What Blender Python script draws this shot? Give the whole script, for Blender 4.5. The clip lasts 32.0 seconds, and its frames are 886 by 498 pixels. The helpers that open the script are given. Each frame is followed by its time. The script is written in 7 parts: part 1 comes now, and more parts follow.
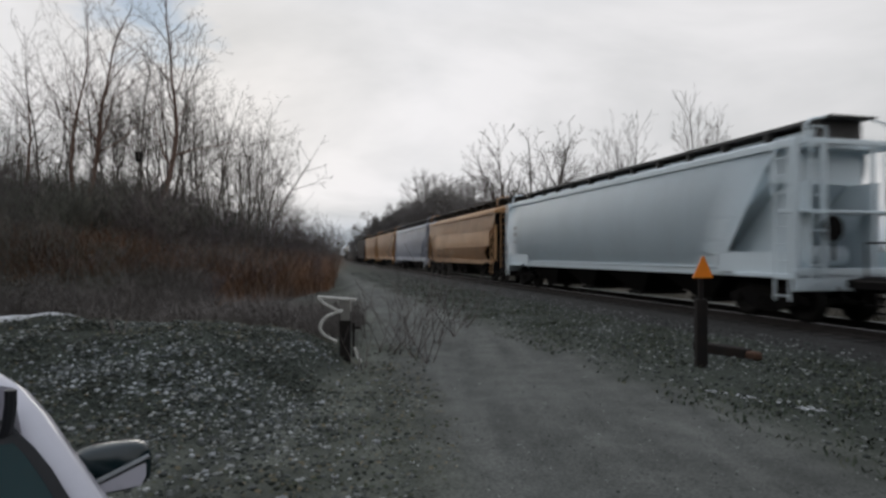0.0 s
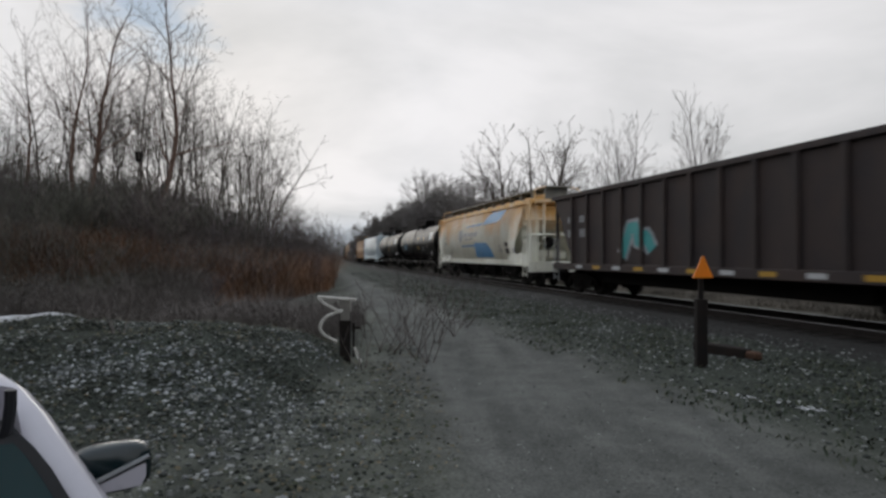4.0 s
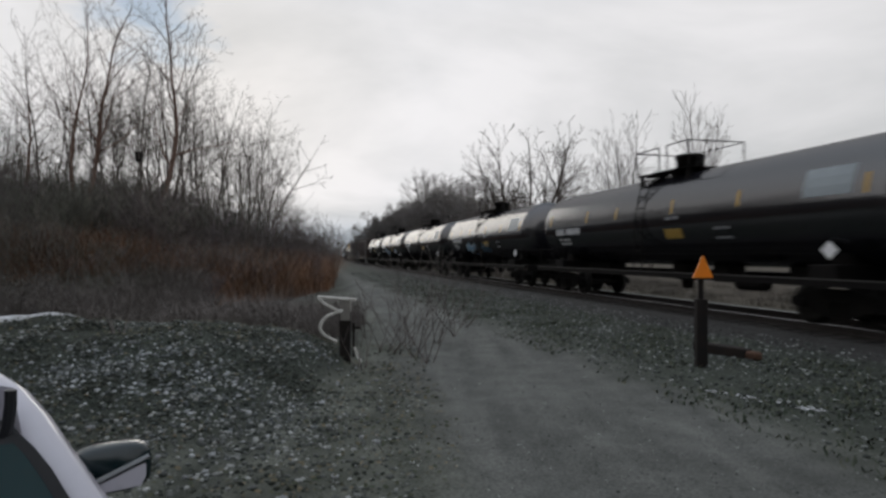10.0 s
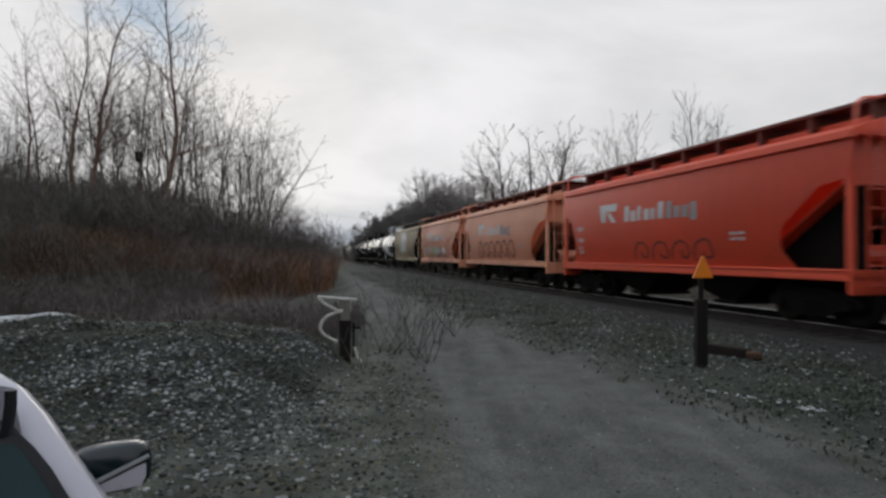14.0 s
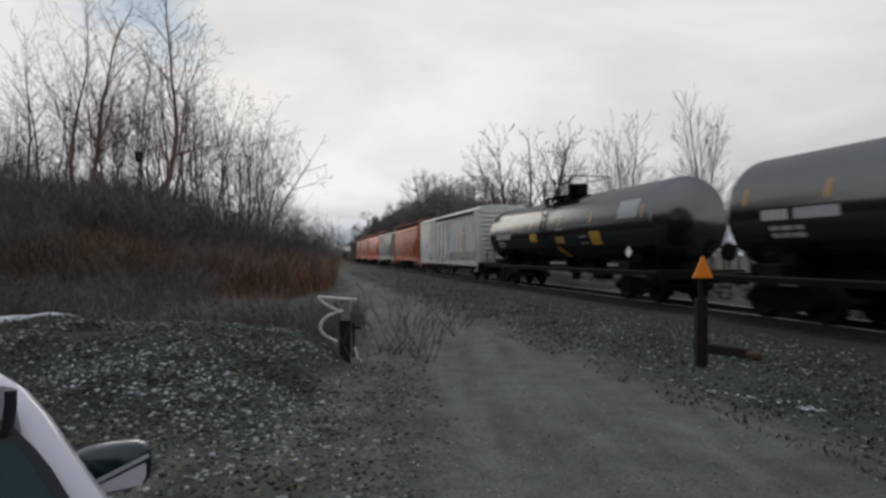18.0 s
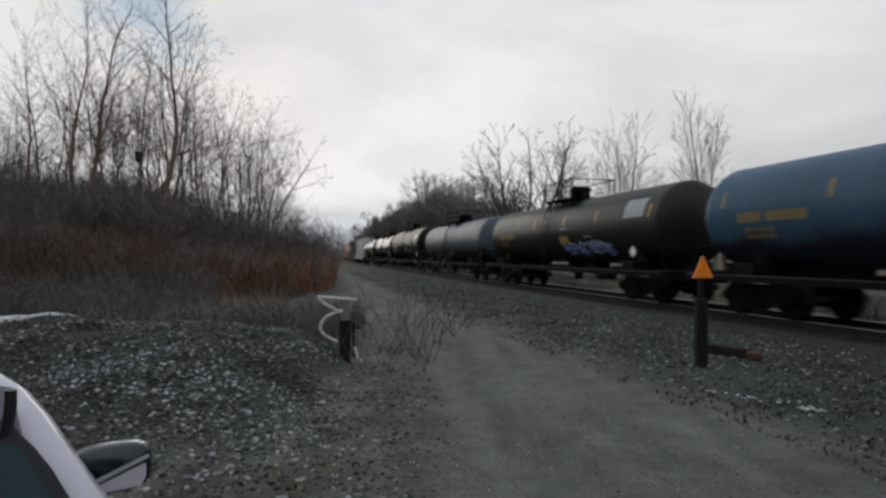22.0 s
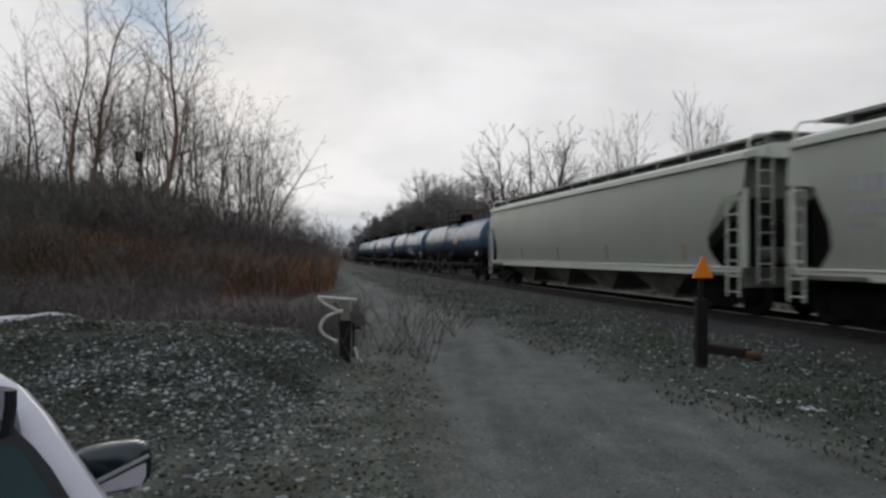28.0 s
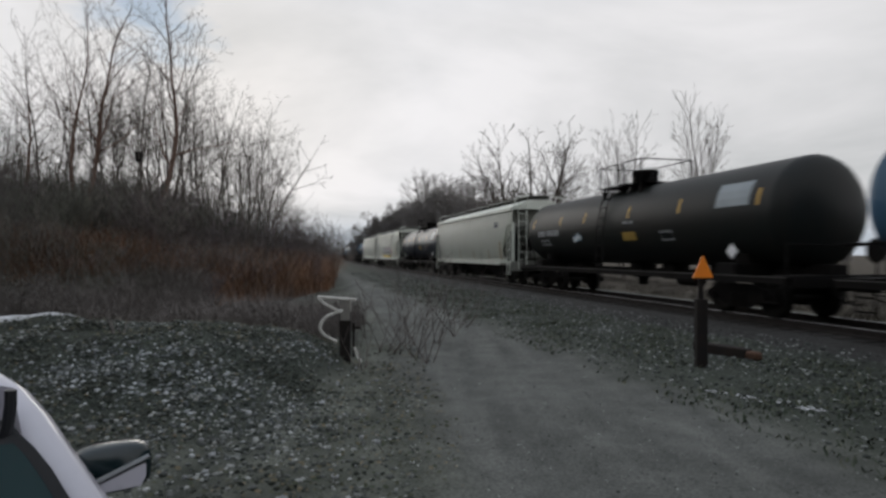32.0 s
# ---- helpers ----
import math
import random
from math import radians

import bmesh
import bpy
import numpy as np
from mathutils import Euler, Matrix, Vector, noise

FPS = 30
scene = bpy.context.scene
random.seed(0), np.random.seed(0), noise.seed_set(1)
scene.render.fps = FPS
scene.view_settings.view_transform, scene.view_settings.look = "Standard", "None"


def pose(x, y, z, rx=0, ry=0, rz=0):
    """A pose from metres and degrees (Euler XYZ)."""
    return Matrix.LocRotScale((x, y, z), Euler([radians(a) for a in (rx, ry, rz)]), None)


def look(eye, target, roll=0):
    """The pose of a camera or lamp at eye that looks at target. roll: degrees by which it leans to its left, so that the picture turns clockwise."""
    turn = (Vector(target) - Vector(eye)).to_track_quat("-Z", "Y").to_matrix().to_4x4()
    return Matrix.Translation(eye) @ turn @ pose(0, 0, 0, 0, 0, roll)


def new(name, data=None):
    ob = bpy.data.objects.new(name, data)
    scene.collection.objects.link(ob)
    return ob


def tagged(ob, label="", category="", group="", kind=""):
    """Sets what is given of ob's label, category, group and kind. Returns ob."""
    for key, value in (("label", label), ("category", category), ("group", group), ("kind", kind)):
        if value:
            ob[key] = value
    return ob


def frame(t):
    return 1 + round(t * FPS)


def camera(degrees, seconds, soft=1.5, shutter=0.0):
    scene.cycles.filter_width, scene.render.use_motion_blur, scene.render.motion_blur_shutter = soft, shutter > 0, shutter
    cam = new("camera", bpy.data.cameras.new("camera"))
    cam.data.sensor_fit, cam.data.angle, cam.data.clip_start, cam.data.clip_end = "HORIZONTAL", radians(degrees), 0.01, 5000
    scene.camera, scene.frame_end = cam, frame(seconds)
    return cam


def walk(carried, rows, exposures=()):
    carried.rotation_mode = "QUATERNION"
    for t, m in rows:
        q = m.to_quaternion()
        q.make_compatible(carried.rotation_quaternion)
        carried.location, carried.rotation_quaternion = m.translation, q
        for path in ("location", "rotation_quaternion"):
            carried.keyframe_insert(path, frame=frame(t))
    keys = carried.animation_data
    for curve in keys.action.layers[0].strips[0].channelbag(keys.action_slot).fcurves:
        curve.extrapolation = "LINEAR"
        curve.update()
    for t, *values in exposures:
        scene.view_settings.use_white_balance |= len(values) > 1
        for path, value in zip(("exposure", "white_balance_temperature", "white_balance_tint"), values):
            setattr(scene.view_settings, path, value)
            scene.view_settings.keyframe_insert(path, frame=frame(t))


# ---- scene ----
CAM_H = 1.80            # eye above the gravel
RAIL_Z = 0.28           # top of rail
DUR = 32.0
SPEED = 17.94           # train, m/s
cam = camera(72.53, DUR, soft=2.85, shutter=0.3)
EYE = pose(0, 0, CAM_H, 90.563, 0, 0)
walk(cam, [(0.0, EYE), (DUR, EYE)])

# ---- light ----
world = bpy.data.worlds.new("overcast_sky")
scene.world = world
world.use_nodes = True
wn, wl = world.node_tree.nodes, world.node_tree.links
wn.clear()


def wnode(kind, **kw):
    n = wn.new(kind)
    for k, val in kw.items():
        n.inputs[k].default_value = val
    return n


SUN_EL, SUN_AZ = 12.0, -20.0      # degrees; the low sun stands behind the cloud, left of the line
sky = wn.new("ShaderNodeTexSky")
sky.sky_type = "NISHITA"
sky.sun_disc = False
sky.sun_elevation = radians(SUN_EL)
sky.sun_rotation = radians(SUN_AZ)
sky.air_density, sky.dust_density, sky.ozone_density = 1.0, 0.1, 4.0
coord = wn.new("ShaderNodeTexCoord")
sep = wn.new("ShaderNodeSeparateXYZ")
wl.new(coord.outputs["Generated"], sep.inputs[0])
# cloud layer: the direction is laid on a flat ceiling
zz = wn.new("ShaderNodeMath"); zz.operation = "MAXIMUM"; zz.inputs[1].default_value = 0.0
wl.new(sep.outputs[2], zz.inputs[0])
zp = wn.new("ShaderNodeMath"); zp.operation = "ADD"; zp.inputs[1].default_value = 0.16
wl.new(zz.outputs[0], zp.inputs[0])
cx = wn.new("ShaderNodeMath"); cx.operation = "DIVIDE"
cy = wn.new("ShaderNodeMath"); cy.operation = "DIVIDE"
wl.new(sep.outputs[0], cx.inputs[0]); wl.new(zp.outputs[0], cx.inputs[1])
wl.new(sep.outputs[1], cy.inputs[0]); wl.new(zp.outputs[0], cy.inputs[1])
flat = wn.new("ShaderNodeCombineXYZ")
wl.new(cx.outputs[0], flat.inputs[0]); wl.new(cy.outputs[0], flat.inputs[1])
n1 = wnode("ShaderNodeTexNoise", Scale=0.55, Detail=6.0, Roughness=0.55, Distortion=0.4)
n2 = wnode("ShaderNodeTexNoise", Scale=3.2, Detail=5.0, Roughness=0.6)
wl.new(flat.outputs[0], n1.inputs["Vector"])
wl.new(flat.outputs[0], n2.inputs["Vector"])
grey = wn.new("ShaderNodeValToRGB")
grey.color_ramp.elements[0].position, grey.color_ramp.elements[0].color = 0.34, (0.60, 0.61, 0.62, 1)
grey.color_ramp.elements[1].position, grey.color_ramp.elements[1].color = 0.58, (0.86, 0.85, 0.865, 1)
wl.new(n1.outputs[0], grey.inputs[0])
# thin cloud with blue behind it, up on the wooded side
hole = wn.new("ShaderNodeVectorMath"); hole.operation = "DISTANCE"; hole.inputs[1].default_value = (-0.41, 0.835, 0.36)
wl.new(coord.outputs["Generated"], hole.inputs[0])
near = wn.new("ShaderNodeMapRange"); near.inputs[1].default_value = 0.20; near.inputs[2].default_value = 0.02
near.inputs[3].default_value = -0.35; near.inputs[4].default_value = 0.30
wl.new(hole.outputs["Value"], near.inputs[0])
both = wn.new("ShaderNodeMath"); both.operation = "ADD"
wl.new(near.outputs[0], both.inputs[0]); wl.new(n2.outputs[0], both.inputs[1])
gap = wn.new("ShaderNodeValToRGB")
gap.color_ramp.elements[0].position, gap.color_ramp.elements[0].color = 0.52, (0, 0, 0, 1)
gap.color_ramp.elements[1].position, gap.color_ramp.elements[1].color = 0.78, (0.46, 0.46, 0.46, 1)
wl.new(both.outputs[0], gap.inputs[0])
# the cloud deck's far edge: a bluish band low down
low = wn.new("ShaderNodeValToRGB")
low.color_ramp.elements[0].position, low.color_ramp.elements[0].color = 0.030, (0.62, 0.68, 0.74, 1)
low.color_ramp.elements[1].position, low.color_ramp.elements[1].color = 0.075, (1, 1, 1, 1)
wl.new(sep.outputs[2], low.inputs[0])
# overcast: brighter and bluer towards the zenith
high = wn.new("ShaderNodeValToRGB")
high.color_ramp.elements[0].position, high.color_ramp.elements[0].color = 0.36, (0.60, 0.60, 0.60, 1)
high.color_ramp.elements[1].position, high.color_ramp.elements[1].color = 0.95, (0.70, 0.77, 0.86, 1)
wl.new(sep.outputs[2], high.inputs[0])
lift = wn.new("ShaderNodeMix"); lift.data_type = "RGBA"; lift.blend_type = "MULTIPLY"
lift.inputs[0].default_value = 1.0
wl.new(high.outputs[0], lift.inputs[6]); lift.inputs[7].default_value = (1.667, 1.667, 1.667, 1)
deck = wn.new("ShaderNodeMix"); deck.data_type = "RGBA"; deck.blend_type = "MULTIPLY"
deck.inputs[0].default_value = 1.0
wl.new(grey.outputs[0], deck.inputs[6]); wl.new(low.outputs[0], deck.inputs[7])
dome_ = wn.new("ShaderNodeMix"); dome_.data_type = "RGBA"; dome_.blend_type = "MULTIPLY"
dome_.inputs[0].default_value = 1.0
wl.new(deck.outputs[2], dome_.inputs[6]); wl.new(lift.outputs[2], dome_.inputs[7])
skyx = wn.new("ShaderNodeMix"); skyx.data_type = "RGBA"; skyx.blend_type = "MULTIPLY"
skyx.inputs[0].default_value = 1.0
wl.new(sky.outputs[0], skyx.inputs[6]); skyx.inputs[7].default_value = (0.072, 0.092, 0.092, 1)
mix = wn.new("ShaderNodeMix"); mix.data_type = "RGBA"
wl.new(gap.outputs[0], mix.inputs[0])
wl.new(dome_.outputs[2], mix.inputs[6]); wl.new(skyx.outputs[2], mix.inputs[7])
# the hidden sun lights the cloud round it from behind
veil = wn.new("ShaderNodeVectorMath"); veil.operation = "DISTANCE"
veil.inputs[1].default_value = (math.sin(radians(SUN_AZ)) * math.cos(radians(SUN_EL)), math.cos(radians(SUN_AZ)) * math.cos(radians(SUN_EL)), math.sin(radians(SUN_EL)))
wl.new(coord.outputs["Generated"], veil.inputs[0])
shine = wn.new("ShaderNodeValToRGB")
shine.color_ramp.elements[0].position, shine.color_ramp.elements[0].color = 0.05, (0.572, 0.557, 0.535, 1)
shine.color_ramp.elements[1].position, shine.color_ramp.elements[1].color = 0.62, (0.50, 0.50, 0.50, 1)
mid_ = shine.color_ramp.elements.new(0.30)
mid_.color = (0.543, 0.541, 0.540, 1)
wl.new(veil.outputs["Value"], shine.inputs[0])
lit = wn.new("ShaderNodeMix"); lit.data_type = "RGBA"; lit.blend_type = "MULTIPLY"
lit.inputs[0].default_value = 1.0
wl.new(mix.outputs[2], lit.inputs[6]); wl.new(shine.outputs[0], lit.inputs[7])
back = wn.new("ShaderNodeBackground")
back.inputs[1].default_value = 1.92
wl.new(lit.outputs[2], back.inputs[0])
wout = wn.new("ShaderNodeOutputWorld")
wl.new(back.outputs[0], wout.inputs[0])

sun = new("sun", bpy.data.lights.new("sun", "SUN"))
sun.data.energy, sun.data.angle, sun.data.color = 0.5, radians(25), (1.0, 0.95, 0.88)
sun.matrix_basis = look((0, 0, 60), (-60 * math.sin(radians(SUN_AZ)), -60 * math.cos(radians(SUN_AZ)),
                                     60 - 60 * math.tan(radians(SUN_EL))))
scene.view_settings.exposure = 0.0


# ---- materials ----
def material(name, base, rough=0.8, metal=0.0, dirt=None, dirt_amount=0.4, scale=1.5, grain=40.0, bump=0.02,
             streak=0.0, spec=0.5, coat=0.0, spread=0.25, per_object=0.0, rvar=1.0, film=0.0, ior=1.5):
    """Base colour with broad stains, fine grain, optional downward streaks, and fine relief; object space, metres."""
    m = bpy.data.materials.new(name)
    m.use_nodes = True
    n, l = m.node_tree.nodes, m.node_tree.links
    b = n["Principled BSDF"]
    b.inputs["Roughness"].default_value = rough
    b.inputs["Metallic"].default_value = metal
    b.inputs["Specular IOR Level"].default_value = spec
    b.inputs["Coat Weight"].default_value = coat
    b.inputs["IOR"].default_value = ior
    tc = n.new("ShaderNodeTexCoord")
    info = n.new("ShaderNodeObjectInfo")
    off = n.new("ShaderNodeVectorMath"); off.operation = "ADD"
    wide = n.new("ShaderNodeVectorMath"); wide.operation = "SCALE"; wide.inputs[3].default_value = 37.0
    rnd = n.new("ShaderNodeCombineXYZ")
    for i in range(3):
        l.new(info.outputs["Random"], rnd.inputs[i])
    l.new(rnd.outputs[0], wide.inputs[0])
    l.new(tc.outputs["Object"], off.inputs[0]); l.new(wide.outputs[0], off.inputs[1])
    big = n.new("ShaderNodeTexNoise"); big.inputs["Scale"].default_value = scale; big.inputs["Detail"].default_value = 5
    fine = n.new("ShaderNodeTexNoise"); fine.inputs["Scale"].default_value = grain; fine.inputs["Detail"].default_value = 3
    l.new(off.outputs[0], big.inputs["Vector"]); l.new(off.outputs[0], fine.inputs["Vector"])
    ramp = n.new("ShaderNodeValToRGB")
    ramp.color_ramp.elements[0].position, ramp.color_ramp.elements[1].position = 0.38, 0.68
    l.new(big.outputs[0], ramp.inputs[0])
    amount = n.new("ShaderNodeMath"); amount.operation = "MULTIPLY"; amount.inputs[1].default_value = dirt_amount
    l.new(ramp.outputs[0], amount.inputs[0])
    mx = n.new("ShaderNodeMix"); mx.data_type = "RGBA"
    mx.inputs[6].default_value = (*base, 1)
    mx.inputs[7].default_value = (*(dirt or [c * 0.45 for c in base]), 1)
    l.new(amount.outputs[0], mx.inputs[0])
    last = mx.outputs[2]
    if streak:
        st = n.new("ShaderNodeVectorMath"); st.operation = "MULTIPLY"; st.inputs[1].default_value = (2.6, 2.6, 0.22)
        l.new(off.outputs[0], st.inputs[0])
        sn = n.new("ShaderNodeTexNoise"); sn.inputs["Scale"].default_value = 1.6; sn.inputs["Detail"].default_value = 6
        l.new(st.outputs[0], sn.inputs["Vector"])
        sr = n.new("ShaderNodeValToRGB")
        sr.color_ramp.elements[0].position, sr.color_ramp.elements[1].position = 0.45, 0.75
        l.new(sn.outputs[0], sr.inputs[0])
        sa = n.new("ShaderNodeMath"); sa.operation = "MULTIPLY"; sa.inputs[1].default_value = streak
        l.new(sr.outputs[0], sa.inputs[0])
        ms = n.new("ShaderNodeMix"); ms.data_type = "RGBA"
        l.new(sa.outputs[0], ms.inputs[0]); l.new(last, ms.inputs[6])
        ms.inputs[7].default_value = (*(dirt or [c * 0.45 for c in base]), 1)
        last = ms.outputs[2]
    hs = n.new("ShaderNodeHueSaturation")
    mr = n.new("ShaderNodeMapRange"); mr.inputs[3].default_value = 1 - spread; mr.inputs[4].default_value = 1 + spread
    l.new(fine.outputs[0], mr.inputs[0]); l.new(mr.outputs[0], hs.inputs["Value"]); l.new(last, hs.inputs["Color"])
    last = hs.outputs[0]
    if per_object:
        h2 = n.new("ShaderNodeHueSaturation")
        m2 = n.new("ShaderNodeMapRange"); m2.inputs[3].default_value = 1 - per_object; m2.inputs[4].default_value = 1 + per_object
        l.new(info.outputs["Random"], m2.inputs[0]); l.new(m2.outputs[0], h2.inputs["Value"]); l.new(last, h2.inputs["Color"])
        last = h2.outputs[0]
    l.new(last, b.inputs["Base Color"])
    rr = n.new("ShaderNodeMapRange"); rr.inputs[3].default_value = max(0.02, rough - 0.1 * rvar); rr.inputs[4].default_value = min(1, rough + 0.12 * rvar)
    l.new(big.outputs[0], rr.inputs[0]); l.new(rr.outputs[0], b.inputs["Roughness"])
    if bump:
        bp = n.new("ShaderNodeBump"); bp.inputs["Strength"].default_value = 0.6; bp.inputs["Distance"].default_value = bump
        l.new(fine.outputs[0], bp.inputs["Height"]); l.new(bp.outputs[0], b.inputs["Normal"])
    if film:
        # a thin dull film of road dust over the gloss
        dust = n.new("ShaderNodeBsdfDiffuse"); dust.inputs["Roughness"].default_value = 0.6
        l.new(last, dust.inputs["Color"])
        coatmix = n.new("ShaderNodeMixShader"); coatmix.inputs[0].default_value = film
        l.new(b.outputs[0], coatmix.inputs[1]); l.new(dust.outputs[0], coatmix.inputs[2])
        l.new(coatmix.outputs[0], n["Material Output"].inputs["Surface"])
    return m


def plain(name, base, rough=0.6, metal=0.0):
    return material(name, base, rough, metal, dirt_amount=0.25, bump=0.0, spread=0.08)


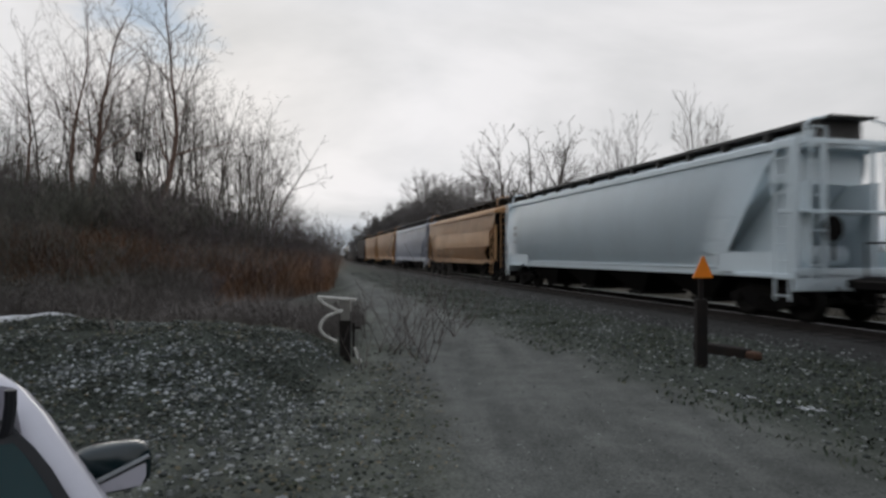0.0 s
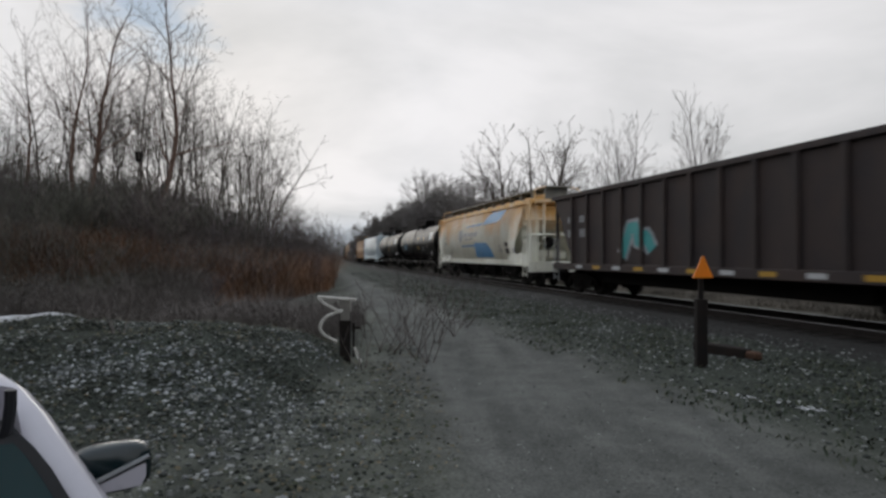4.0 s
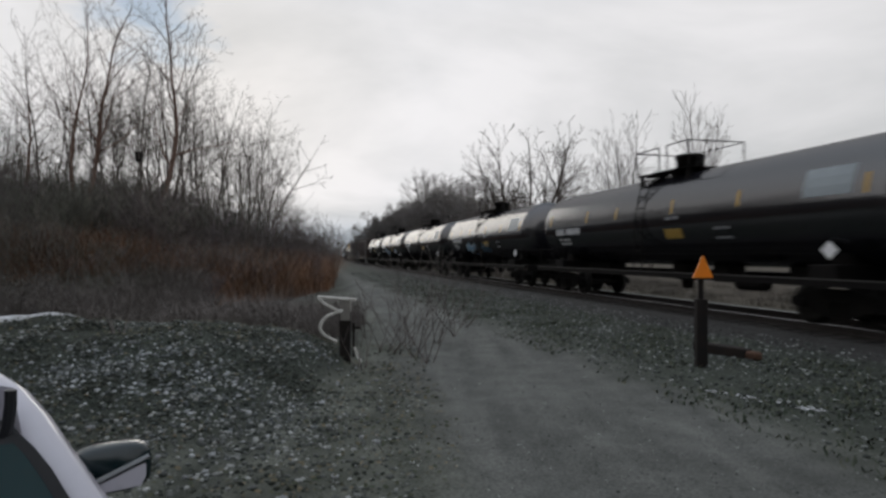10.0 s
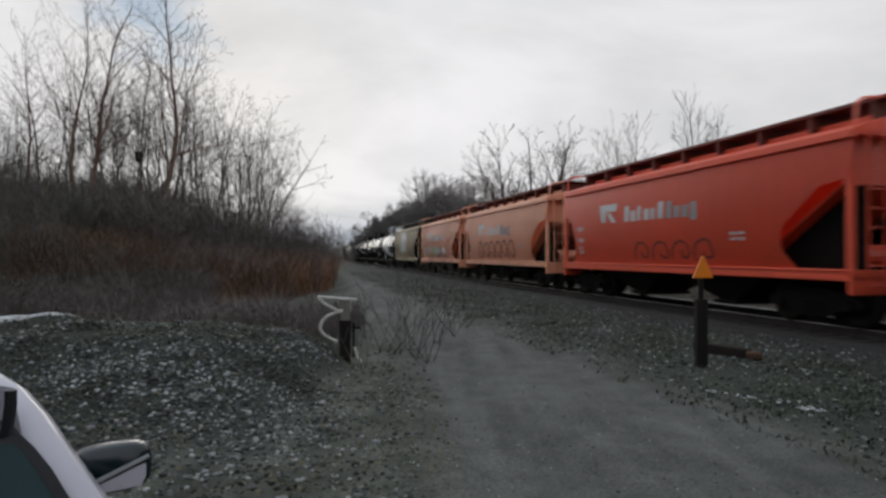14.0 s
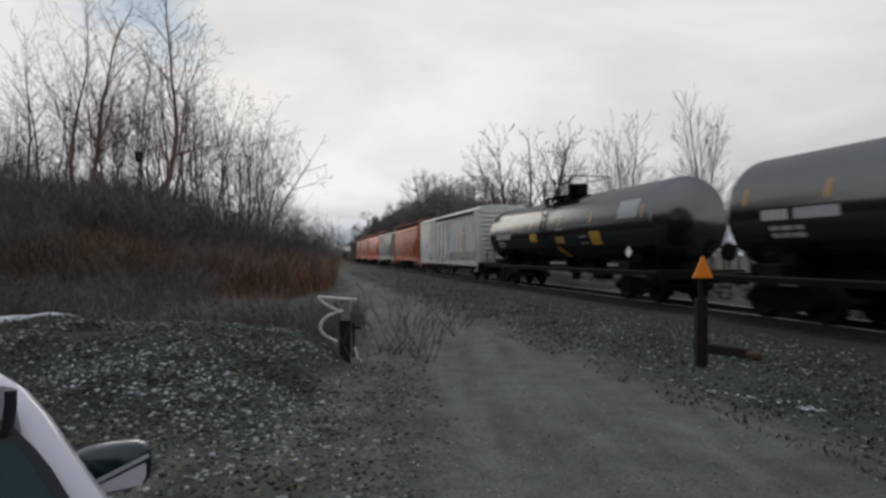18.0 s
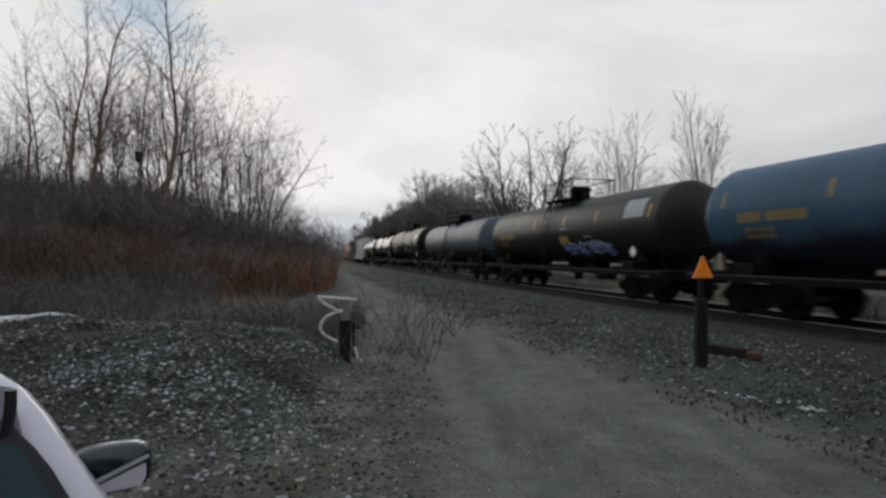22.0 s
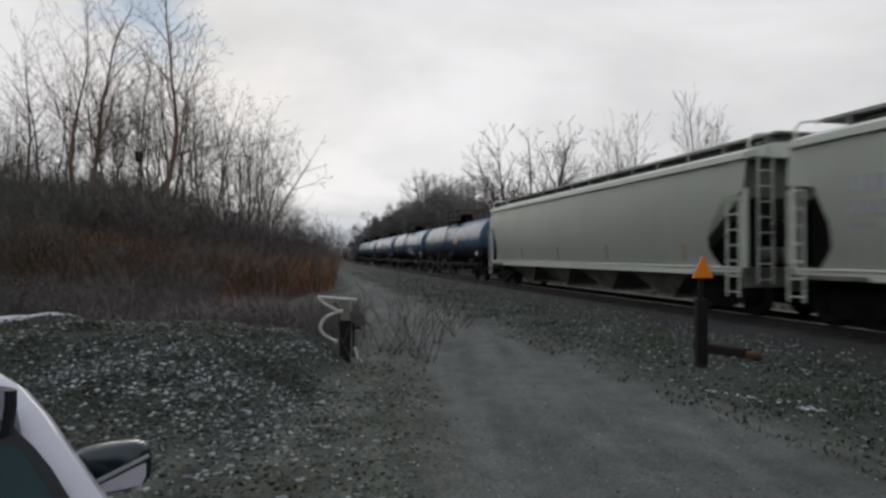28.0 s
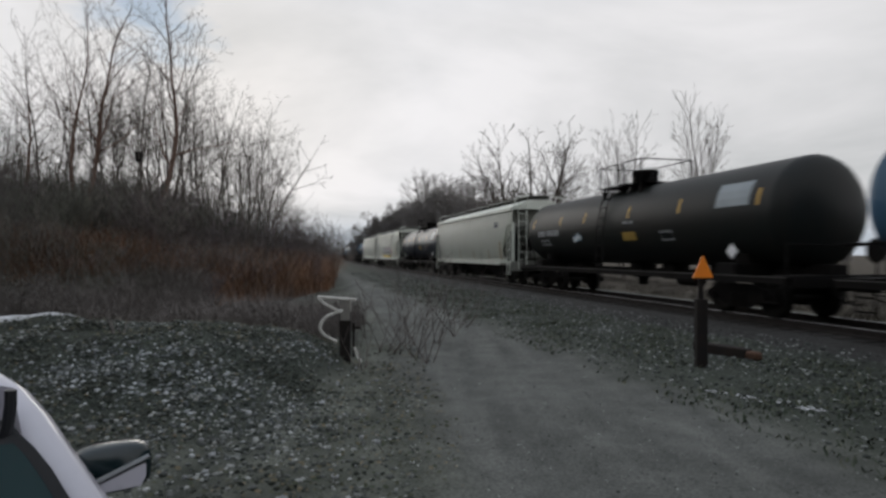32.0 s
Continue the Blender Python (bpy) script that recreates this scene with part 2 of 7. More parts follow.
M = {
    "black": material("tank_black", (0.0065, 0.007, 0.010), 0.16, 0, (0.014, 0.012, 0.012), 0.4, 0.5, 30, 0.0, 0.3, spec=0.8, rvar=0.3, film=0.60, ior=2.5),
    "black_dull": material("tank_black_dull", (0.0055, 0.0052, 0.006), 0.38, 0, (0.010, 0.0085, 0.008), 0.45, 0.5, 30, 0.0, 0.3, spec=0.22, rvar=0.4, film=0.5),
    "black_green": material("tank_green_black", (0.012, 0.0145, 0.014), 0.40, 0, (0.020, 0.018, 0.016), 0.5, 0.5, 30, 0.0, 0.4, spec=0.32, rvar=0.4, film=0.45),
    "blue": material("tank_blue", (0.052, 0.110, 0.176), 0.28, 0, (0.035, 0.050, 0.072), 0.45, 0.4, 30, 0.0, 0.25, spec=0.75, rvar=0.3, film=0.70),
    "blue_grey": material("tank_blue_grey", (0.078, 0.112, 0.134), 0.40, 0, (0.055, 0.055, 0.052), 0.6, 0.6, 30, 0.0, 0.45, spec=0.4, rvar=0.4, film=0.55),
    "white_band": material("tank_white", (0.72, 0.74, 0.76), 0.4, 0, (0.45, 0.44, 0.42), 0.3, 0.7, 30, 0.001, 0.3),
    "silver": material("hopper_silver", (0.62, 0.70, 0.74), 0.40, 0.0, (0.50, 0.555, 0.575), 0.3, 0.6, 25, 0.0, 0.12, spec=0.5, rvar=0.3, spread=0.08),
    "tan": material("hopper_tan", (0.37, 0.295, 0.17), 0.55, 0, (0.22, 0.17, 0.095), 0.4, 0.5, 25, 0.0, 0.4),
    "orange": material("hopper_orange_tan", (0.42, 0.23, 0.10), 0.55, 0, (0.24, 0.13, 0.06), 0.4, 0.5, 25, 0.001, 0.4),
    "pink": material("hopper_faded_red", (0.76, 0.345, 0.215), 0.5, 0, (0.61, 0.265, 0.158), 0.4, 0.5, 25, 0.0, 0.3, spread=0.1),
    "red": material("hopper_red", (0.76, 0.092, 0.042), 0.4, 0, (0.58, 0.085, 0.042), 0.4, 0.5, 25, 0.0, 0.25, spread=0.1, rvar=0.5),
    "red_orange": material("hopper_red_orange", (0.64, 0.20, 0.095), 0.5, 0, (0.48, 0.15, 0.075), 0.4, 0.5, 25, 0.0, 0.3, spread=0.1),
    "grey": material("hopper_grey", (0.44, 0.45, 0.42), 0.5, 0, (0.3, 0.29, 0.26), 0.4, 0.5, 25, 0.001, 0.3),
    "grey_blue": material("hopper_pale_blue_grey", (0.45, 0.48, 0.55), 0.5, 0, (0.32, 0.33, 0.36), 0.4, 0.5, 25, 0.001, 0.3),
    "grey_green": material("hopper_grey_green", (0.56, 0.59, 0.53), 0.45, 0, (0.46, 0.465, 0.40), 0.35, 0.5, 25, 0.0, 0.25, spread=0.1, rvar=0.5),
    "box_white": material("boxcar_white", (0.56, 0.57, 0.56), 0.55, 0, (0.33, 0.30, 0.25), 0.45, 0.8, 25, 0.001, 0.5),
    "gondola": material("gondola_brown", (0.022, 0.016, 0.017), 0.75, 0, (0.055, 0.035, 0.028), 0.6, 0.8, 30, 0.002, 0.5),
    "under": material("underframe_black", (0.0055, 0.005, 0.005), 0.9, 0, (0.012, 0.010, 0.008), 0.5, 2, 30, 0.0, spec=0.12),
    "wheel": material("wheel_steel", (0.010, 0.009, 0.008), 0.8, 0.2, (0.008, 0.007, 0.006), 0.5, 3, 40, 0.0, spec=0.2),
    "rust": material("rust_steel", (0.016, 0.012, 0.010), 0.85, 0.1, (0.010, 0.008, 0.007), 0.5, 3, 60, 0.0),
    "railhead": material("railhead", (0.30, 0.30, 0.31), 0.42, 1.0, dirt_amount=0.1, bump=0),
    "tie": material("tie_wood", (0.022, 0.018, 0.016), 0.9, 0, (0.012, 0.010, 0.009), 0.6, 4, 50, 0.004, per_object=0.3),
    "roofwalk": material("weathered_walkway", (0.05, 0.047, 0.044), 0.75, 0.1, (0.028, 0.025, 0.022), 0.5, 2, 30, 0.0),
    "yellow": plain("reflector_yellow", (0.44, 0.25, 0.022), 0.5),
    "yellow_dim": plain("weathered_yellow_stripe", (0.30, 0.19, 0.03), 0.6),
    "letters": plain("stencil_white", (0.47, 0.48, 0.49), 0.6),
    "letters_dim": plain("faded_stencil", (0.25, 0.26, 0.27), 0.7),
    "letters_dark": plain("stencil_dark", (0.05, 0.06, 0.08), 0.6),
    "mustard": plain("mustard_stencil", (0.22, 0.15, 0.03), 0.6),
    "placard": plain("placard_white", (0.75, 0.75, 0.76), 0.5),
    "patch_grey": plain("patch_panel_grey", (0.21, 0.245, 0.265), 0.5),
    "paint_blue": plain("spray_blue", (0.13, 0.30, 0.46), 0.5),
    "paint_violet": plain("spray_violet_blue", (0.10, 0.13, 0.46), 0.5),
    "paint_white": plain("spray_white", (0.66, 0.70, 0.72), 0.5),
    "paint_black": plain("spray_black", (0.02, 0.018, 0.018), 0.6),
    "paint_maroon": plain("spray_maroon", (0.07, 0.018, 0.018), 0.6),
    "paint_teal": plain("spray_teal", (0.06, 0.33, 0.33), 0.5),
    "paint_yellow": plain("spray_yellow", (0.62, 0.45, 0.04), 0.5),
    "paint_grey": plain("spray_grey", (0.30, 0.31, 0.33), 0.5),
    "paint_green": plain("spray_green", (0.16, 0.24, 0.15), 0.5),
    "paint_washed": plain("washed_out_spray", (0.25, 0.275, 0.255), 0.6),
    "paint_washed_dark": plain("washed_out_spray_dark", (0.13, 0.15, 0.14), 0.6),
    "paint_red": plain("spray_red", (0.5, 0.09, 0.05), 0.5),
    "logo_blue": plain("logo_blue", (0.07, 0.24, 0.46), 0.5),
    "sign_orange": plain("sign_orange", (0.80, 0.215, 0.006), 0.45),
    "post_dark": material("sign_post_dark", (0.010, 0.009, 0.009), 0.85, 0, (0.022, 0.016, 0.013), 0.5, 5, 60, 0.003, 0.4, spec=0.2),
    "plank": material("old_plank", (0.014, 0.012, 0.011), 0.9, 0, (0.03, 0.02, 0.015), 0.5, 3, 60, 0.004, spec=0.2),
    "post_white": material("peeling_white_paint", (0.62, 0.61, 0.57), 0.7, 0, (0.3, 0.28, 0.24), 0.6, 8, 60, 0.002),
    "post_grey": material("weathered_grey_wood", (0.22, 0.21, 0.19), 0.9, 0, (0.12, 0.11, 0.1), 0.6, 8, 70, 0.003),
    "stone": material("track_stone", (0.085, 0.09, 0.085), 0.9, 0, (0.035, 0.038, 0.034), 0.6, 8, 60, 0.004, per_object=0.2),
    "bark": material("bark_grey_brown", (0.085, 0.070, 0.060), 0.9, 0, (0.04, 0.034, 0.03), 0.6, 3, 40, 0.004),
    "bark_red": material("bark_red_brown", (0.135, 0.082, 0.062), 0.9, 0, (0.06, 0.04, 0.033), 0.6, 2, 40, 0.004),
    "twig": material("twig_grey", (0.10, 0.086, 0.076), 0.9, 0, (0.065, 0.056, 0.05), 0.6, 0.6, 20, 0.0, per_object=0.3),
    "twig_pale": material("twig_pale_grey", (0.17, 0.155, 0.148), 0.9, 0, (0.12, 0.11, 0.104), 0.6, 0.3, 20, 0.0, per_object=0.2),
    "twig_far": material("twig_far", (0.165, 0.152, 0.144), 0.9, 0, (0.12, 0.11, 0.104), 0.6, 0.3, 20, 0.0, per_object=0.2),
    "dry_red": material("dry_red_grass", (0.275, 0.135, 0.068), 0.9, 0, (0.11, 0.08, 0.06), 0.85, 0.3, 15, 0.0, per_object=0.3),
    "brush": material("thicket_stems", (0.128, 0.112, 0.098), 0.9, 0, (0.065, 0.055, 0.048), 0.6, 0.5, 15, 0.0, per_object=0.6),
    "brush_olive": material("thicket_stems_olive", (0.098, 0.099, 0.080), 0.9, 0, (0.06, 0.062, 0.048), 0.6, 0.5, 15, 0.0, per_object=0.5),
    "brush_mauve": material("thicket_stems_mauve", (0.125, 0.102, 0.105), 0.9, 0, (0.065, 0.050, 0.052), 0.6, 0.5, 15, 0.0, per_object=0.5),
    # grey-green body colour darkened: shade below the sill put in, with dirt streaks
    "bay_shade": material("hopper_bay_shade", (0.17, 0.175, 0.155), 0.8, 0, (0.05, 0.047, 0.04), 0.6, 1.2, 25, 0.0, 0.5, spec=0.2),
    "weed": material("grey_weed_stalks", (0.115, 0.10, 0.092), 0.9, 0, (0.055, 0.047, 0.042), 0.6, 1.2, 30, 0.0, per_object=0.3),
    "stone_pale": material("pale_stone", (0.27, 0.28, 0.285), 0.9, 0, (0.08, 0.085, 0.08), 0.6, 6, 40, 0.003, per_object=0.45),
    "glass": None,
    "dry_tan": material("dry_tan_grass", (0.052, 0.044, 0.033), 0.9, 0, (0.035, 0.03, 0.023), 0.6, 0.7, 15, 0.0, per_object=0.3),
    "snow": material("old_snow", (0.52, 0.53, 0.55), 0.7, 0, (0.30, 0.30, 0.29), 0.6, 6, 50, 0.01),
    "car_white": material("car_paint_silver_white", (0.46, 0.45, 0.50), 0.28, 0, dirt_amount=0.12, bump=0, coat=0.4, spread=0.03),
    "car_black": material("car_trim_black", (0.012, 0.013, 0.016), 0.4, 0, dirt_amount=0.2, bump=0, spread=0.1),
    "car_gloss": material("mirror_cap_black", (0.004, 0.014, 0.017), 0.16, 0, dirt_amount=0.1, bump=0, spread=0.05, spec=0.5),
    "car_window": material("tinted_window", (0.010, 0.050, 0.055), 0.10, 0, dirt_amount=0.1, bump=0, spread=0.04, spec=0.35),
    "tyre": material("tyre_rubber", (0.015, 0.015, 0.015), 0.85),
}


def glass_material():
    m = bpy.data.materials.new("window_glass")
    m.use_nodes = True
    b = m.node_tree.nodes["Principled BSDF"]
    b.inputs["Base Color"].default_value = (0.22, 0.30, 0.30, 1)
    b.inputs["Roughness"].default_value = 0.03
    b.inputs["Transmission Weight"].default_value = 1.0
    b.inputs["IOR"].default_value = 1.45
    return m


def island_material(name, dark, pale, rough=0.92):
    """Loose pieces that differ one from the next."""
    m = bpy.data.materials.new(name)
    m.use_nodes = True
    n, l = m.node_tree.nodes, m.node_tree.links
    b = n["Principled BSDF"]
    b.inputs["Roughness"].default_value = rough
    b.inputs["Specular IOR Level"].default_value = 0.25
    g = n.new("ShaderNodeNewGeometry")
    r = n.new("ShaderNodeValToRGB")
    r.color_ramp.elements[0].color, r.color_ramp.elements[1].color = (*dark, 1), (*pale, 1)
    e = r.color_ramp.elements.new(0.66)
    e.color = (*[(a * 0.74 + c * 0.26) for a, c in zip(dark, pale)], 1)
    l.new(g.outputs["Random Per Island"], r.inputs[0])
    t = n.new("ShaderNodeTexNoise"); t.inputs["Scale"].default_value = 45; t.inputs["Detail"].default_value = 4
    tc = n.new("ShaderNodeTexCoord"); l.new(tc.outputs["Object"], t.inputs["Vector"])
    mr = n.new("ShaderNodeMapRange"); mr.inputs[3].default_value = 0.6; mr.inputs[4].default_value = 1.4
    l.new(t.outputs[0], mr.inputs[0])
    hs = n.new("ShaderNodeHueSaturation"); l.new(r.outputs[0], hs.inputs["Color"]); l.new(mr.outputs[0], hs.inputs["Value"])
    l.new(hs.outputs[0], b.inputs["Base Color"])
    return m


def stained_cream():
    """Cream paint: rust-orange stains that start under the roof and run down unevenly."""
    m = material("hopper_cream", (0.84, 0.85, 0.77), 0.5, 0, (0.58, 0.55, 0.43), 0.5, 0.8, 25, 0.0, 0.35)
    n, l = m.node_tree.nodes, m.node_tree.links
    b = n["Principled BSDF"]
    src = b.inputs["Base Color"].links[0].from_socket
    tc = n.new("ShaderNodeTexCoord")
    sp = n.new("ShaderNodeSeparateXYZ"); l.new(tc.outputs["Object"], sp.inputs[0])
    st = n.new("ShaderNodeVectorMath"); st.operation = "MULTIPLY"; st.inputs[1].default_value = (0.55, 0.5, 0.35)
    l.new(tc.outputs["Object"], st.inputs[0])
    t = n.new("ShaderNodeTexNoise"); t.inputs["Scale"].default_value = 1.0; t.inputs["Detail"].default_value = 7; t.inputs["Roughness"].default_value = 0.65
    l.new(st.outputs[0], t.inputs["Vector"])
    up = n.new("ShaderNodeMapRange"); up.inputs[1].default_value = 1.6; up.inputs[2].default_value = 3.9; up.inputs[3].default_value = -0.25; up.inputs[4].default_value = 0.30
    l.new(sp.outputs[2], up.inputs[0])
    ad = n.new("ShaderNodeMath"); ad.operation = "ADD"; l.new(t.outputs[0], ad.inputs[0]); l.new(up.outputs[0], ad.inputs[1])
    r = n.new("ShaderNodeValToRGB"); r.color_ramp.elements[0].position, r.color_ramp.elements[1].position = 0.46, 0.76
    l.new(ad.outputs[0], r.inputs[0])
    mx = n.new("ShaderNodeMix"); mx.data_type = "RGBA"; l.new(r.outputs[0], mx.inputs[0]); l.new(src, mx.inputs[6])
    mx.inputs[7].default_value = (0.68, 0.385, 0.115, 1)
    l.new(mx.outputs[2], b.inputs["Base Color"])
    return m


def belly_shade_grime(m, edge, soot):
    """Paints belly shade mixed with brown grime into a tank's colour; the upper edge wanders."""
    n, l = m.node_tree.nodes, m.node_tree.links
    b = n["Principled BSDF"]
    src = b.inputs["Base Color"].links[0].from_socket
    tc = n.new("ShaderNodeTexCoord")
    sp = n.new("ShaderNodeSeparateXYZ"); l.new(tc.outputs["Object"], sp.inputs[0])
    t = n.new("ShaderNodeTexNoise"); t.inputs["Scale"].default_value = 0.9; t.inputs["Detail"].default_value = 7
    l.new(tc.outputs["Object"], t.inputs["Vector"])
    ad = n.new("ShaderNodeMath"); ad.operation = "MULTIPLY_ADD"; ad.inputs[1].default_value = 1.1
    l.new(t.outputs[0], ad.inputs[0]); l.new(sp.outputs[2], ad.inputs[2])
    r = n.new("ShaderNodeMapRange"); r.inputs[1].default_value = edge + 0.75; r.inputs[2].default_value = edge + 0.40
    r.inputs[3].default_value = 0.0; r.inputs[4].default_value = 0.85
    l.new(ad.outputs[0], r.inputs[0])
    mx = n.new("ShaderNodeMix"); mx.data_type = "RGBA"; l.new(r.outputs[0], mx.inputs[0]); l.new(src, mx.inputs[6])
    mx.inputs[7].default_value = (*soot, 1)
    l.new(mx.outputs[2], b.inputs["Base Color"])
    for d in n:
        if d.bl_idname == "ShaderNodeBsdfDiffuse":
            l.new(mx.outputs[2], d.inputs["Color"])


belly_shade_grime(M["blue"], 1.95, (0.020, 0.015, 0.018))
belly_shade_grime(M["blue_grey"], 1.85, (0.022, 0.017, 0.015))
M["navy"] = material("tank_navy", (0.010, 0.017, 0.032), 0.36, 0, (0.014, 0.012, 0.012), 0.4, 0.5, 30, 0.0, 0.3, spec=0.45, rvar=0.4, film=0.5)
M["cream"] = stained_cream()
M["glass"] = glass_material()
M["stones_mix"] = island_material("mixed_stones", (0.018, 0.023, 0.019), (0.34, 0.35, 0.335))
M["ballast_mix"] = island_material("loose_ballast", (0.014, 0.018, 0.015), (0.28, 0.295, 0.28))
M["pale_mix"] = island_material("pale_blue_stones", (0.05, 0.057, 0.058), (0.42, 0.44, 0.445))
M["dark_mix"] = island_material("dark_mossy_stones", (0.016, 0.019, 0.014), (0.105, 0.112, 0.10))
M["verge_leaf"] = island_material("verge_leaf", (0.030, 0.042, 0.028), (0.12, 0.12, 0.085))
M["litter"] = island_material("leaf_litter", (0.035, 0.045, 0.028), (0.16, 0.13, 0.085))


# ---- mesh helpers ----
def part(name, shape, mat, parent=None, label="", at=None, smooth=False):
    """Links a bmesh, or a mesh that is already made, as one object with one material."""
    if isinstance(shape, bmesh.types.BMesh):
        me = bpy.data.meshes.new(name)
        shape.to_mesh(me)
        shape.free()
        if smooth:
            me.shade_smooth()
    else:
        me = shape
    if not me.materials:
        me.materials.append(mat)
    ob = new(name, me)
    ob.material_slots[0].link = "OBJECT"
    ob.material_slots[0].material = mat
    if parent is not None:
        ob.parent = parent
    if at is not None:
        ob.matrix_basis = at
    if label:
        ob["label"] = label
    return ob


MESHES = {}


def kept(key, build, smooth=False):
    """The mesh of that key, built once."""
    if key not in MESHES:
        bm = build()
        me = bpy.data.meshes.new(key)
        bm.to_mesh(me)
        bm.free()
        if smooth:
            me.shade_smooth()
        MESHES[key] = me
    return MESHES[key]


def block(bm, x0, x1, y0, y1, z0, z1):
    v = [bm.verts.new(p) for p in ((x0, y0, z0), (x1, y0, z0), (x1, y1, z0), (x0, y1, z0),
                                   (x0, y0, z1), (x1, y0, z1), (x1, y1, z1), (x0, y1, z1))]
    for f in ((3, 2, 1, 0), (4, 5, 6, 7), (0, 1, 5, 4), (1, 2, 6, 5), (2, 3, 7, 6), (3, 0, 4, 7)):
        bm.faces.new([v[i] for i in f])
    return bm


def blocks(*boxes, bevel=0.0):
    bm = bmesh.new()
    for b in boxes:
        block(bm, *b)
    if bevel:
        bmesh.ops.bevel(bm, geom=bm.edges[:], offset=bevel, segments=1, affect="EDGES")
    return bm


def rod(bm, a, b, r, r2=None, n=6):
    """A tapered round bar from a to b, closed."""
    a, b = Vector(a), Vector(b)
    r2 = r if r2 is None else r2
    q = (b - a).to_track_quat("Z", "Y")
    rings = []
    for p, rad in ((a, r), (b, r2)):
        rings.append([bm.verts.new(p + q @ Vector((rad * math.cos(2 * math.pi * i / n), rad * math.sin(2 * math.pi * i / n), 0)))
                      for i in range(n)])
    for i in range(n):
        j = (i + 1) % n
        bm.faces.new((rings[0][i], rings[0][j], rings[1][j], rings[1][i]))
    bm.faces.new(rings[0][::-1]); bm.faces.new(rings[1])
    return bm


def pipe(bm, pts, r, n=6):
    """One bent bar through all the points, closed at its ends."""
    pts = [Vector(p) for p in pts]
    rings = []
    for i, p in enumerate(pts):
        d0 = (p - pts[i - 1]).normalized() if i else None
        d1 = (pts[i + 1] - p).normalized() if i + 1 < len(pts) else None
        d = d1 if d0 is None else d0 if d1 is None else (d0 + d1).normalized()
        k = 1.0 if d0 is None or d1 is None else min(1.5, 1 / max(0.5, math.sqrt((1 + d0.dot(d1)) / 2)))
        if rings:
            side = (last - d * last.dot(d)).normalized()
        else:
            side = d.orthogonal().normalized()
        last = side
        up = d.cross(side)
        rings.append([bm.verts.new(p + (side * math.cos(2 * math.pi * a / n) + up * math.sin(2 * math.pi * a / n)) * r * k) for a in range(n)])
    for a, b in zip(rings, rings[1:]):
        for i in range(n):
            bm.faces.new((a[i], a[(i + 1) % n], b[(i + 1) % n], b[i]))
    bm.faces.new(rings[0][::-1]); bm.faces.new(rings[-1])
    return bm


def rods(r, *lines, n=6):
    bm = bmesh.new()
    for line in lines:
        pipe(bm, line, r, n)
    return bm


def lathe(bm, prof, n=32, axis="x"):
    """Turns (along, radius) points round an axis."""
    rings = []
    for u, r in prof:
        ring = []
        for i in range(n):
            c, s = math.cos(2 * math.pi * i / n) * r, math.sin(2 * math.pi * i / n) * r
            ring.append(bm.verts.new({"x": (u, c, s), "y": (c, u, s), "z": (c, s, u)}[axis]))
        rings.append(ring)
    for a, b in zip(rings, rings[1:]):
        for i in range(n):
            j = (i + 1) % n
            bm.faces.new((a[i], a[j], b[j], b[i]))
    bm.faces.new(rings[0]); bm.faces.new(rings[-1][::-1])
    bmesh.ops.recalc_face_normals(bm, faces=bm.faces)
    return bm


def plate(bm, pts, y0, y1):
    """A flat plate: outline (x, z) made thick from y0 to y1."""
    a = [bm.verts.new((x, y0, z)) for x, z in pts]
    b = [bm.verts.new((x, y1, z)) for x, z in pts]
    n = len(pts)
    bm.faces.new(a); bm.faces.new(b[::-1])
    for i in range(n):
        j = (i + 1) % n
        bm.faces.new((a[j], a[i], b[i], b[j]))
    bmesh.ops.recalc_face_normals(bm, faces=bm.faces)
    return bm


# ---- the line of the track ----
D0, PHI, BEND, RADIUS = 12.08, radians(14.81), -23.55, 3044.8
NV, TV = Vector((math.cos(PHI), math.sin(PHI), 0)), Vector((-math.sin(PHI), math.cos(PHI), 0))


def track(s, off=0.0, z=0.0):
    """The place s metres along the line (growing away from the eye), off metres to its right, and the heading's angle."""
    a = max(s - BEND, 0.0) / RADIUS
    u = min(s, BEND) + RADIUS * math.sin(a)
    w = RADIUS * (1 - math.cos(a))
    p = NV * (D0 + w) + TV * u
    nn = NV * math.cos(a) - TV * math.sin(a)
    tt = TV * math.cos(a) + NV * math.sin(a)
    p = p + nn * off
    return Vector((p.x, p.y, z)), math.degrees(math.atan2(tt.y, tt.x))


def track_offset(x, y):
    """Metres right of the line (s and offset) of a place, near enough."""
    p = Vector((x, y, 0))
    s = p.dot(TV)
    o = p.dot(NV) - D0
    if s > BEND:
        c = Vector((BEND, RADIUS))
        dx, dy = s - BEND, RADIUS - o
        ang = math.atan2(dx, dy)
        return BEND + ang * RADIUS, RADIUS - math.hypot(dx, dy)
    return s, o


# ---- the ground ----
ROAD = [(-30, 4.0), (0, 2.5), (5, 1.9), (10, 1.2), (17.7, -0.15), (28, -2.3), (40, -4.7), (60, -8.6), (80, -12.3), (120, -21.0),
        (160, -30.0), (250, -50.0)]                         # depth, centre
EDGE = [(-60, -34), (0, -24), (10, -19), (15, -13), (19.5, -8.2), (23, -6.6), (30, -6.2), (40, -7.8), (50, -9.4), (65, -12.2),
        (80, -15.3), (110, -21.5), (140, -28), (170, -34.6), (220, -46), (400, -90)]   # where the thicket begins


def along(line, y):
    return float(np.interp(y, [p[0] for p in line], [p[1] for p in line]))


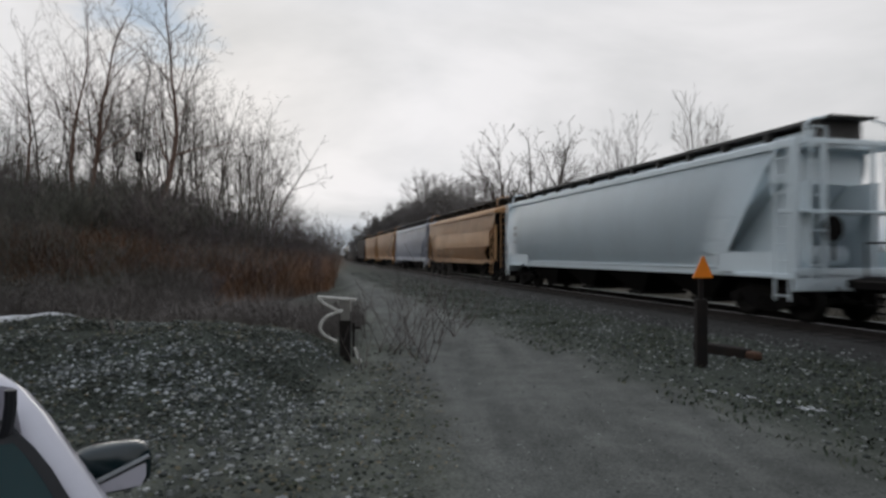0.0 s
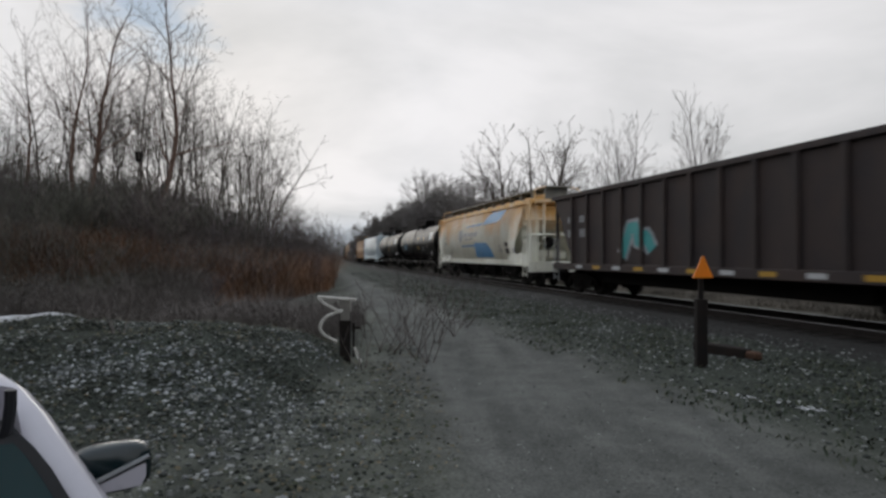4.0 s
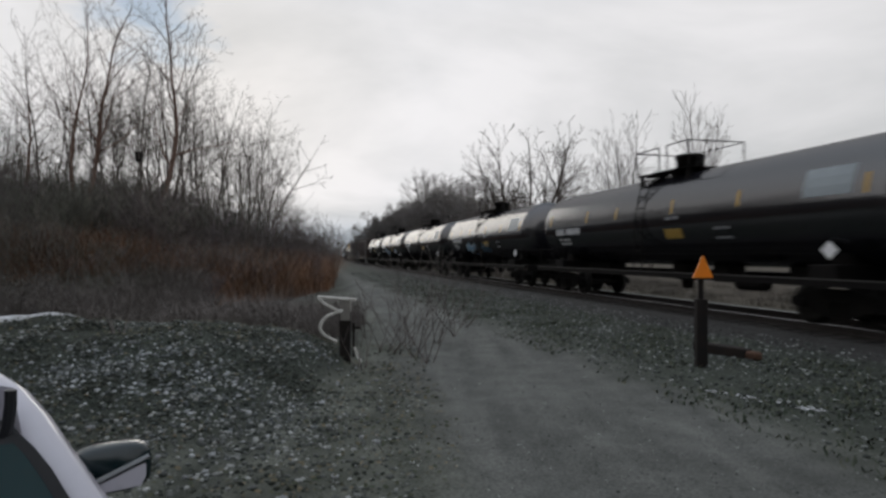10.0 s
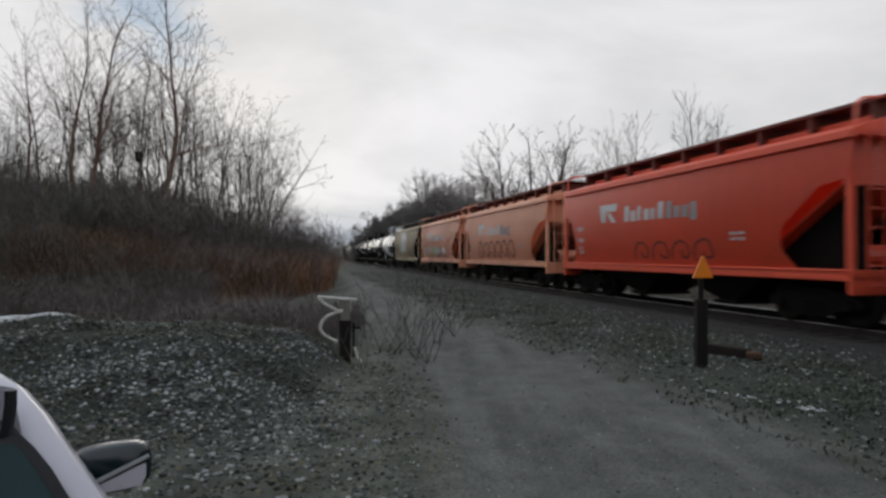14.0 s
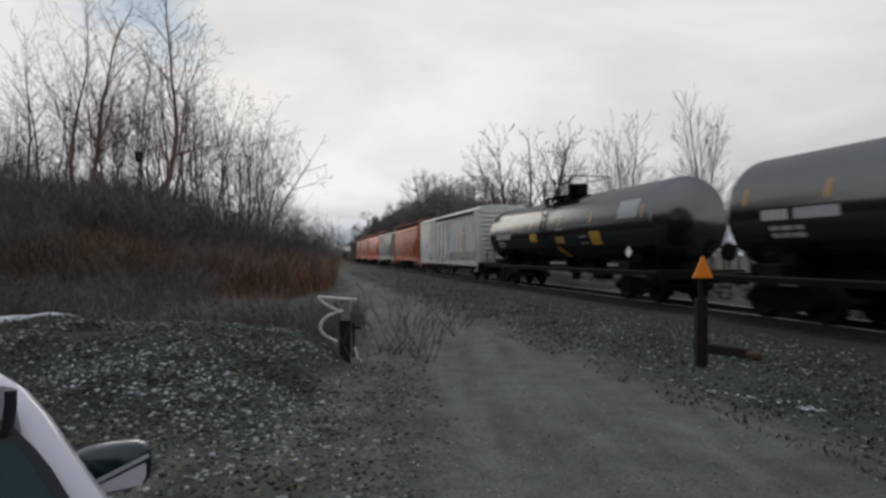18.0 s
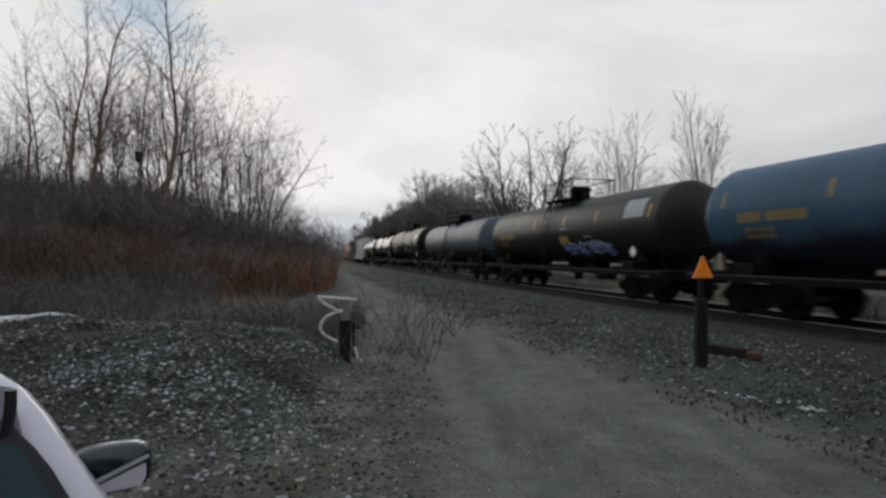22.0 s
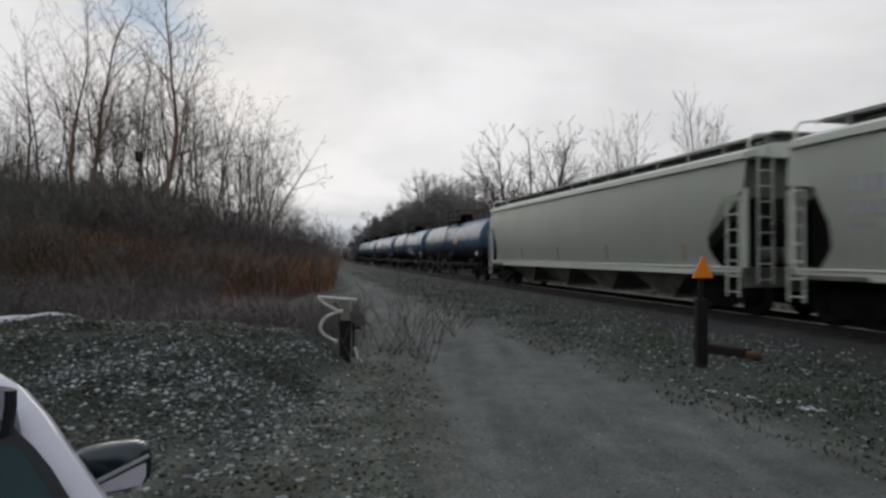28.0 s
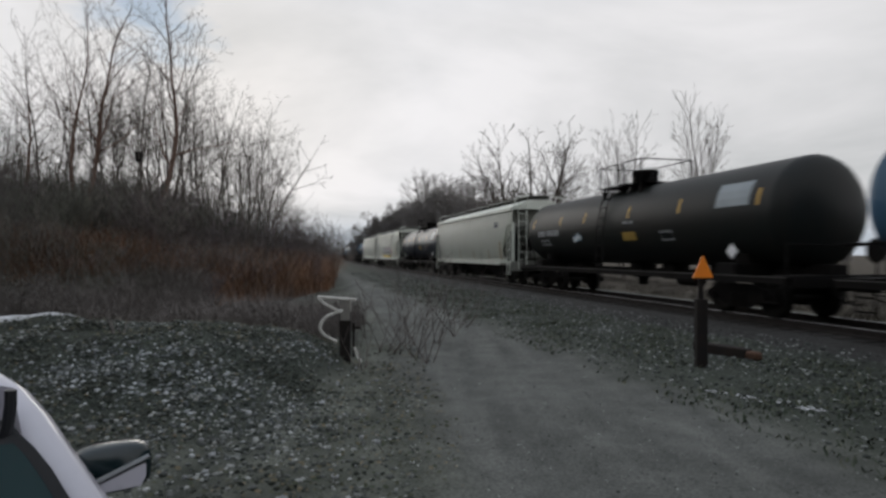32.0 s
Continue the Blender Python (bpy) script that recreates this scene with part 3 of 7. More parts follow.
def height(x, y):
    """Ground level."""
    z = 0.05 * noise.noise((x * 0.25, y * 0.25, 0.3)) + 0.018 * noise.noise((x * 1.3, y * 1.3, 2.0))
    road = math.exp(-((x - along(ROAD, y)) / 2.2) ** 4)
    z *= 1 - 0.6 * road
    # wheel ruts
    c = x - along(ROAD, y)
    z -= 0.03 * road * (math.exp(-((c - 0.85) / 0.28) ** 2) + math.exp(-((c + 0.85) / 0.28) ** 2))
    # wooded bank
    b = along(EDGE, y) - x
    if b > 0:
        t = min(1.0, b / 16.0)
        z += 3.4 * t * t * (3 - 2 * t) * min(1.0, max(0.35, 1.1 - y / 220.0))
    # beyond the line the land falls away a little
    s, o = track_offset(x, y)
    if o > 3:
        z -= 0.35 * min(1.0, (o - 3) / 4.0)
    # stony mound by the parked car
    z += mound(x, y)
    return z


def mound(x, y):
    """Height of the heap of stones and soil."""
    u = max(0.0, (x + 7.5) / 5.9)
    w = (y - 9.6) / (4.6 if y < 9.6 else 2.2)
    if u >= 1 or abs(w) >= 1 or x < -16:
        return 0.0
    m = (1 - u ** 7) * (1 - w * w) ** 1.2 * min(1.0, (x + 16) / 2.0)
    return 0.74 * m * (1 + 0.22 * noise.noise((x * 0.7, y * 0.7, 5.0)) + 0.10 * noise.noise((x * 2.3, y * 2.3, 8.0)))


def spread(n, near, far):
    """n steps from -far to far, fine in the middle."""
    k = math.asinh(far / near)
    return [near * math.sinh(k * (2 * i / (n - 1) - 1)) for i in range(n)]


def build_ground():
    xs = spread(240, 2.5, 2500)
    ys = [y + 9.0 for y in spread(260, 2.5, 2500)]
    verts = [(x, y, height(x, y)) for y in ys for x in xs]
    w = len(xs)
    faces = [(j * w + i, j * w + i + 1, (j + 1) * w + i + 1, (j + 1) * w + i) for j in range(len(ys) - 1) for i in range(w - 1)]
    me = bpy.data.meshes.new("ground")
    me.from_pydata(verts, [], faces)
    me.shade_smooth()
    # what covers the soil: r packed gravel, g loose stones, b dead grass
    at = me.color_attributes.new("cover", "FLOAT_COLOR", "POINT")
    for i, (x, y, z) in enumerate(verts):
        c = x - along(ROAD, y)
        wob = 0.6 * noise.noise((x * 0.5, y * 0.5, 9.0))
        r = max(0.0, min(1.0, (2.3 - abs(c) + wob) / 0.8))
        b = along(EDGE, y) - x
        s, o = track_offset(x, y)
        verge = max(0.0, min(1.0, (o + 7.5 + wob * 0.7) / 1.1)) if o < 4 else 0.0
        r *= 1 - verge
        g = max(0.0, min(1.0, max(mound(x, y) * 5, 0.85 * verge)))
        gr = max(0.0, min(1.0, (b + 1.0 + wob * 2) / 1.5)) if b > -3 else 0.0
        if o > 4.0:
            gr = max(gr, min(1.0, (o - 4.0) / 2.0))
        at.data[i].color = (r, g, gr, 1)
    m = bpy.data.materials.new("ground_cover")
    m.use_nodes = True
    n, l = m.node_tree.nodes, m.node_tree.links
    bs = n["Principled BSDF"]
    bs.inputs["Roughness"].default_value = 0.95
    bs.inputs["Specular IOR Level"].default_value = 0.2
    tc = n.new("ShaderNodeTexCoord")
    va = n.new("ShaderNodeVertexColor"); va.layer_name = "cover"
    sp = n.new("ShaderNodeSeparateColor")
    l.new(va.outputs[0], sp.inputs[0])

    def tex(scale, detail, kind="ShaderNodeTexNoise"):
        t = n.new(kind); t.inputs["Scale"].default_value = scale
        if kind == "ShaderNodeTexNoise":
            t.inputs["Detail"].default_value = detail
        l.new(tc.outputs["Object"], t.inputs["Vector"])
        return t

    def ramp(src, a, ca, b, cb):
        t = n.new("ShaderNodeValToRGB")
        t.color_ramp.elements[0].position, t.color_ramp.elements[0].color = a, (*ca, 1)
        t.color_ramp.elements[1].position, t.color_ramp.elements[1].color = b, (*cb, 1)
        l.new(src, t.inputs[0])
        return t.outputs[0]

    def mixed(fac, a, b, how="MIX"):
        t = n.new("ShaderNodeMix"); t.data_type = "RGBA"; t.blend_type = how
        if isinstance(fac, float):
            t.inputs[0].default_value = fac
        else:
            l.new(fac, t.inputs[0])
        l.new(a, t.inputs[6]); l.new(b, t.inputs[7])
        return t.outputs[2]

    big, mid, fine = tex(0.35, 4), tex(2.2, 8), tex(38, 5)
    pebble = tex(26, 0, "ShaderNodeTexVoronoi")
    soil = ramp(mid.outputs[0], 0.35, (0.052, 0.057, 0.047), 0.68, (0.105, 0.110, 0.094))
    gravel = ramp(mid.outputs[0], 0.35, (0.080, 0.082, 0.077), 0.68, (0.113, 0.115, 0.108))
    stones = ramp(pebble.outputs["Distance"], 0.1, (0.060, 0.067, 0.058), 0.6, (0.016, 0.021, 0.015))
    grass = ramp(mid.outputs[0], 0.35, (0.034, 0.028, 0.021), 0.68, (0.070, 0.057, 0.040))
    col = mixed(sp.outputs[0], soil, gravel)
    col = mixed(sp.outputs[1], col, stones)
    col = mixed(sp.outputs[2], col, grass)
    speck = ramp(fine.outputs[0], 0.3, (0.55, 0.55, 0.55), 0.72, (1.45, 1.45, 1.45))
    col = mixed(0.8, col, speck, "MULTIPLY")
    patch = ramp(big.outputs[0], 0.35, (0.72, 0.73, 0.72), 0.65, (1.2, 1.2, 1.2))
    col = mixed(0.7, col, patch, "MULTIPLY")
    # streaks drawn out along the road by wheels and plough
    mp = n.new("ShaderNodeMapping"); mp.inputs["Rotation"].default_value = (0, 0, radians(-9)); mp.inputs["Scale"].default_value = (2.2, 0.16, 1)
    l.new(tc.outputs["Object"], mp.inputs[0])
    sn = n.new("ShaderNodeTexNoise"); sn.inputs["Scale"].default_value = 1.0; sn.inputs["Detail"].default_value = 5
    l.new(mp.outputs[0], sn.inputs["Vector"])
    col = mixed(0.75, col, ramp(sn.outputs[0], 0.34, (0.72, 0.73, 0.72), 0.66, (1.28, 1.27, 1.25)), "MULTIPLY")
    l.new(col, bs.inputs["Base Color"])
    bp = n.new("ShaderNodeBump"); bp.inputs["Strength"].default_value = 0.9; bp.inputs["Distance"].default_value = 0.02
    l.new(fine.outputs[0], bp.inputs["Height"])
    l.new(bp.outputs[0], bs.inputs["Normal"])
    me.materials.append(m)
    return tagged(new("ground", me), "grey gravel and soil ground with dead grass at its edges", "ground", kind="structure")


build_ground()


# ---- the railway ----
def sweep(name, prof, s0, s1, step, mat, parent=None):
    """A profile of (right, up) points carried along the line."""
    n = int((s1 - s0) / step) + 1
    verts, faces, k = [], [], len(prof)
    for i in range(n + 1):
        s = s0 + (s1 - s0) * i / n
        for o, z in prof:
            p, _ = track(s, o, z)
            verts.append(p[:])
    for i in range(n):
        for j in range(k):
            a, b = i * k + j, i * k + (j + 1) % k
            faces.append((a, b, b + k, a + k))
    faces.append(tuple(range(k))[::-1]); faces.append(tuple(range(n * k, n * k + k)))
    me = bpy.data.meshes.new(name)
    me.from_pydata(verts, [], faces)
    bm = bmesh.new(); bm.from_mesh(me); bmesh.ops.recalc_face_normals(bm, faces=bm.faces); bm.to_mesh(me); bm.free()
    me.materials.append(mat)
    ob = new(name, me)
    if parent is not None:
        ob.parent = parent
    return ob


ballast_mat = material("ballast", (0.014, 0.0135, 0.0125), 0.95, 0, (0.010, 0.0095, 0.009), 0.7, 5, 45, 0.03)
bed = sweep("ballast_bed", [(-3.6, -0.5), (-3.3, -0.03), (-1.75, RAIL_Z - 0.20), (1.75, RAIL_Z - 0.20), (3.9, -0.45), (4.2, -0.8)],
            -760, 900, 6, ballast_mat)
tagged(bed, "dark grey crushed stone bed under the railway track", "track bed", kind="structure")
for side in (-0.755, 0.755):
    r = sweep("rail", [(side - 0.075, RAIL_Z - 0.18), (side - 0.07, RAIL_Z - 0.165), (side - 0.012, RAIL_Z - 0.14), (side - 0.012, RAIL_Z - 0.045),
                       (side - 0.036, RAIL_Z - 0.03), (side - 0.036, RAIL_Z - 0.006), (side + 0.036, RAIL_Z - 0.006), (side + 0.036, RAIL_Z - 0.03),
                       (side + 0.012, RAIL_Z - 0.045), (side + 0.012, RAIL_Z - 0.14), (side + 0.07, RAIL_Z - 0.165), (side + 0.075, RAIL_Z - 0.18)],
              -760, 900, 8, M["rust"])
    tagged(r, "rusty steel rail with a bright worn head on wooden ties", "rail", group="rails of the track", kind="structure")
    part_head = sweep("rail_head", [(side - 0.03, RAIL_Z - 0.008), (side + 0.03, RAIL_Z - 0.008), (side + 0.028, RAIL_Z), (side - 0.028, RAIL_Z)],
                      -760, 900, 8, M["railhead"], r)

tie_mesh = kept("tie", lambda: blocks((-0.115, 0.115, -1.3, 1.3, -0.16, 0.0), bevel=0.012))


def build_ties():
    s = 2.0
    for i in range(280):
        p, a = track(s + 0.53 * i, 0, RAIL_Z - 0.182)
        part("tie", tie_mesh, M["tie"], bed, at=pose(p.x, p.y, p.z, 0, 0, a + random.uniform(-0.6, 0.6)))


# ---- rolling stock; local +x is the way of travel, +y the side towards the eye, z = 0 the top of rail ----
def wheelset_shape():
    bm = bmesh.new()
    lathe(bm, [(-1.05, 0.08), (-0.80, 0.09), (-0.80, 0.30), (-0.82, 0.33), (-0.82, 0.457), (-0.70, 0.46), (-0.685, 0.485), (-0.665, 0.485),
               (-0.66, 0.33), (-0.70, 0.12), (-0.66, 0.085), (0.66, 0.085), (0.70, 0.12), (0.66, 0.33), (0.665, 0.485), (0.685, 0.485),
               (0.70, 0.46), (0.82, 0.457), (0.82, 0.33), (0.80, 0.30), (0.80, 0.09), (1.05, 0.08)], 28, "y")
    return bm


def side_frame_shape():
    bm = bmesh.new()
    out = [(-1.20, 0.56), (-1.20, 0.40), (-0.72, 0.36), (-0.30, 0.20), (0.30, 0.20), (0.72, 0.36), (1.20, 0.40), (1.20, 0.56),
           (0.95, 0.66), (0.40, 0.80), (-0.40, 0.80), (-0.95, 0.66)]
    plate(bm, out, -0.07, 0.07)
    for x in (-0.89, 0.89):
        rod(bm, (x, 0.0, 0.457), (x, 0.16, 0.457), 0.11, n=12)
    for i in range(5):
        rod(bm, (-0.2 + 0.1 * i, 0.075, 0.27), (-0.2 + 0.1 * i, 0.075, 0.55), 0.045, n=8)
    return bm


def bolster_shape():
    return blocks((-0.16, 0.16, -1.0, 1.0, 0.50, 0.74), (-0.35, 0.35, -0.35, 0.35, 0.70, 0.92), (-0.75, 0.75, -0.58, -0.48, 0.40, 0.52),
                  (-0.75, 0.75, 0.48, 0.58, 0.40, 0.52), bevel=0.02)


AXLES = {-1: [], 1: []}


def add_truck(car, x):
    b = part("truck", kept("bolster", bolster_shape), M["under"], car, at=pose(x, 0, 0))
    for y in (0.99, -0.99):
        part("side_frame", kept("side_frame", side_frame_shape), M["under"], b, at=pose(0, y, 0, 0, 0, 0 if y > 0 else 180))
    for dx in (-1, 1):
        w = part("wheelset", kept("wheelset", wheelset_shape, True), M["wheel"], b, at=pose(0.89 * dx, 0, 0.457))
        AXLES[dx].append(w)
    return b


def coupler_shape():
    return blocks((0.0, 0.62, -0.09, 0.09, 0.78, 0.98), (0.5, 0.86, -0.15, 0.15, 0.70, 1.05), (0.55, 0.75, 0.12, 0.24, 0.76, 1.0), bevel=0.02)


def add_ends(car, half, sill_half):
    """Draft gear, uncoupling lever and air hose at both ends; half: coupling face."""
    for sgn in (1, -1):
        part("coupler", kept("coupler", coupler_shape), M["under"], car, at=pose(sgn * (half - 0.80), 0, 0, 0, 0, 0 if sgn > 0 else 180))
        part("uncoupling_lever", kept("lever", lambda: rods(0.016, [(0, -0.1, 0.95), (0.1, 0.3, 1.0), (0.1, 1.2, 1.0), (0.1, 1.3, 0.7)])),
             M["under"], car, at=pose(sgn * (half - 0.72), 0, 0, 0, 0, 0 if sgn > 0 else 180))
        part("air_hose", kept("hose", lambda: rods(0.025, [(0, -0.35, 0.85), (0.2, -0.36, 0.6), (0.4, -0.3, 0.45), (0.6, -0.2, 0.55)])),
             M["under"], car, at=pose(sgn * (half - 0.72), 0, 0, 0, 0, 0 if sgn > 0 else 180))


def brake_wheel_shape():
    bm = lathe(bmesh.new(), [(-0.02, 0.25), (0.0, 0.29), (0.04, 0.29), (0.06, 0.25)], 16, "x")
    return rod(bm, (0, 0, -0.7), (0, 0, 0.0), 0.03)


def ladder_shape(w, z0, z1, step=0.38):
    bm = rods(0.022, [(-w / 2, 0, z0), (-w / 2, 0, z1)], [(w / 2, 0, z0), (w / 2, 0, z1)])
    z = z0 + 0.12
    while z < z1:
        rod(bm, (-w / 2, 0, z), (w / 2, 0, z), 0.016)
        z += step
    return bm


def decal(name, quads, mat, car, surf, lift=0.006, label="", cuts=3):
    """Paint on a curved side: outlines of four (x, z) corners laid on y = surf(z)."""
    if name in ("lettering", "notice", "sill_stripe", "faded_panel") and len(quads) > 1:
        for q in quads:
            ob = decal(name, [q], mat, car, surf, lift, label, 1 if name in ("lettering", "notice") else cuts)
        return ob
    bm = bmesh.new()
    dx = MARK_SHIFT if surf in SHELLS.values() else 0.0
    for q in quads:
        g = []
        for i in range(cuts + 1):
            u = i / cuts
            row = []
            for j in range(2):
                a = [q[0][k] + (q[3][k] - q[0][k]) * u for k in (0, 1)]
                b = [q[1][k] + (q[2][k] - q[1][k]) * u for k in (0, 1)]
                p = a if j == 0 else b
                row.append(bm.verts.new((p[0] + dx, surf(p[1]) + lift, p[1])))
            g.append(row)
        for r0, r1 in zip(g, g[1:]):
            bm.faces.new((r0[0], r0[1], r1[1], r1[0]))
    bmesh.ops.recalc_face_normals(bm, faces=bm.faces)
    return part(name, bm, mat, car, label)


def rect(x0, x1, z0, z1):
    return [(x0, z0), (x1, z0), (x1, z1), (x0, z1)]


def bars(x, z, h, words, fill=0.62):
    """Bars for rows of stencilled characters; words: lengths in characters; x is where the writing begins (it runs to -x)."""
    q = []
    for n in words:
        for i in range(n):
            q.append(rect(x - h * fill, x, z, z + h))
            x -= h * (fill + 0.2)
        x -= h * 0.6
    return q


def ribbon(name, pts, w, mat, car, surf, lift, label=""):
    """One painted line of width w through (x, z) points, laid on the car's side as a single strip."""
    bm = bmesh.new()
    dx = MARK_SHIFT if surf in SHELLS.values() else 0.0
    fine = [pts[0]]
    for a, b in zip(pts, pts[1:]):
        n = max(1, int(abs(b[1] - a[1]) / 0.22))
        fine += [(a[0] + (b[0] - a[0]) * k / n, a[1] + (b[1] - a[1]) * k / n) for k in range(1, n + 1)]
    rows = []
    for i, (x, z) in enumerate(fine):
        x0, z0 = fine[max(0, i - 1)]
        x1, z1 = fine[min(len(fine) - 1, i + 1)]
        d = math.hypot(x1 - x0, z1 - z0) or 1
        nx, nz = -(z1 - z0) / d * w / 2, (x1 - x0) / d * w / 2
        k = lift + 0.0005 * (i % 5)
        rows.append([bm.verts.new((px + dx, surf(pz) + k, pz)) for px, pz in ((x + nx, z + nz), (x - nx, z - nz))])
    for a, b in zip(rows, rows[1:]):
        bm.faces.new((a[0], a[1], b[1], b[0]))
    bmesh.ops.recalc_face_normals(bm, faces=bm.faces)
    return part(name, bm, mat, car, label)


def graffiti(car, surf, x0, x1, z0, z1, letters, seed, fill, line, label=""):
    """A row of abstract spray forms, each a bent stroke over a wider outline; x0 is the end that is read first (x0 > x1)."""
    rnd = random.Random(seed)
    w, h = abs(x1 - x0) / letters, z1 - z0
    for i in range(letters):
        cx_ = x0 - w * (i + 0.5)
        n = rnd.randrange(4, 7)
        # up and down across the letter's width, with a hook at its end
        pts = []
        for k in range(n):
            u = k / (n - 1)
            top = (k + i) % 2
            pts.append((cx_ + w * (0.46 - 0.92 * u + rnd.uniform(-0.10, 0.10)), z0 + h * ((0.84 if top else 0.16) + rnd.uniform(-0.20, 0.20))))
        pts.append((pts[-1][0] + w * rnd.uniform(0.15, 0.5), z0 + h * rnd.uniform(0.3, 0.7)))
        if fill is None:
            pts = [(cx_ + w * (u + rnd.uniform(-0.06, 0.06)), z0 + h * (v + rnd.uniform(-0.07, 0.07)))
                   for u, v in ((0.46, 0.05), (0.44, 0.6), (0.2, 0.95), (-0.12, 0.93), (-0.34, 0.6), (-0.36, 0.15), (-0.02, 0.12), (0.08, 0.45))]
        # round the corners off
        soft = [pts[0]]
        for a, b, c in zip(pts, pts[1:], pts[2:]):
            soft += [(b[0] * 0.7 + a[0] * 0.3, b[1] * 0.7 + a[1] * 0.3), (b[0] * 0.7 + c[0] * 0.3, b[1] * 0.7 + c[1] * 0.3)]
        soft.append(pts[-1])
        if fill is None:
            ribbon("graffiti_stroke", soft, min(0.09, h * 0.09), line, car, surf, 0.008, label)
        else:
            ribbon("graffiti_outline", soft, min(w, h) * 0.44, line, car, surf, 0.007)
            ribbon("graffiti_letter", soft, min(w, h) * 0.28, fill[i % len(fill)] if isinstance(fill, list) else fill, car, surf, 0.012, label)


# tank car ------------------------------------------------------------------
BELLY = 1.20


def tank_side(radius):
    """Half width of a tank of that radius at a height; all bellies hang at the same level."""
    return lambda z: math.sqrt(max(0.0, radius * radius - (z - BELLY - radius) ** 2))


# paint on a tank that is set out from the front of its shell
SHELLS = {}          # car: its curved side
MARK_SHIFT = 0.45


def shell_shape(TL, TR):
    bm = bmesh.new()
    # flat-crowned heads with a tight knuckle
    head = [(0.0, 1.0), (0.12, 0.985), (0.26, 0.955), (0.42, 0.90), (0.6, 0.78), (0.8, 0.55), (0.95, 0.25), (1.0, 0.02)]
    prof = [(-TL - 0.52 * u, TR * k) for u, k in head[::-1]] + [(-TL + 0.06, TR), (-TL + 0.3, TR), (TL - 0.3, TR), (TL - 0.06, TR)] + [(TL + 0.52 * u, TR * k) for u, k in head]
    lathe(bm, prof, 56, "x")
    bmesh.ops.translate(bm, verts=bm.verts, vec=(0, 0, BELLY + TR))
    return bm


def platform_shape():
    bm = blocks((-1.35, 1.35, 0.35, 0.95, 0.0, 0.04), (-1.35, 1.35, -0.95, -0.35, 0.0, 0.04), (-1.35, -0.75, -0.95, 0.95, 0.0, 0.04),
                (0.75, 1.35, -0.95, 0.95, 0.0, 0.04))
    for x in (-1.2, 1.2):
        for y in (-0.85, 0.85):
            block(bm, x - 0.05, x + 0.05, y - 0.05, y + 0.05, -0.42, 0.0)
    return bm


def guard_shape(style):
    r = 0.019
    z = 0.76
    if style == 0:
        return rods(r, [(-1.35, 0.95, 0), (-1.35, 0.95, z), (-0.3, 0.95, z), (-0.3, 0.95, 0)], [(0.1, 0.95, 0), (0.1, 0.95, z), (1.35, 0.95, z), (1.35, 0.95, 0)],
                    [(1.35, 0.95, z), (1.35, -0.95, z), (1.35, -0.95, 0)], [(-1.35, 0.95, z), (-1.35, -0.95, z), (-1.35, -0.95, 0)],
                    [(-1.35, -0.95, z), (1.35, -0.95, z)])
    return rods(r, [(-1.35, 0.95, 0), (-1.35, 0.95, z), (1.35, 0.95, z), (1.35, 0.95, 0)], [(0, 0.95, 0), (0, 0.95, z)],
                [(1.35, 0.95, z), (1.35, -0.95, z), (1.35, -0.95, 0)], [(-1.35, 0.95, z), (-1.35, -0.95, z), (-1.35, -0.95, 0)],
                [(1.35, 0.95, z * 0.55), (1.35, -0.95, z * 0.55)], [(-1.35, -0.95, z), (1.35, -0.95, z)])


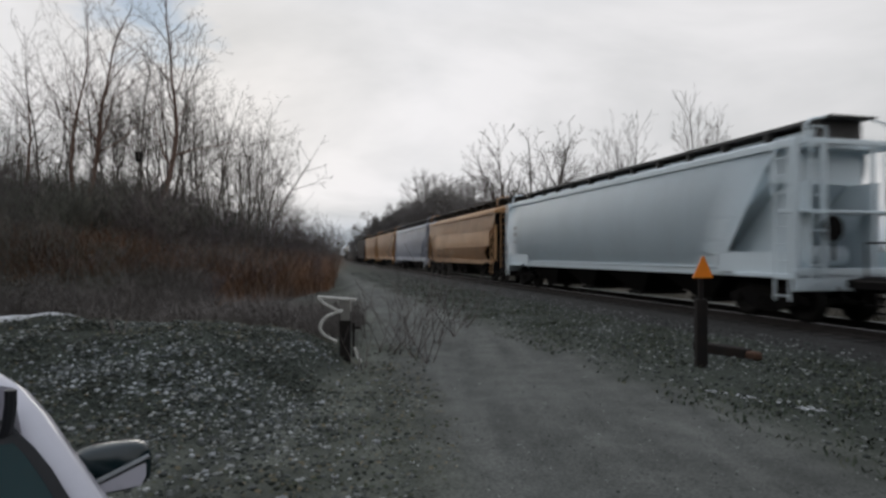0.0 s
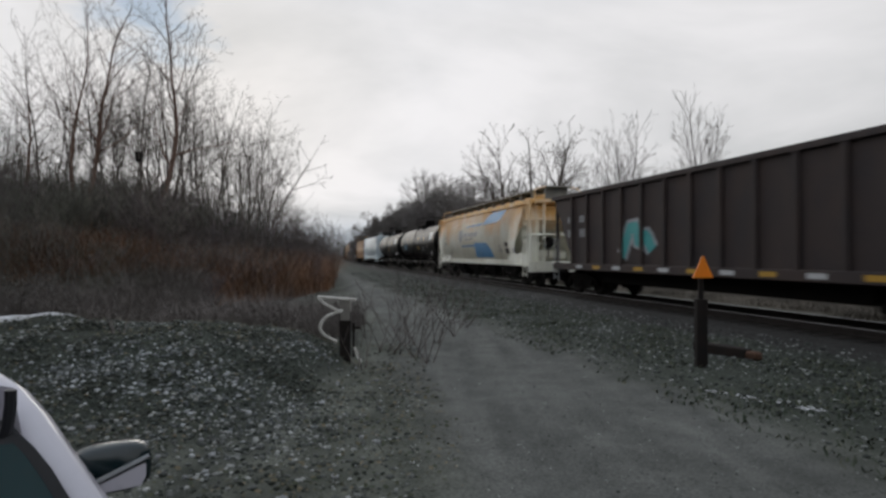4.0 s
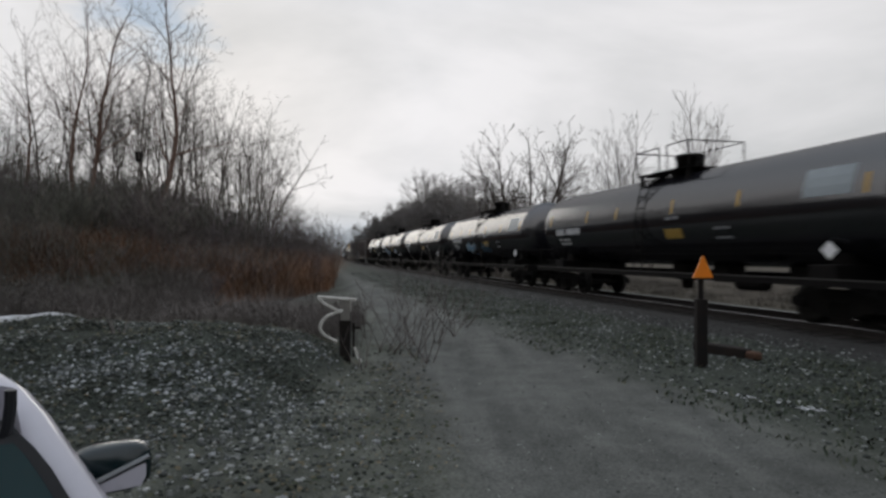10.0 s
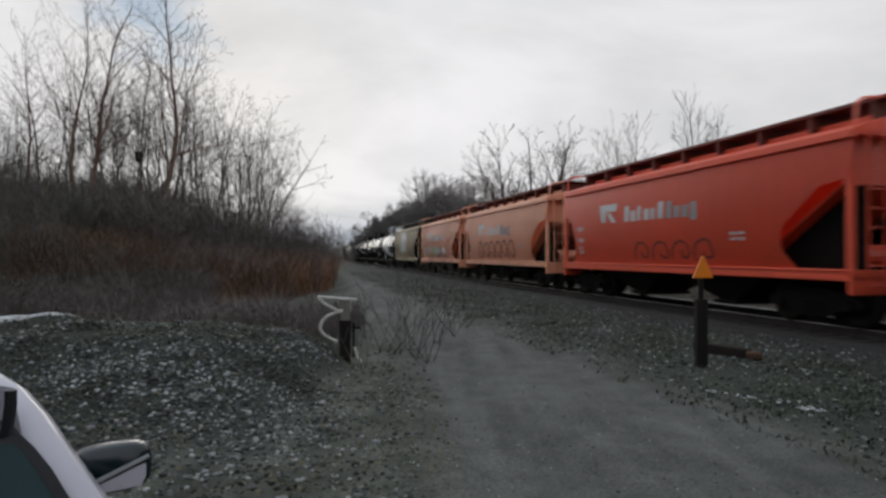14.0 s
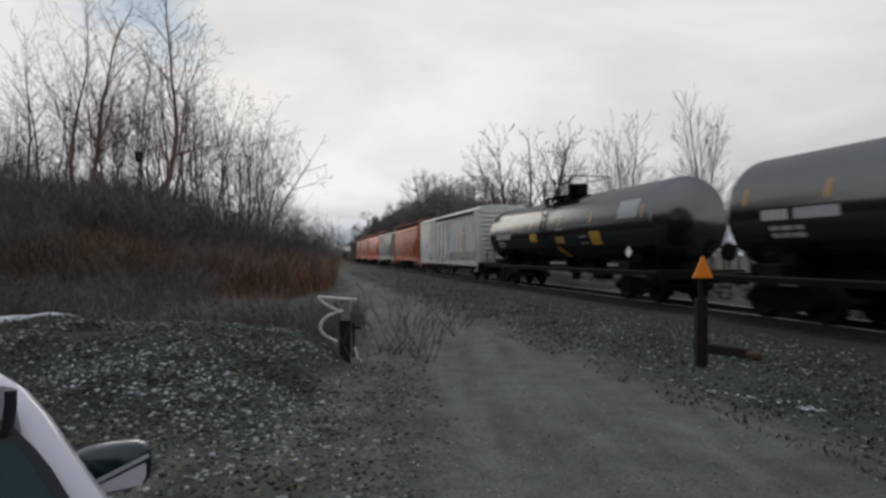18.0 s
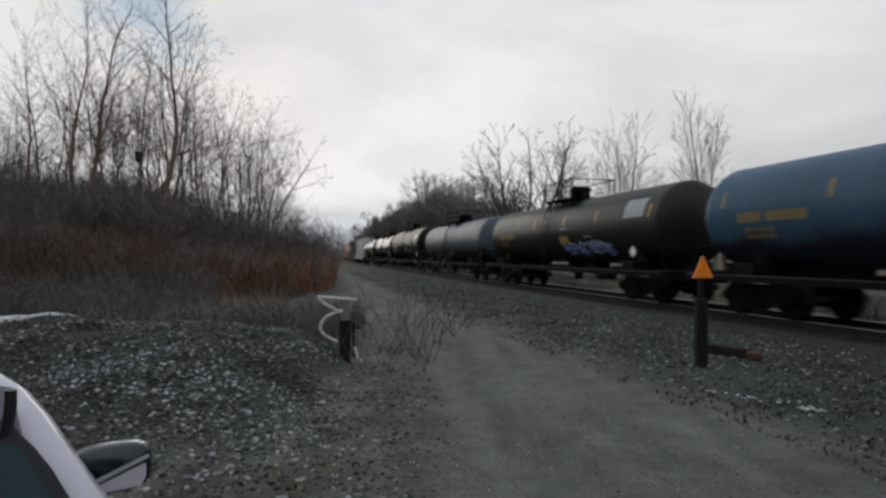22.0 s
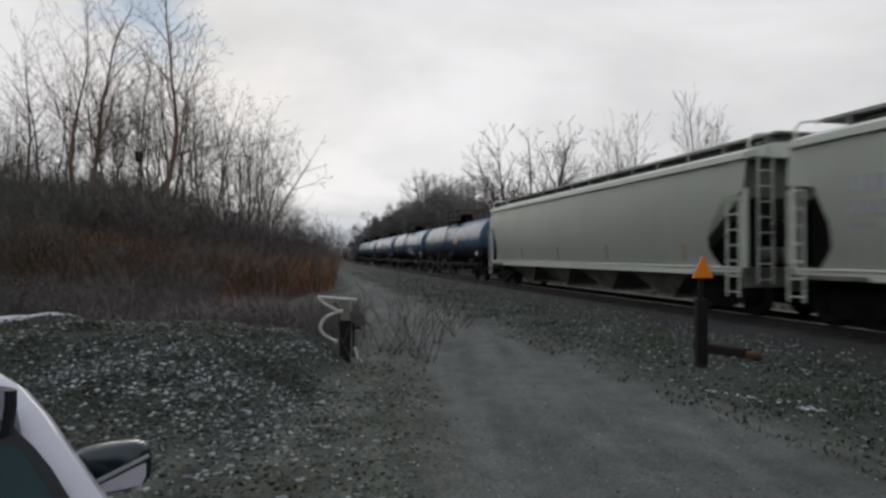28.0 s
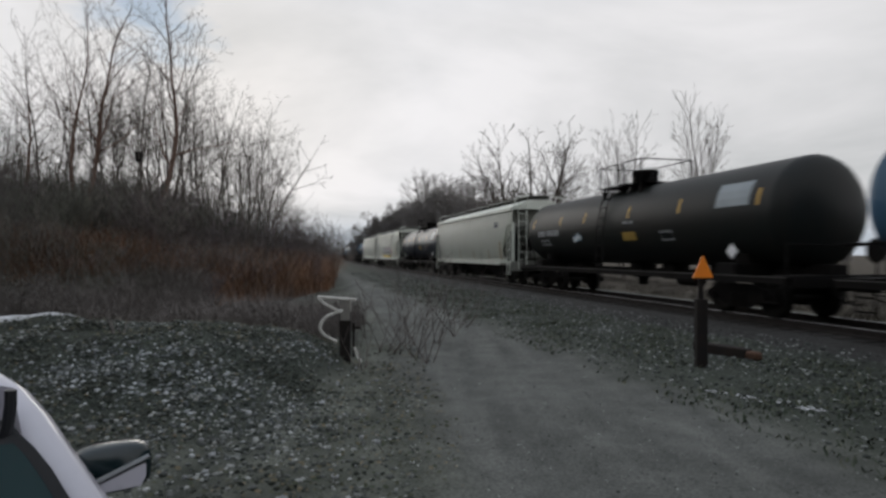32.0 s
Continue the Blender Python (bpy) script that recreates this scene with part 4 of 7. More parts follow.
def tank_car(body, label, style=0, ends=None, dome_mat=None, marks="letters", band=None, plates=True, dome=True, reflect="yellow", half=7.75, radius=1.44):
    car = tagged(new("tank_car"), label, "rail car", group="cars of the freight train")
    d = half - 7.3
    side = tank_side(radius)
    SHELLS[car.name] = tank_side(radius)
    crown = BELLY + 2 * radius
    part("tank", kept(f"shell{half:.2f}{radius:.2f}", lambda: shell_shape(half, radius), True), body, car)
    under = M["under"]
    for sgn in (1, -1):
        part("stub_sill", kept("stub_sill", lambda: blocks((-2.0, 2.0, -0.3, 0.3, 0.85, 1.3), bevel=0.02)), under, car, at=pose(sgn * (5.85 + d), 0, 0))
    for y in (1.42, -1.42):
        part("running_board", kept(f"board{half:.2f}", lambda: blocks((-7.95 - d, 7.95 + d, -0.12, 0.12, 0.96, 1.02), (-7.95 - d, 7.95 + d, 0.10, 0.13, 0.86, 1.03), bevel=0.008)),
             M["under"], car, at=pose(0, y, 0, 0, 0, 0 if y > 0 else 180))
        part("board_edge", kept(f"edge{half:.2f}", lambda: blocks((-7.95 - d, 7.95 + d, 0.131, 0.140, 1.005, 1.03))), M["roofwalk"], car, at=pose(0, y, 0, 0, 0, 0 if y > 0 else 180))
    for x in (5.9 + d, -5.9 - d):
        part("saddle", kept("saddle", lambda: blocks((-0.35, 0.35, -1.45, 1.45, 0.92, 1.32), (-0.25, 0.25, -0.95, 0.95, 1.3, 1.6), bevel=0.03)),
             under, car, at=pose(x, 0, 0))
        add_truck(car, x)
    for sgn in (1, -1):
        part("end_platform", kept("tank_end", lambda: blocks((-0.35, 0.35, -1.45, 1.45, 0.98, 1.06), (0.28, 0.36, -1.45, 1.45, 0.78, 1.0), bevel=0.01)),
             under, car, at=pose(sgn * (7.72 + d), 0, 0, 0, 0, 0 if sgn > 0 else 180))
        part("handrail", kept("tank_rail", lambda: rods(0.02, [(-1.0, 1.38, 1.0), (-1.0, 1.42, 1.75), (0.28, 1.42, 1.75), (0.28, 1.42, 0.55), (-0.1, 1.42, 0.55), (-0.1, 1.42, 1.0)],
                                                        [(0.28, 1.42, 1.75), (0.28, -1.42, 1.75), (0.28, -1.42, 0.55)])),
             under, car, at=pose(sgn * (7.55 + d), 0, 0, 0, 0, 0 if sgn > 0 else 180))
        part("step", kept("tank_step", lambda: rods(0.022, [(-0.2, 1.44, 1.0), (-0.2, 1.44, 0.42), (0.2, 1.44, 0.42), (0.2, 1.44, 1.0)], [(-0.2, 1.44, 0.7), (0.2, 1.44, 0.7)])),
             under, car, at=pose(sgn * (7.4 + d), 0, 0))
    add_ends(car, 8.63 + d, 8.3)
    part("brake_wheel", kept("brake_wheel", brake_wheel_shape), under, car,
         at=pose(-7.98 - d, -0.95, 1.62))
    part("outlet_valve", kept("outlet", lambda: lathe(bmesh.new(), [(0.48, 0.16), (0.72, 0.18), (0.78, 0.42), (1.25, 0.46)], 16, "z")), under, car)
    part("valve_box", kept("valve_box", lambda: blocks((-2.2, -1.5, -0.3, 0.3, 0.75, 1.25), bevel=0.05)), under, car)
    part("brake_cylinder", kept("brake_cyl", lambda: rod(bmesh.new(), (-3.9, 0.6, 0.8), (-3.0, 0.6, 0.8), 0.2, n=12)), under, car)
    for y in (1.0, -1.0):
        part("side_ladder", kept("tank_ladder", lambda: rods(0.02, *[[(x, 0.50, 0.98), (x, 0.47, 2.6), (x, 0.26, 3.55), (x, -0.10, 4.12)] for x in (-0.23, 0.23)],
                                                             *[[(-0.23, yy, zz_), (0.23, yy, zz_)] for yy, zz_ in
                                                               ((0.5, 1.3), (0.5, 1.65), (0.5, 2.0), (0.5, 2.35), (0.46, 2.7), (0.41, 3.0), (0.34, 3.35), (0.25, 3.65), (0.1, 3.9))])),
             (dome_mat or under) if band else under, car, at=pose(0.45, y, crown - 4.08, 0, 0, 0 if y > 0 else 180))
    if dome:
        dm = dome_mat or under
        part("platform", kept("platform", platform_shape), dm, car, at=pose(0, 0, crown + 0.01))
        part("guard_rail", kept(f"guard{style % 2}", lambda: guard_shape(style % 2)), dm, car, at=pose(0, 0, crown + 0.04))
        part("dome", kept("dome", lambda: lathe(bmesh.new(), [(-0.1, 0.42), (0.42, 0.42), (0.44, 0.46), (0.54, 0.46), (0.57, 0.38), (0.6, 0.1)], 20, "z"), True), dm, car,
             at=pose(-0.15, 0, crown + 0.01))
        part("valve", kept("valve", lambda: lathe(bmesh.new(), [(-0.05, 0.13), (0.2, 0.13), (0.22, 0.08), (0.38, 0.08), (0.4, 0.03)], 10, "z")), dm, car,
             at=pose(0.62 if style % 2 else -0.85, 0.2, crown + 0.01))
        part("manway", kept("manway", lambda: lathe(bmesh.new(), [(-0.1, 0.28), (0.12, 0.28), (0.14, 0.31), (0.2, 0.31), (0.24, 0.1)], 14, "z")), dm, car,
             at=pose(0.5 if style % 2 == 0 else -0.8, -0.1, crown))
    if reflect:
        for x in (6.75 + d, 4.0, 1.9, -1.2, -3.9, -6.9 - d):
            decal("reflector", [rect(x - 0.045, x + 0.045, 2.72, 3.12)], M[reflect], car, side)
    if marks:
        decal("lettering", bars(6.2 + d, 2.32, 0.24, (4, 6)) + bars(6.0 + d, 2.08, 0.10, (3, 4, 3)) + bars(6.0 + d, 1.92, 0.10, (3, 3, 4)), M[marks], car, side)
    if plates:
        decal("stencil_panel", [rect(-6.6 - d, -5.4 - d, 2.75, 3.35)], M["patch_grey"], car, side)
        decal("warning_panel", [rect(-1.6, -0.8, 2.0, 2.28)], M["yellow_dim"], car, side)
        decal("notice", [rect(-3.55, -2.95, 1.95, 2.25)] + bars(-0.9, 2.55, 0.08, (5, 4)), M["letters_dim"], car, side)
        decal("notice_border", [rect(-3.5, -3.0, 2.0, 2.2)], M["black"], car, side, 0.009)
        part("placard", kept("placard", lambda: plate(bmesh.new(), [(0, -0.2), (0.2, 0), (0, 0.2), (-0.2, 0)], 0, 0.01)), M["placard"], car,
             at=pose(-5.9 - d, 1.24, 1.62))
    if band:
        bm = bmesh.new()
        lathe(bm, [(-1.7, radius - 0.05), (-1.7, radius + 0.015), (1.7, radius + 0.015), (1.7, radius - 0.05)], 56, "x")
        part("band", bm, band, car, "wide clean white band round the tank", at=pose(0.6, 0, BELLY + radius), smooth=False)
    return car


# covered hopper -----------------------------------------------------------
def hopper_side(hw, bulge, z0, ze):
    def f(z):
        u = (z - z0) / (ze - z0)
        return hw - bulge * (2 * u - 1) ** 2 if u < 1 else hw - bulge
    return f


def hopper(length, body, label, curved=False, hw=1.55, ze=4.02, top=4.30, walk_top=4.74, bays=4, dark=None, pitch=None, cut=(2.95, 1.75), cut_front=1.1, walk_mat=None, bay_mat=None, ladders=True):
    """length: over the side sheets. curved: rounded shell with open end frames."""
    car = tagged(new("hopper_car"), label, "rail car", group="cars of the freight train")
    a, z0 = length / 2, 1.12
    pitch = pitch or length + 1.3
    side = hopper_side(hw, 0.16 if not curved else 0.30, z0, ze)
    zc, deep_rear = cut
    deep_front = cut_front or deep_rear
    deep = deep_rear
    dark = dark or body
    key = f"{length:.2f}{curved}{hw:.2f}{ze:.2f}{top:.2f}{zc:.2f}{deep:.2f}{deep_front:.2f}"

    def reach(z, front=False):
        if curved and front:
            return a - 0.12
        if curved:
            u = (z - z0) / (ze - z0)
            return a - 0.75 - 1.9 * (1 - u) ** 1.5
        if z >= zc + 0.1:
            return a
        if z >= zc:
            return a - 0.7
        u = (zc - z) / (zc - z0)
        deep = deep_front if front else deep_rear
        return a - (0.7 + (deep - 0.7) * min(1.0, u / 0.45)) if u < 0.72 else a - deep + 0.45 * (u - 0.72) / 0.28

    zs = sorted({z0 + (ze - z0) * i / 16 for i in range(17)} | {zc, zc + 0.1, zc - 0.05})

    def sides():
        bm = bmesh.new()
        for sgn in (1, -1):
            rows = []
            for z in zs:
                e, ef = reach(z), reach(z, True)
                rows.append([bm.verts.new((-e + (e + ef) * i / 12, sgn * side(z), z)) for i in range(13)])
            for r0, r1 in zip(rows, rows[1:]):
                for i in range(12):
                    bm.faces.new((r0[i], r0[i + 1], r1[i + 1], r1[i]))
        bmesh.ops.solidify(bm, geom=bm.faces[:], thickness=0.03)
        bmesh.ops.recalc_face_normals(bm, faces=bm.faces)
        return bm

    part("side_sheet", kept("hs" + key, sides, curved), body, car)

    def roof():
        bm = bmesh.new()
        ya = side(ze) if not curved else side(ze)
        e = a - (0.0 if not curved else 0.5)
        pts = [(ya + 0.05, ze - 0.10), (ya + 0.05, ze + 0.02), (ya - 0.25, ze + 0.12), (0.55, top), (-0.55, top), (-ya + 0.25, ze + 0.12), (-ya - 0.05, ze + 0.02),
               (-ya - 0.05, ze - 0.10)]
        f = [bm.verts.new((e, y, z)) for y, z in pts]
        b = [bm.verts.new((-e, y, z)) for y, z in pts]
        n = len(pts)
        for i in range(n):
            j = (i + 1) % n
            bm.faces.new((f[i], f[j], b[j], b[i]))
        bm.faces.new(f); bm.faces.new(b[::-1])
        bmesh.ops.recalc_face_normals(bm, faces=bm.faces)
        return bm

    part("roof", kept("hr" + key, roof), body, car)
    part("eave", kept("he" + key, lambda: blocks((-a, a, side(ze) - 0.02, side(ze) + 0.12, ze - 0.16, ze + 0.01), (-a, a, -side(ze) - 0.12, -side(ze) + 0.02, ze - 0.16, ze + 0.01),
                                                 bevel=0.012)), body, car)

    def inner():
        # slope sheet and upper end wall, behind the side sheets
        bm = bmesh.new()
        w = hw - 0.22
        e = a - (0.35 if not curved else 0.9)
        p = [(e, w, ze), (e, w, zc), (e - deep - 0.9, w, z0), (e - deep - 0.9, -w, z0), (e, -w, zc), (e, -w, ze)]
        v = [bm.verts.new(q) for q in p]
        bm.faces.new((v[0], v[1], v[4], v[5])); bm.faces.new((v[1], v[2], v[3], v[4]))
        bmesh.ops.recalc_face_normals(bm, faces=bm.faces)
        bmesh.ops.solidify(bm, geom=bm.faces[:], thickness=0.03)
        return bm

    # where dark differs from the body, the recess shade is in this colour
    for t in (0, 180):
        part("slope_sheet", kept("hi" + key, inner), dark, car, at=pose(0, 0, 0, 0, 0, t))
    for y in (1, -1):
        part("side_sill", kept(f"hl{length:.2f}{hw:.2f}{curved}", lambda: blocks((-a + 0.2, a - 0.2, -0.04, 0.07, 1.0, 1.22), (-a + 0.2, a - 0.2, -0.04, 0.11, 1.18, 1.23), bevel=0.012)),
             body, car, at=pose(0, y * (side(z0) + 0.02), 0, 0, 0, 0 if y > 0 else 180))

    def bay():
        bm = bmesh.new()
        w, t = (length - 4.6) / bays / 2, 0.32
        lo = [bm.verts.new(q) for q in ((-t, -0.75, 0.32), (t, -0.75, 0.32), (t, 0.75, 0.32), (-t, 0.75, 0.32))]
        hi = [bm.verts.new(q) for q in ((-w + 0.04, -1.3, 1.15), (w - 0.04, -1.3, 1.15), (w - 0.04, 1.3, 1.15), (-w + 0.04, 1.3, 1.15))]
        bm.faces.new(lo[::-1]); bm.faces.new(hi)
        for i in range(4):
            j = (i + 1) % 4
            bm.faces.new((lo[i], lo[j], hi[j], hi[i]))
        block(bm, -t - 0.1, t + 0.1, -0.85, 0.85, 0.22, 0.32)
        return bm

    # bays darker than the body: shade under the car put into their colour
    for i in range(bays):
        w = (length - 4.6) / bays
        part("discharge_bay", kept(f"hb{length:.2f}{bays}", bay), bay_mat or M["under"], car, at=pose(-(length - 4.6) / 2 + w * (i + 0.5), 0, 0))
    part("centre_sill", kept(f"hc{length:.2f}", lambda: blocks((-a + 0.1, a - 0.1, -0.3, 0.3, 0.75, 1.1), bevel=0.02)), M["under"], car)
    # walkway on the roof
    def walkway():
        bm = blocks((-a - 0.1, a + 0.1, -0.62, 0.62, walk_top - 0.04, walk_top), (-a - 0.1, a + 0.1, 0.60, 0.63, walk_top - 0.07, walk_top + 0.005))
        x = -a + 0.3
        while x < a:
            block(bm, x - 0.04, x + 0.04, -0.6, 0.6, top - 0.12, walk_top - 0.05)
            x += 1.55
        return bm

    part("roof_walkway", kept(f"hw{length:.2f}{top:.2f}{walk_top:.2f}", walkway), walk_mat or M["roofwalk"], car)
    part("roof_hatch", kept(f"hh{length:.2f}{top:.2f}", lambda: blocks((-a + 0.5, a - 0.5, -0.38, 0.38, top - 0.05, top + 0.16), bevel=0.03)), dark, car)
    # end frames, ladders, platforms, brake gear
    for sgn in (1, -1):
        turn = 0 if sgn > 0 else 180
        part("end_platform", kept(f"hp{hw:.2f}{curved}", lambda: blocks((-1.9, 0.0, -hw + 0.06, hw - 0.06, 1.0, 1.1), (-0.08, 0.0, -hw + 0.05, hw - 0.05, 0.72, 1.22), bevel=0.012)),
             body if curved else dark, car, at=pose(sgn * (a - 0.02), 0, 0, 0, 0, turn))
        for y in (1, -1):
            part("end_post", kept(f"ho{ze:.2f}{zc:.2f}{curved}", lambda: blocks((-0.13, 0.0, -0.06, 0.06, 1.1, (ze if curved else zc + 0.2)), bevel=0.012)), body, car,
                 at=pose(sgn * (a - 0.03), y * (hw - 0.14), 0, 0, 0, turn))
            if ladders:
                part("ladder", kept(f"hs{ze:.2f}{zc:.2f}{curved}", lambda: ladder_shape(0.42, 0.5, ze - 0.05 if curved else zc - 0.05)), body, car, at=pose(sgn * (a - 0.30), y * (hw + 0.03), 0))
        part("end_ladder", kept(f"ha{ze:.2f}", lambda: ladder_shape(0.42, 0.5, ze - 0.05)), body, car, at=pose(sgn * (a + 0.06), sgn * -0.95, 0.3, 0, 0, 90))
        for t in (0, 180):
            part("walkway_bracket", kept(f"hk{walk_top:.2f}{top:.2f}{ze:.2f}{curved}", lambda: rods(0.028, [(0, side(ze) - 0.05, ze - 0.05), (0, side(ze) - 0.08, walk_top - 0.22), (0, side(ze) - 0.22, walk_top - 0.10), (0, 0.6, walk_top - 0.03)])),
                 body, car, at=pose(sgn * (a - 0.05), 0, 0, 0, 0, t))
        if curved:
            part("end_frame", kept(f"hf{ze:.2f}{hw:.2f}", lambda: blocks((-0.1, 0.0, -hw + 0.1, hw - 0.1, ze - 0.1, ze + 0.02), (-0.08, -0.02, -0.75, -0.65, 1.1, ze - 0.08),
                                                               (-0.08, -0.02, 0.65, 0.75, 1.1, ze - 0.08), (-0.5, 0, -hw + 0.1, hw - 0.1, 2.45, 2.52), bevel=0.01)), body, car,
                 at=pose(sgn * (a - 0.03), 0, 0, 0, 0, turn))
            for g in (1.34, -1.40):
                part("gusset", kept(f"gusset{g}", lambda: plate(bmesh.new(), [(-2.6, 1.1), (-0.1, 1.1), (-0.1, 1.6), (-2.1, 1.6), (-2.4, 1.75)], g, g + 0.06)), body, car,
                     at=pose(sgn * (a - 0.03), 0, 0, 0, 0, turn))
        part("air_tank", kept("air_tank", lambda: rod(bmesh.new(), (-0.5, -0.6, 1.5), (-0.5, 0.7, 1.5), 0.24, n=14), False), dark, car, at=pose(sgn * (a - 0.4), 0, 0, 0, 0, turn))
        # sheets added to close the end recesses; black on flat sides for shade
        for y in (0.95, -0.95):
            part("web_plate", kept(f"hq{zc:.2f}{deep:.2f}{curved}", lambda: plate(bmesh.new(), [(-0.14, 1.1), (-0.14, zc - 0.02), (-0.42 if not curved else -0.95, zc - 0.02), (-deep - 1.2, 1.1)], -0.02, 0.02)),
                 M["under"] if not curved else body, car, at=pose(sgn * a, y, 0, 0, 0, turn))
        add_truck(car, sgn * (a - 1.35))
    part("brake_wheel", kept("brake_wheel", brake_wheel_shape), M["under"], car, at=pose(-a - 0.05, 0.55, 2.1))
    add_ends(car, pitch / 2, a)
    return car, side


# boxcar -----------------------------------------------------------------------
def boxcar(length, body, label):
    car = tagged(new("boxcar"), label, "rail car", group="cars of the freight train")
    a, hw, z0, z1 = length / 2, 1.53, 1.08, 4.22
    part("body", kept("bx", lambda: blocks((-a, a, -hw, hw, z0, z1), bevel=0.03)), body, car)

    def roof():
        bm = bmesh.new()
        pts = [(hw + 0.04, z1 - 0.06), (hw + 0.04, z1 + 0.04), (hw - 0.35, z1 + 0.22), (0, z1 + 0.3), (-hw + 0.35, z1 + 0.22), (-hw - 0.04, z1 + 0.04), (-hw - 0.04, z1 - 0.06)]
        f = [bm.verts.new((a + 0.02, y, z)) for y, z in pts]
        b = [bm.verts.new((-a - 0.02, y, z)) for y, z in pts]
        for i in range(7):
            j = (i + 1) % 7
            bm.faces.new((f[i], f[j], b[j], b[i]))
        bm.faces.new(f); bm.faces.new(b[::-1])
        bmesh.ops.recalc_face_normals(bm, faces=bm.faces)
        return bm

    part("roof", kept("bxr", roof), body, car)
    for x in [a - 0.35 - 0.82 * i for i in range(int((length - 0.5) / 0.82) + 1)]:
        if not -1.9 < x < 2.4 and x < 5.0:
            for y in (1, -1):
                part("side_rib", kept("bxrib", lambda: blocks((-0.04, 0.04, 0.0, 0.05, z0 + 0.12, z1 - 0.12), bevel=0.012)), body, car,
                     at=pose(x, y * hw, 0, 0, 0, 0 if y > 0 else 180))
    for y in (1, -1):
        t = 0 if y > 0 else 180
        d = part("door", kept("bxd", lambda: blocks((-1.85, 1.85, 0.0, 0.07, z0 + 0.1, z1 - 0.25), bevel=0.02)), body, car, "plug sliding door", at=pose(0.25, y * hw, 0, 0, 0, t))
        for zz_ in (1.35, 1.75, 2.5, 3.15, 3.75):
            part("door_rail", kept("bxdr", lambda: blocks((-1.8, 1.8, 0.0, 0.06, -0.05, 0.05), bevel=0.012)), body, d, at=pose(0, 0.07, zz_))
        for x in (-1.7, -0.55, 0.55, 1.7):
            part("lock_bar", kept("bxlb", lambda: rods(0.03, [(0, 0.12, z0 + 0.2), (0, 0.12, z1 - 0.35)])), M["letters_dim"], d, at=pose(x, 0.02, 0))
        part("door_track", kept("bxt", lambda: blocks((-7.2, 2.6, 0, 0.14, -0.06, 0.06), bevel=0.01)), M["under"], car, at=pose(-0.3, y * hw, z1 - 0.12, 0, 0, t))
        part("side_sill", kept("bxs", lambda: blocks((-a + 0.3, a - 0.3, -0.05, 0.04, 0.86, 1.1), bevel=0.01)), body, car, at=pose(0, y * hw, 0, 0, 0, t))
    for sgn in (1, -1):
        for i in range(11):
            part("end_rib", kept("bxe", lambda: blocks((0, 0.06, -1.4, 1.4, -0.07, 0.07), bevel=0.03)), body, car, at=pose(sgn * a, 0, 1.35 + 0.27 * i, 0, 0, 0 if sgn > 0 else 180))
        for y in (1, -1):
            part("ladder", kept("bxl", lambda: ladder_shape(0.45, 0.5, 2.6)), body, car, at=pose(sgn * (a - 0.35), y * (hw + 0.06), 0))
        part("end_ladder", kept("bxl", lambda: bmesh.new()), body, car, at=pose(sgn * (a + 0.1), sgn * 1.1, 0.4, 0, 0, 90))
        add_truck(car, sgn * (a - 2.1))
    part("centre_sill", kept("bxc", lambda: blocks((-a + 0.2, a - 0.2, -0.3, 0.3, 0.7, 1.1), (-2.4, 2.0, -0.9, 0.9, 0.62, 0.95), bevel=0.02)), M["under"], car)
    add_ends(car, a + 0.75, a)
    return car


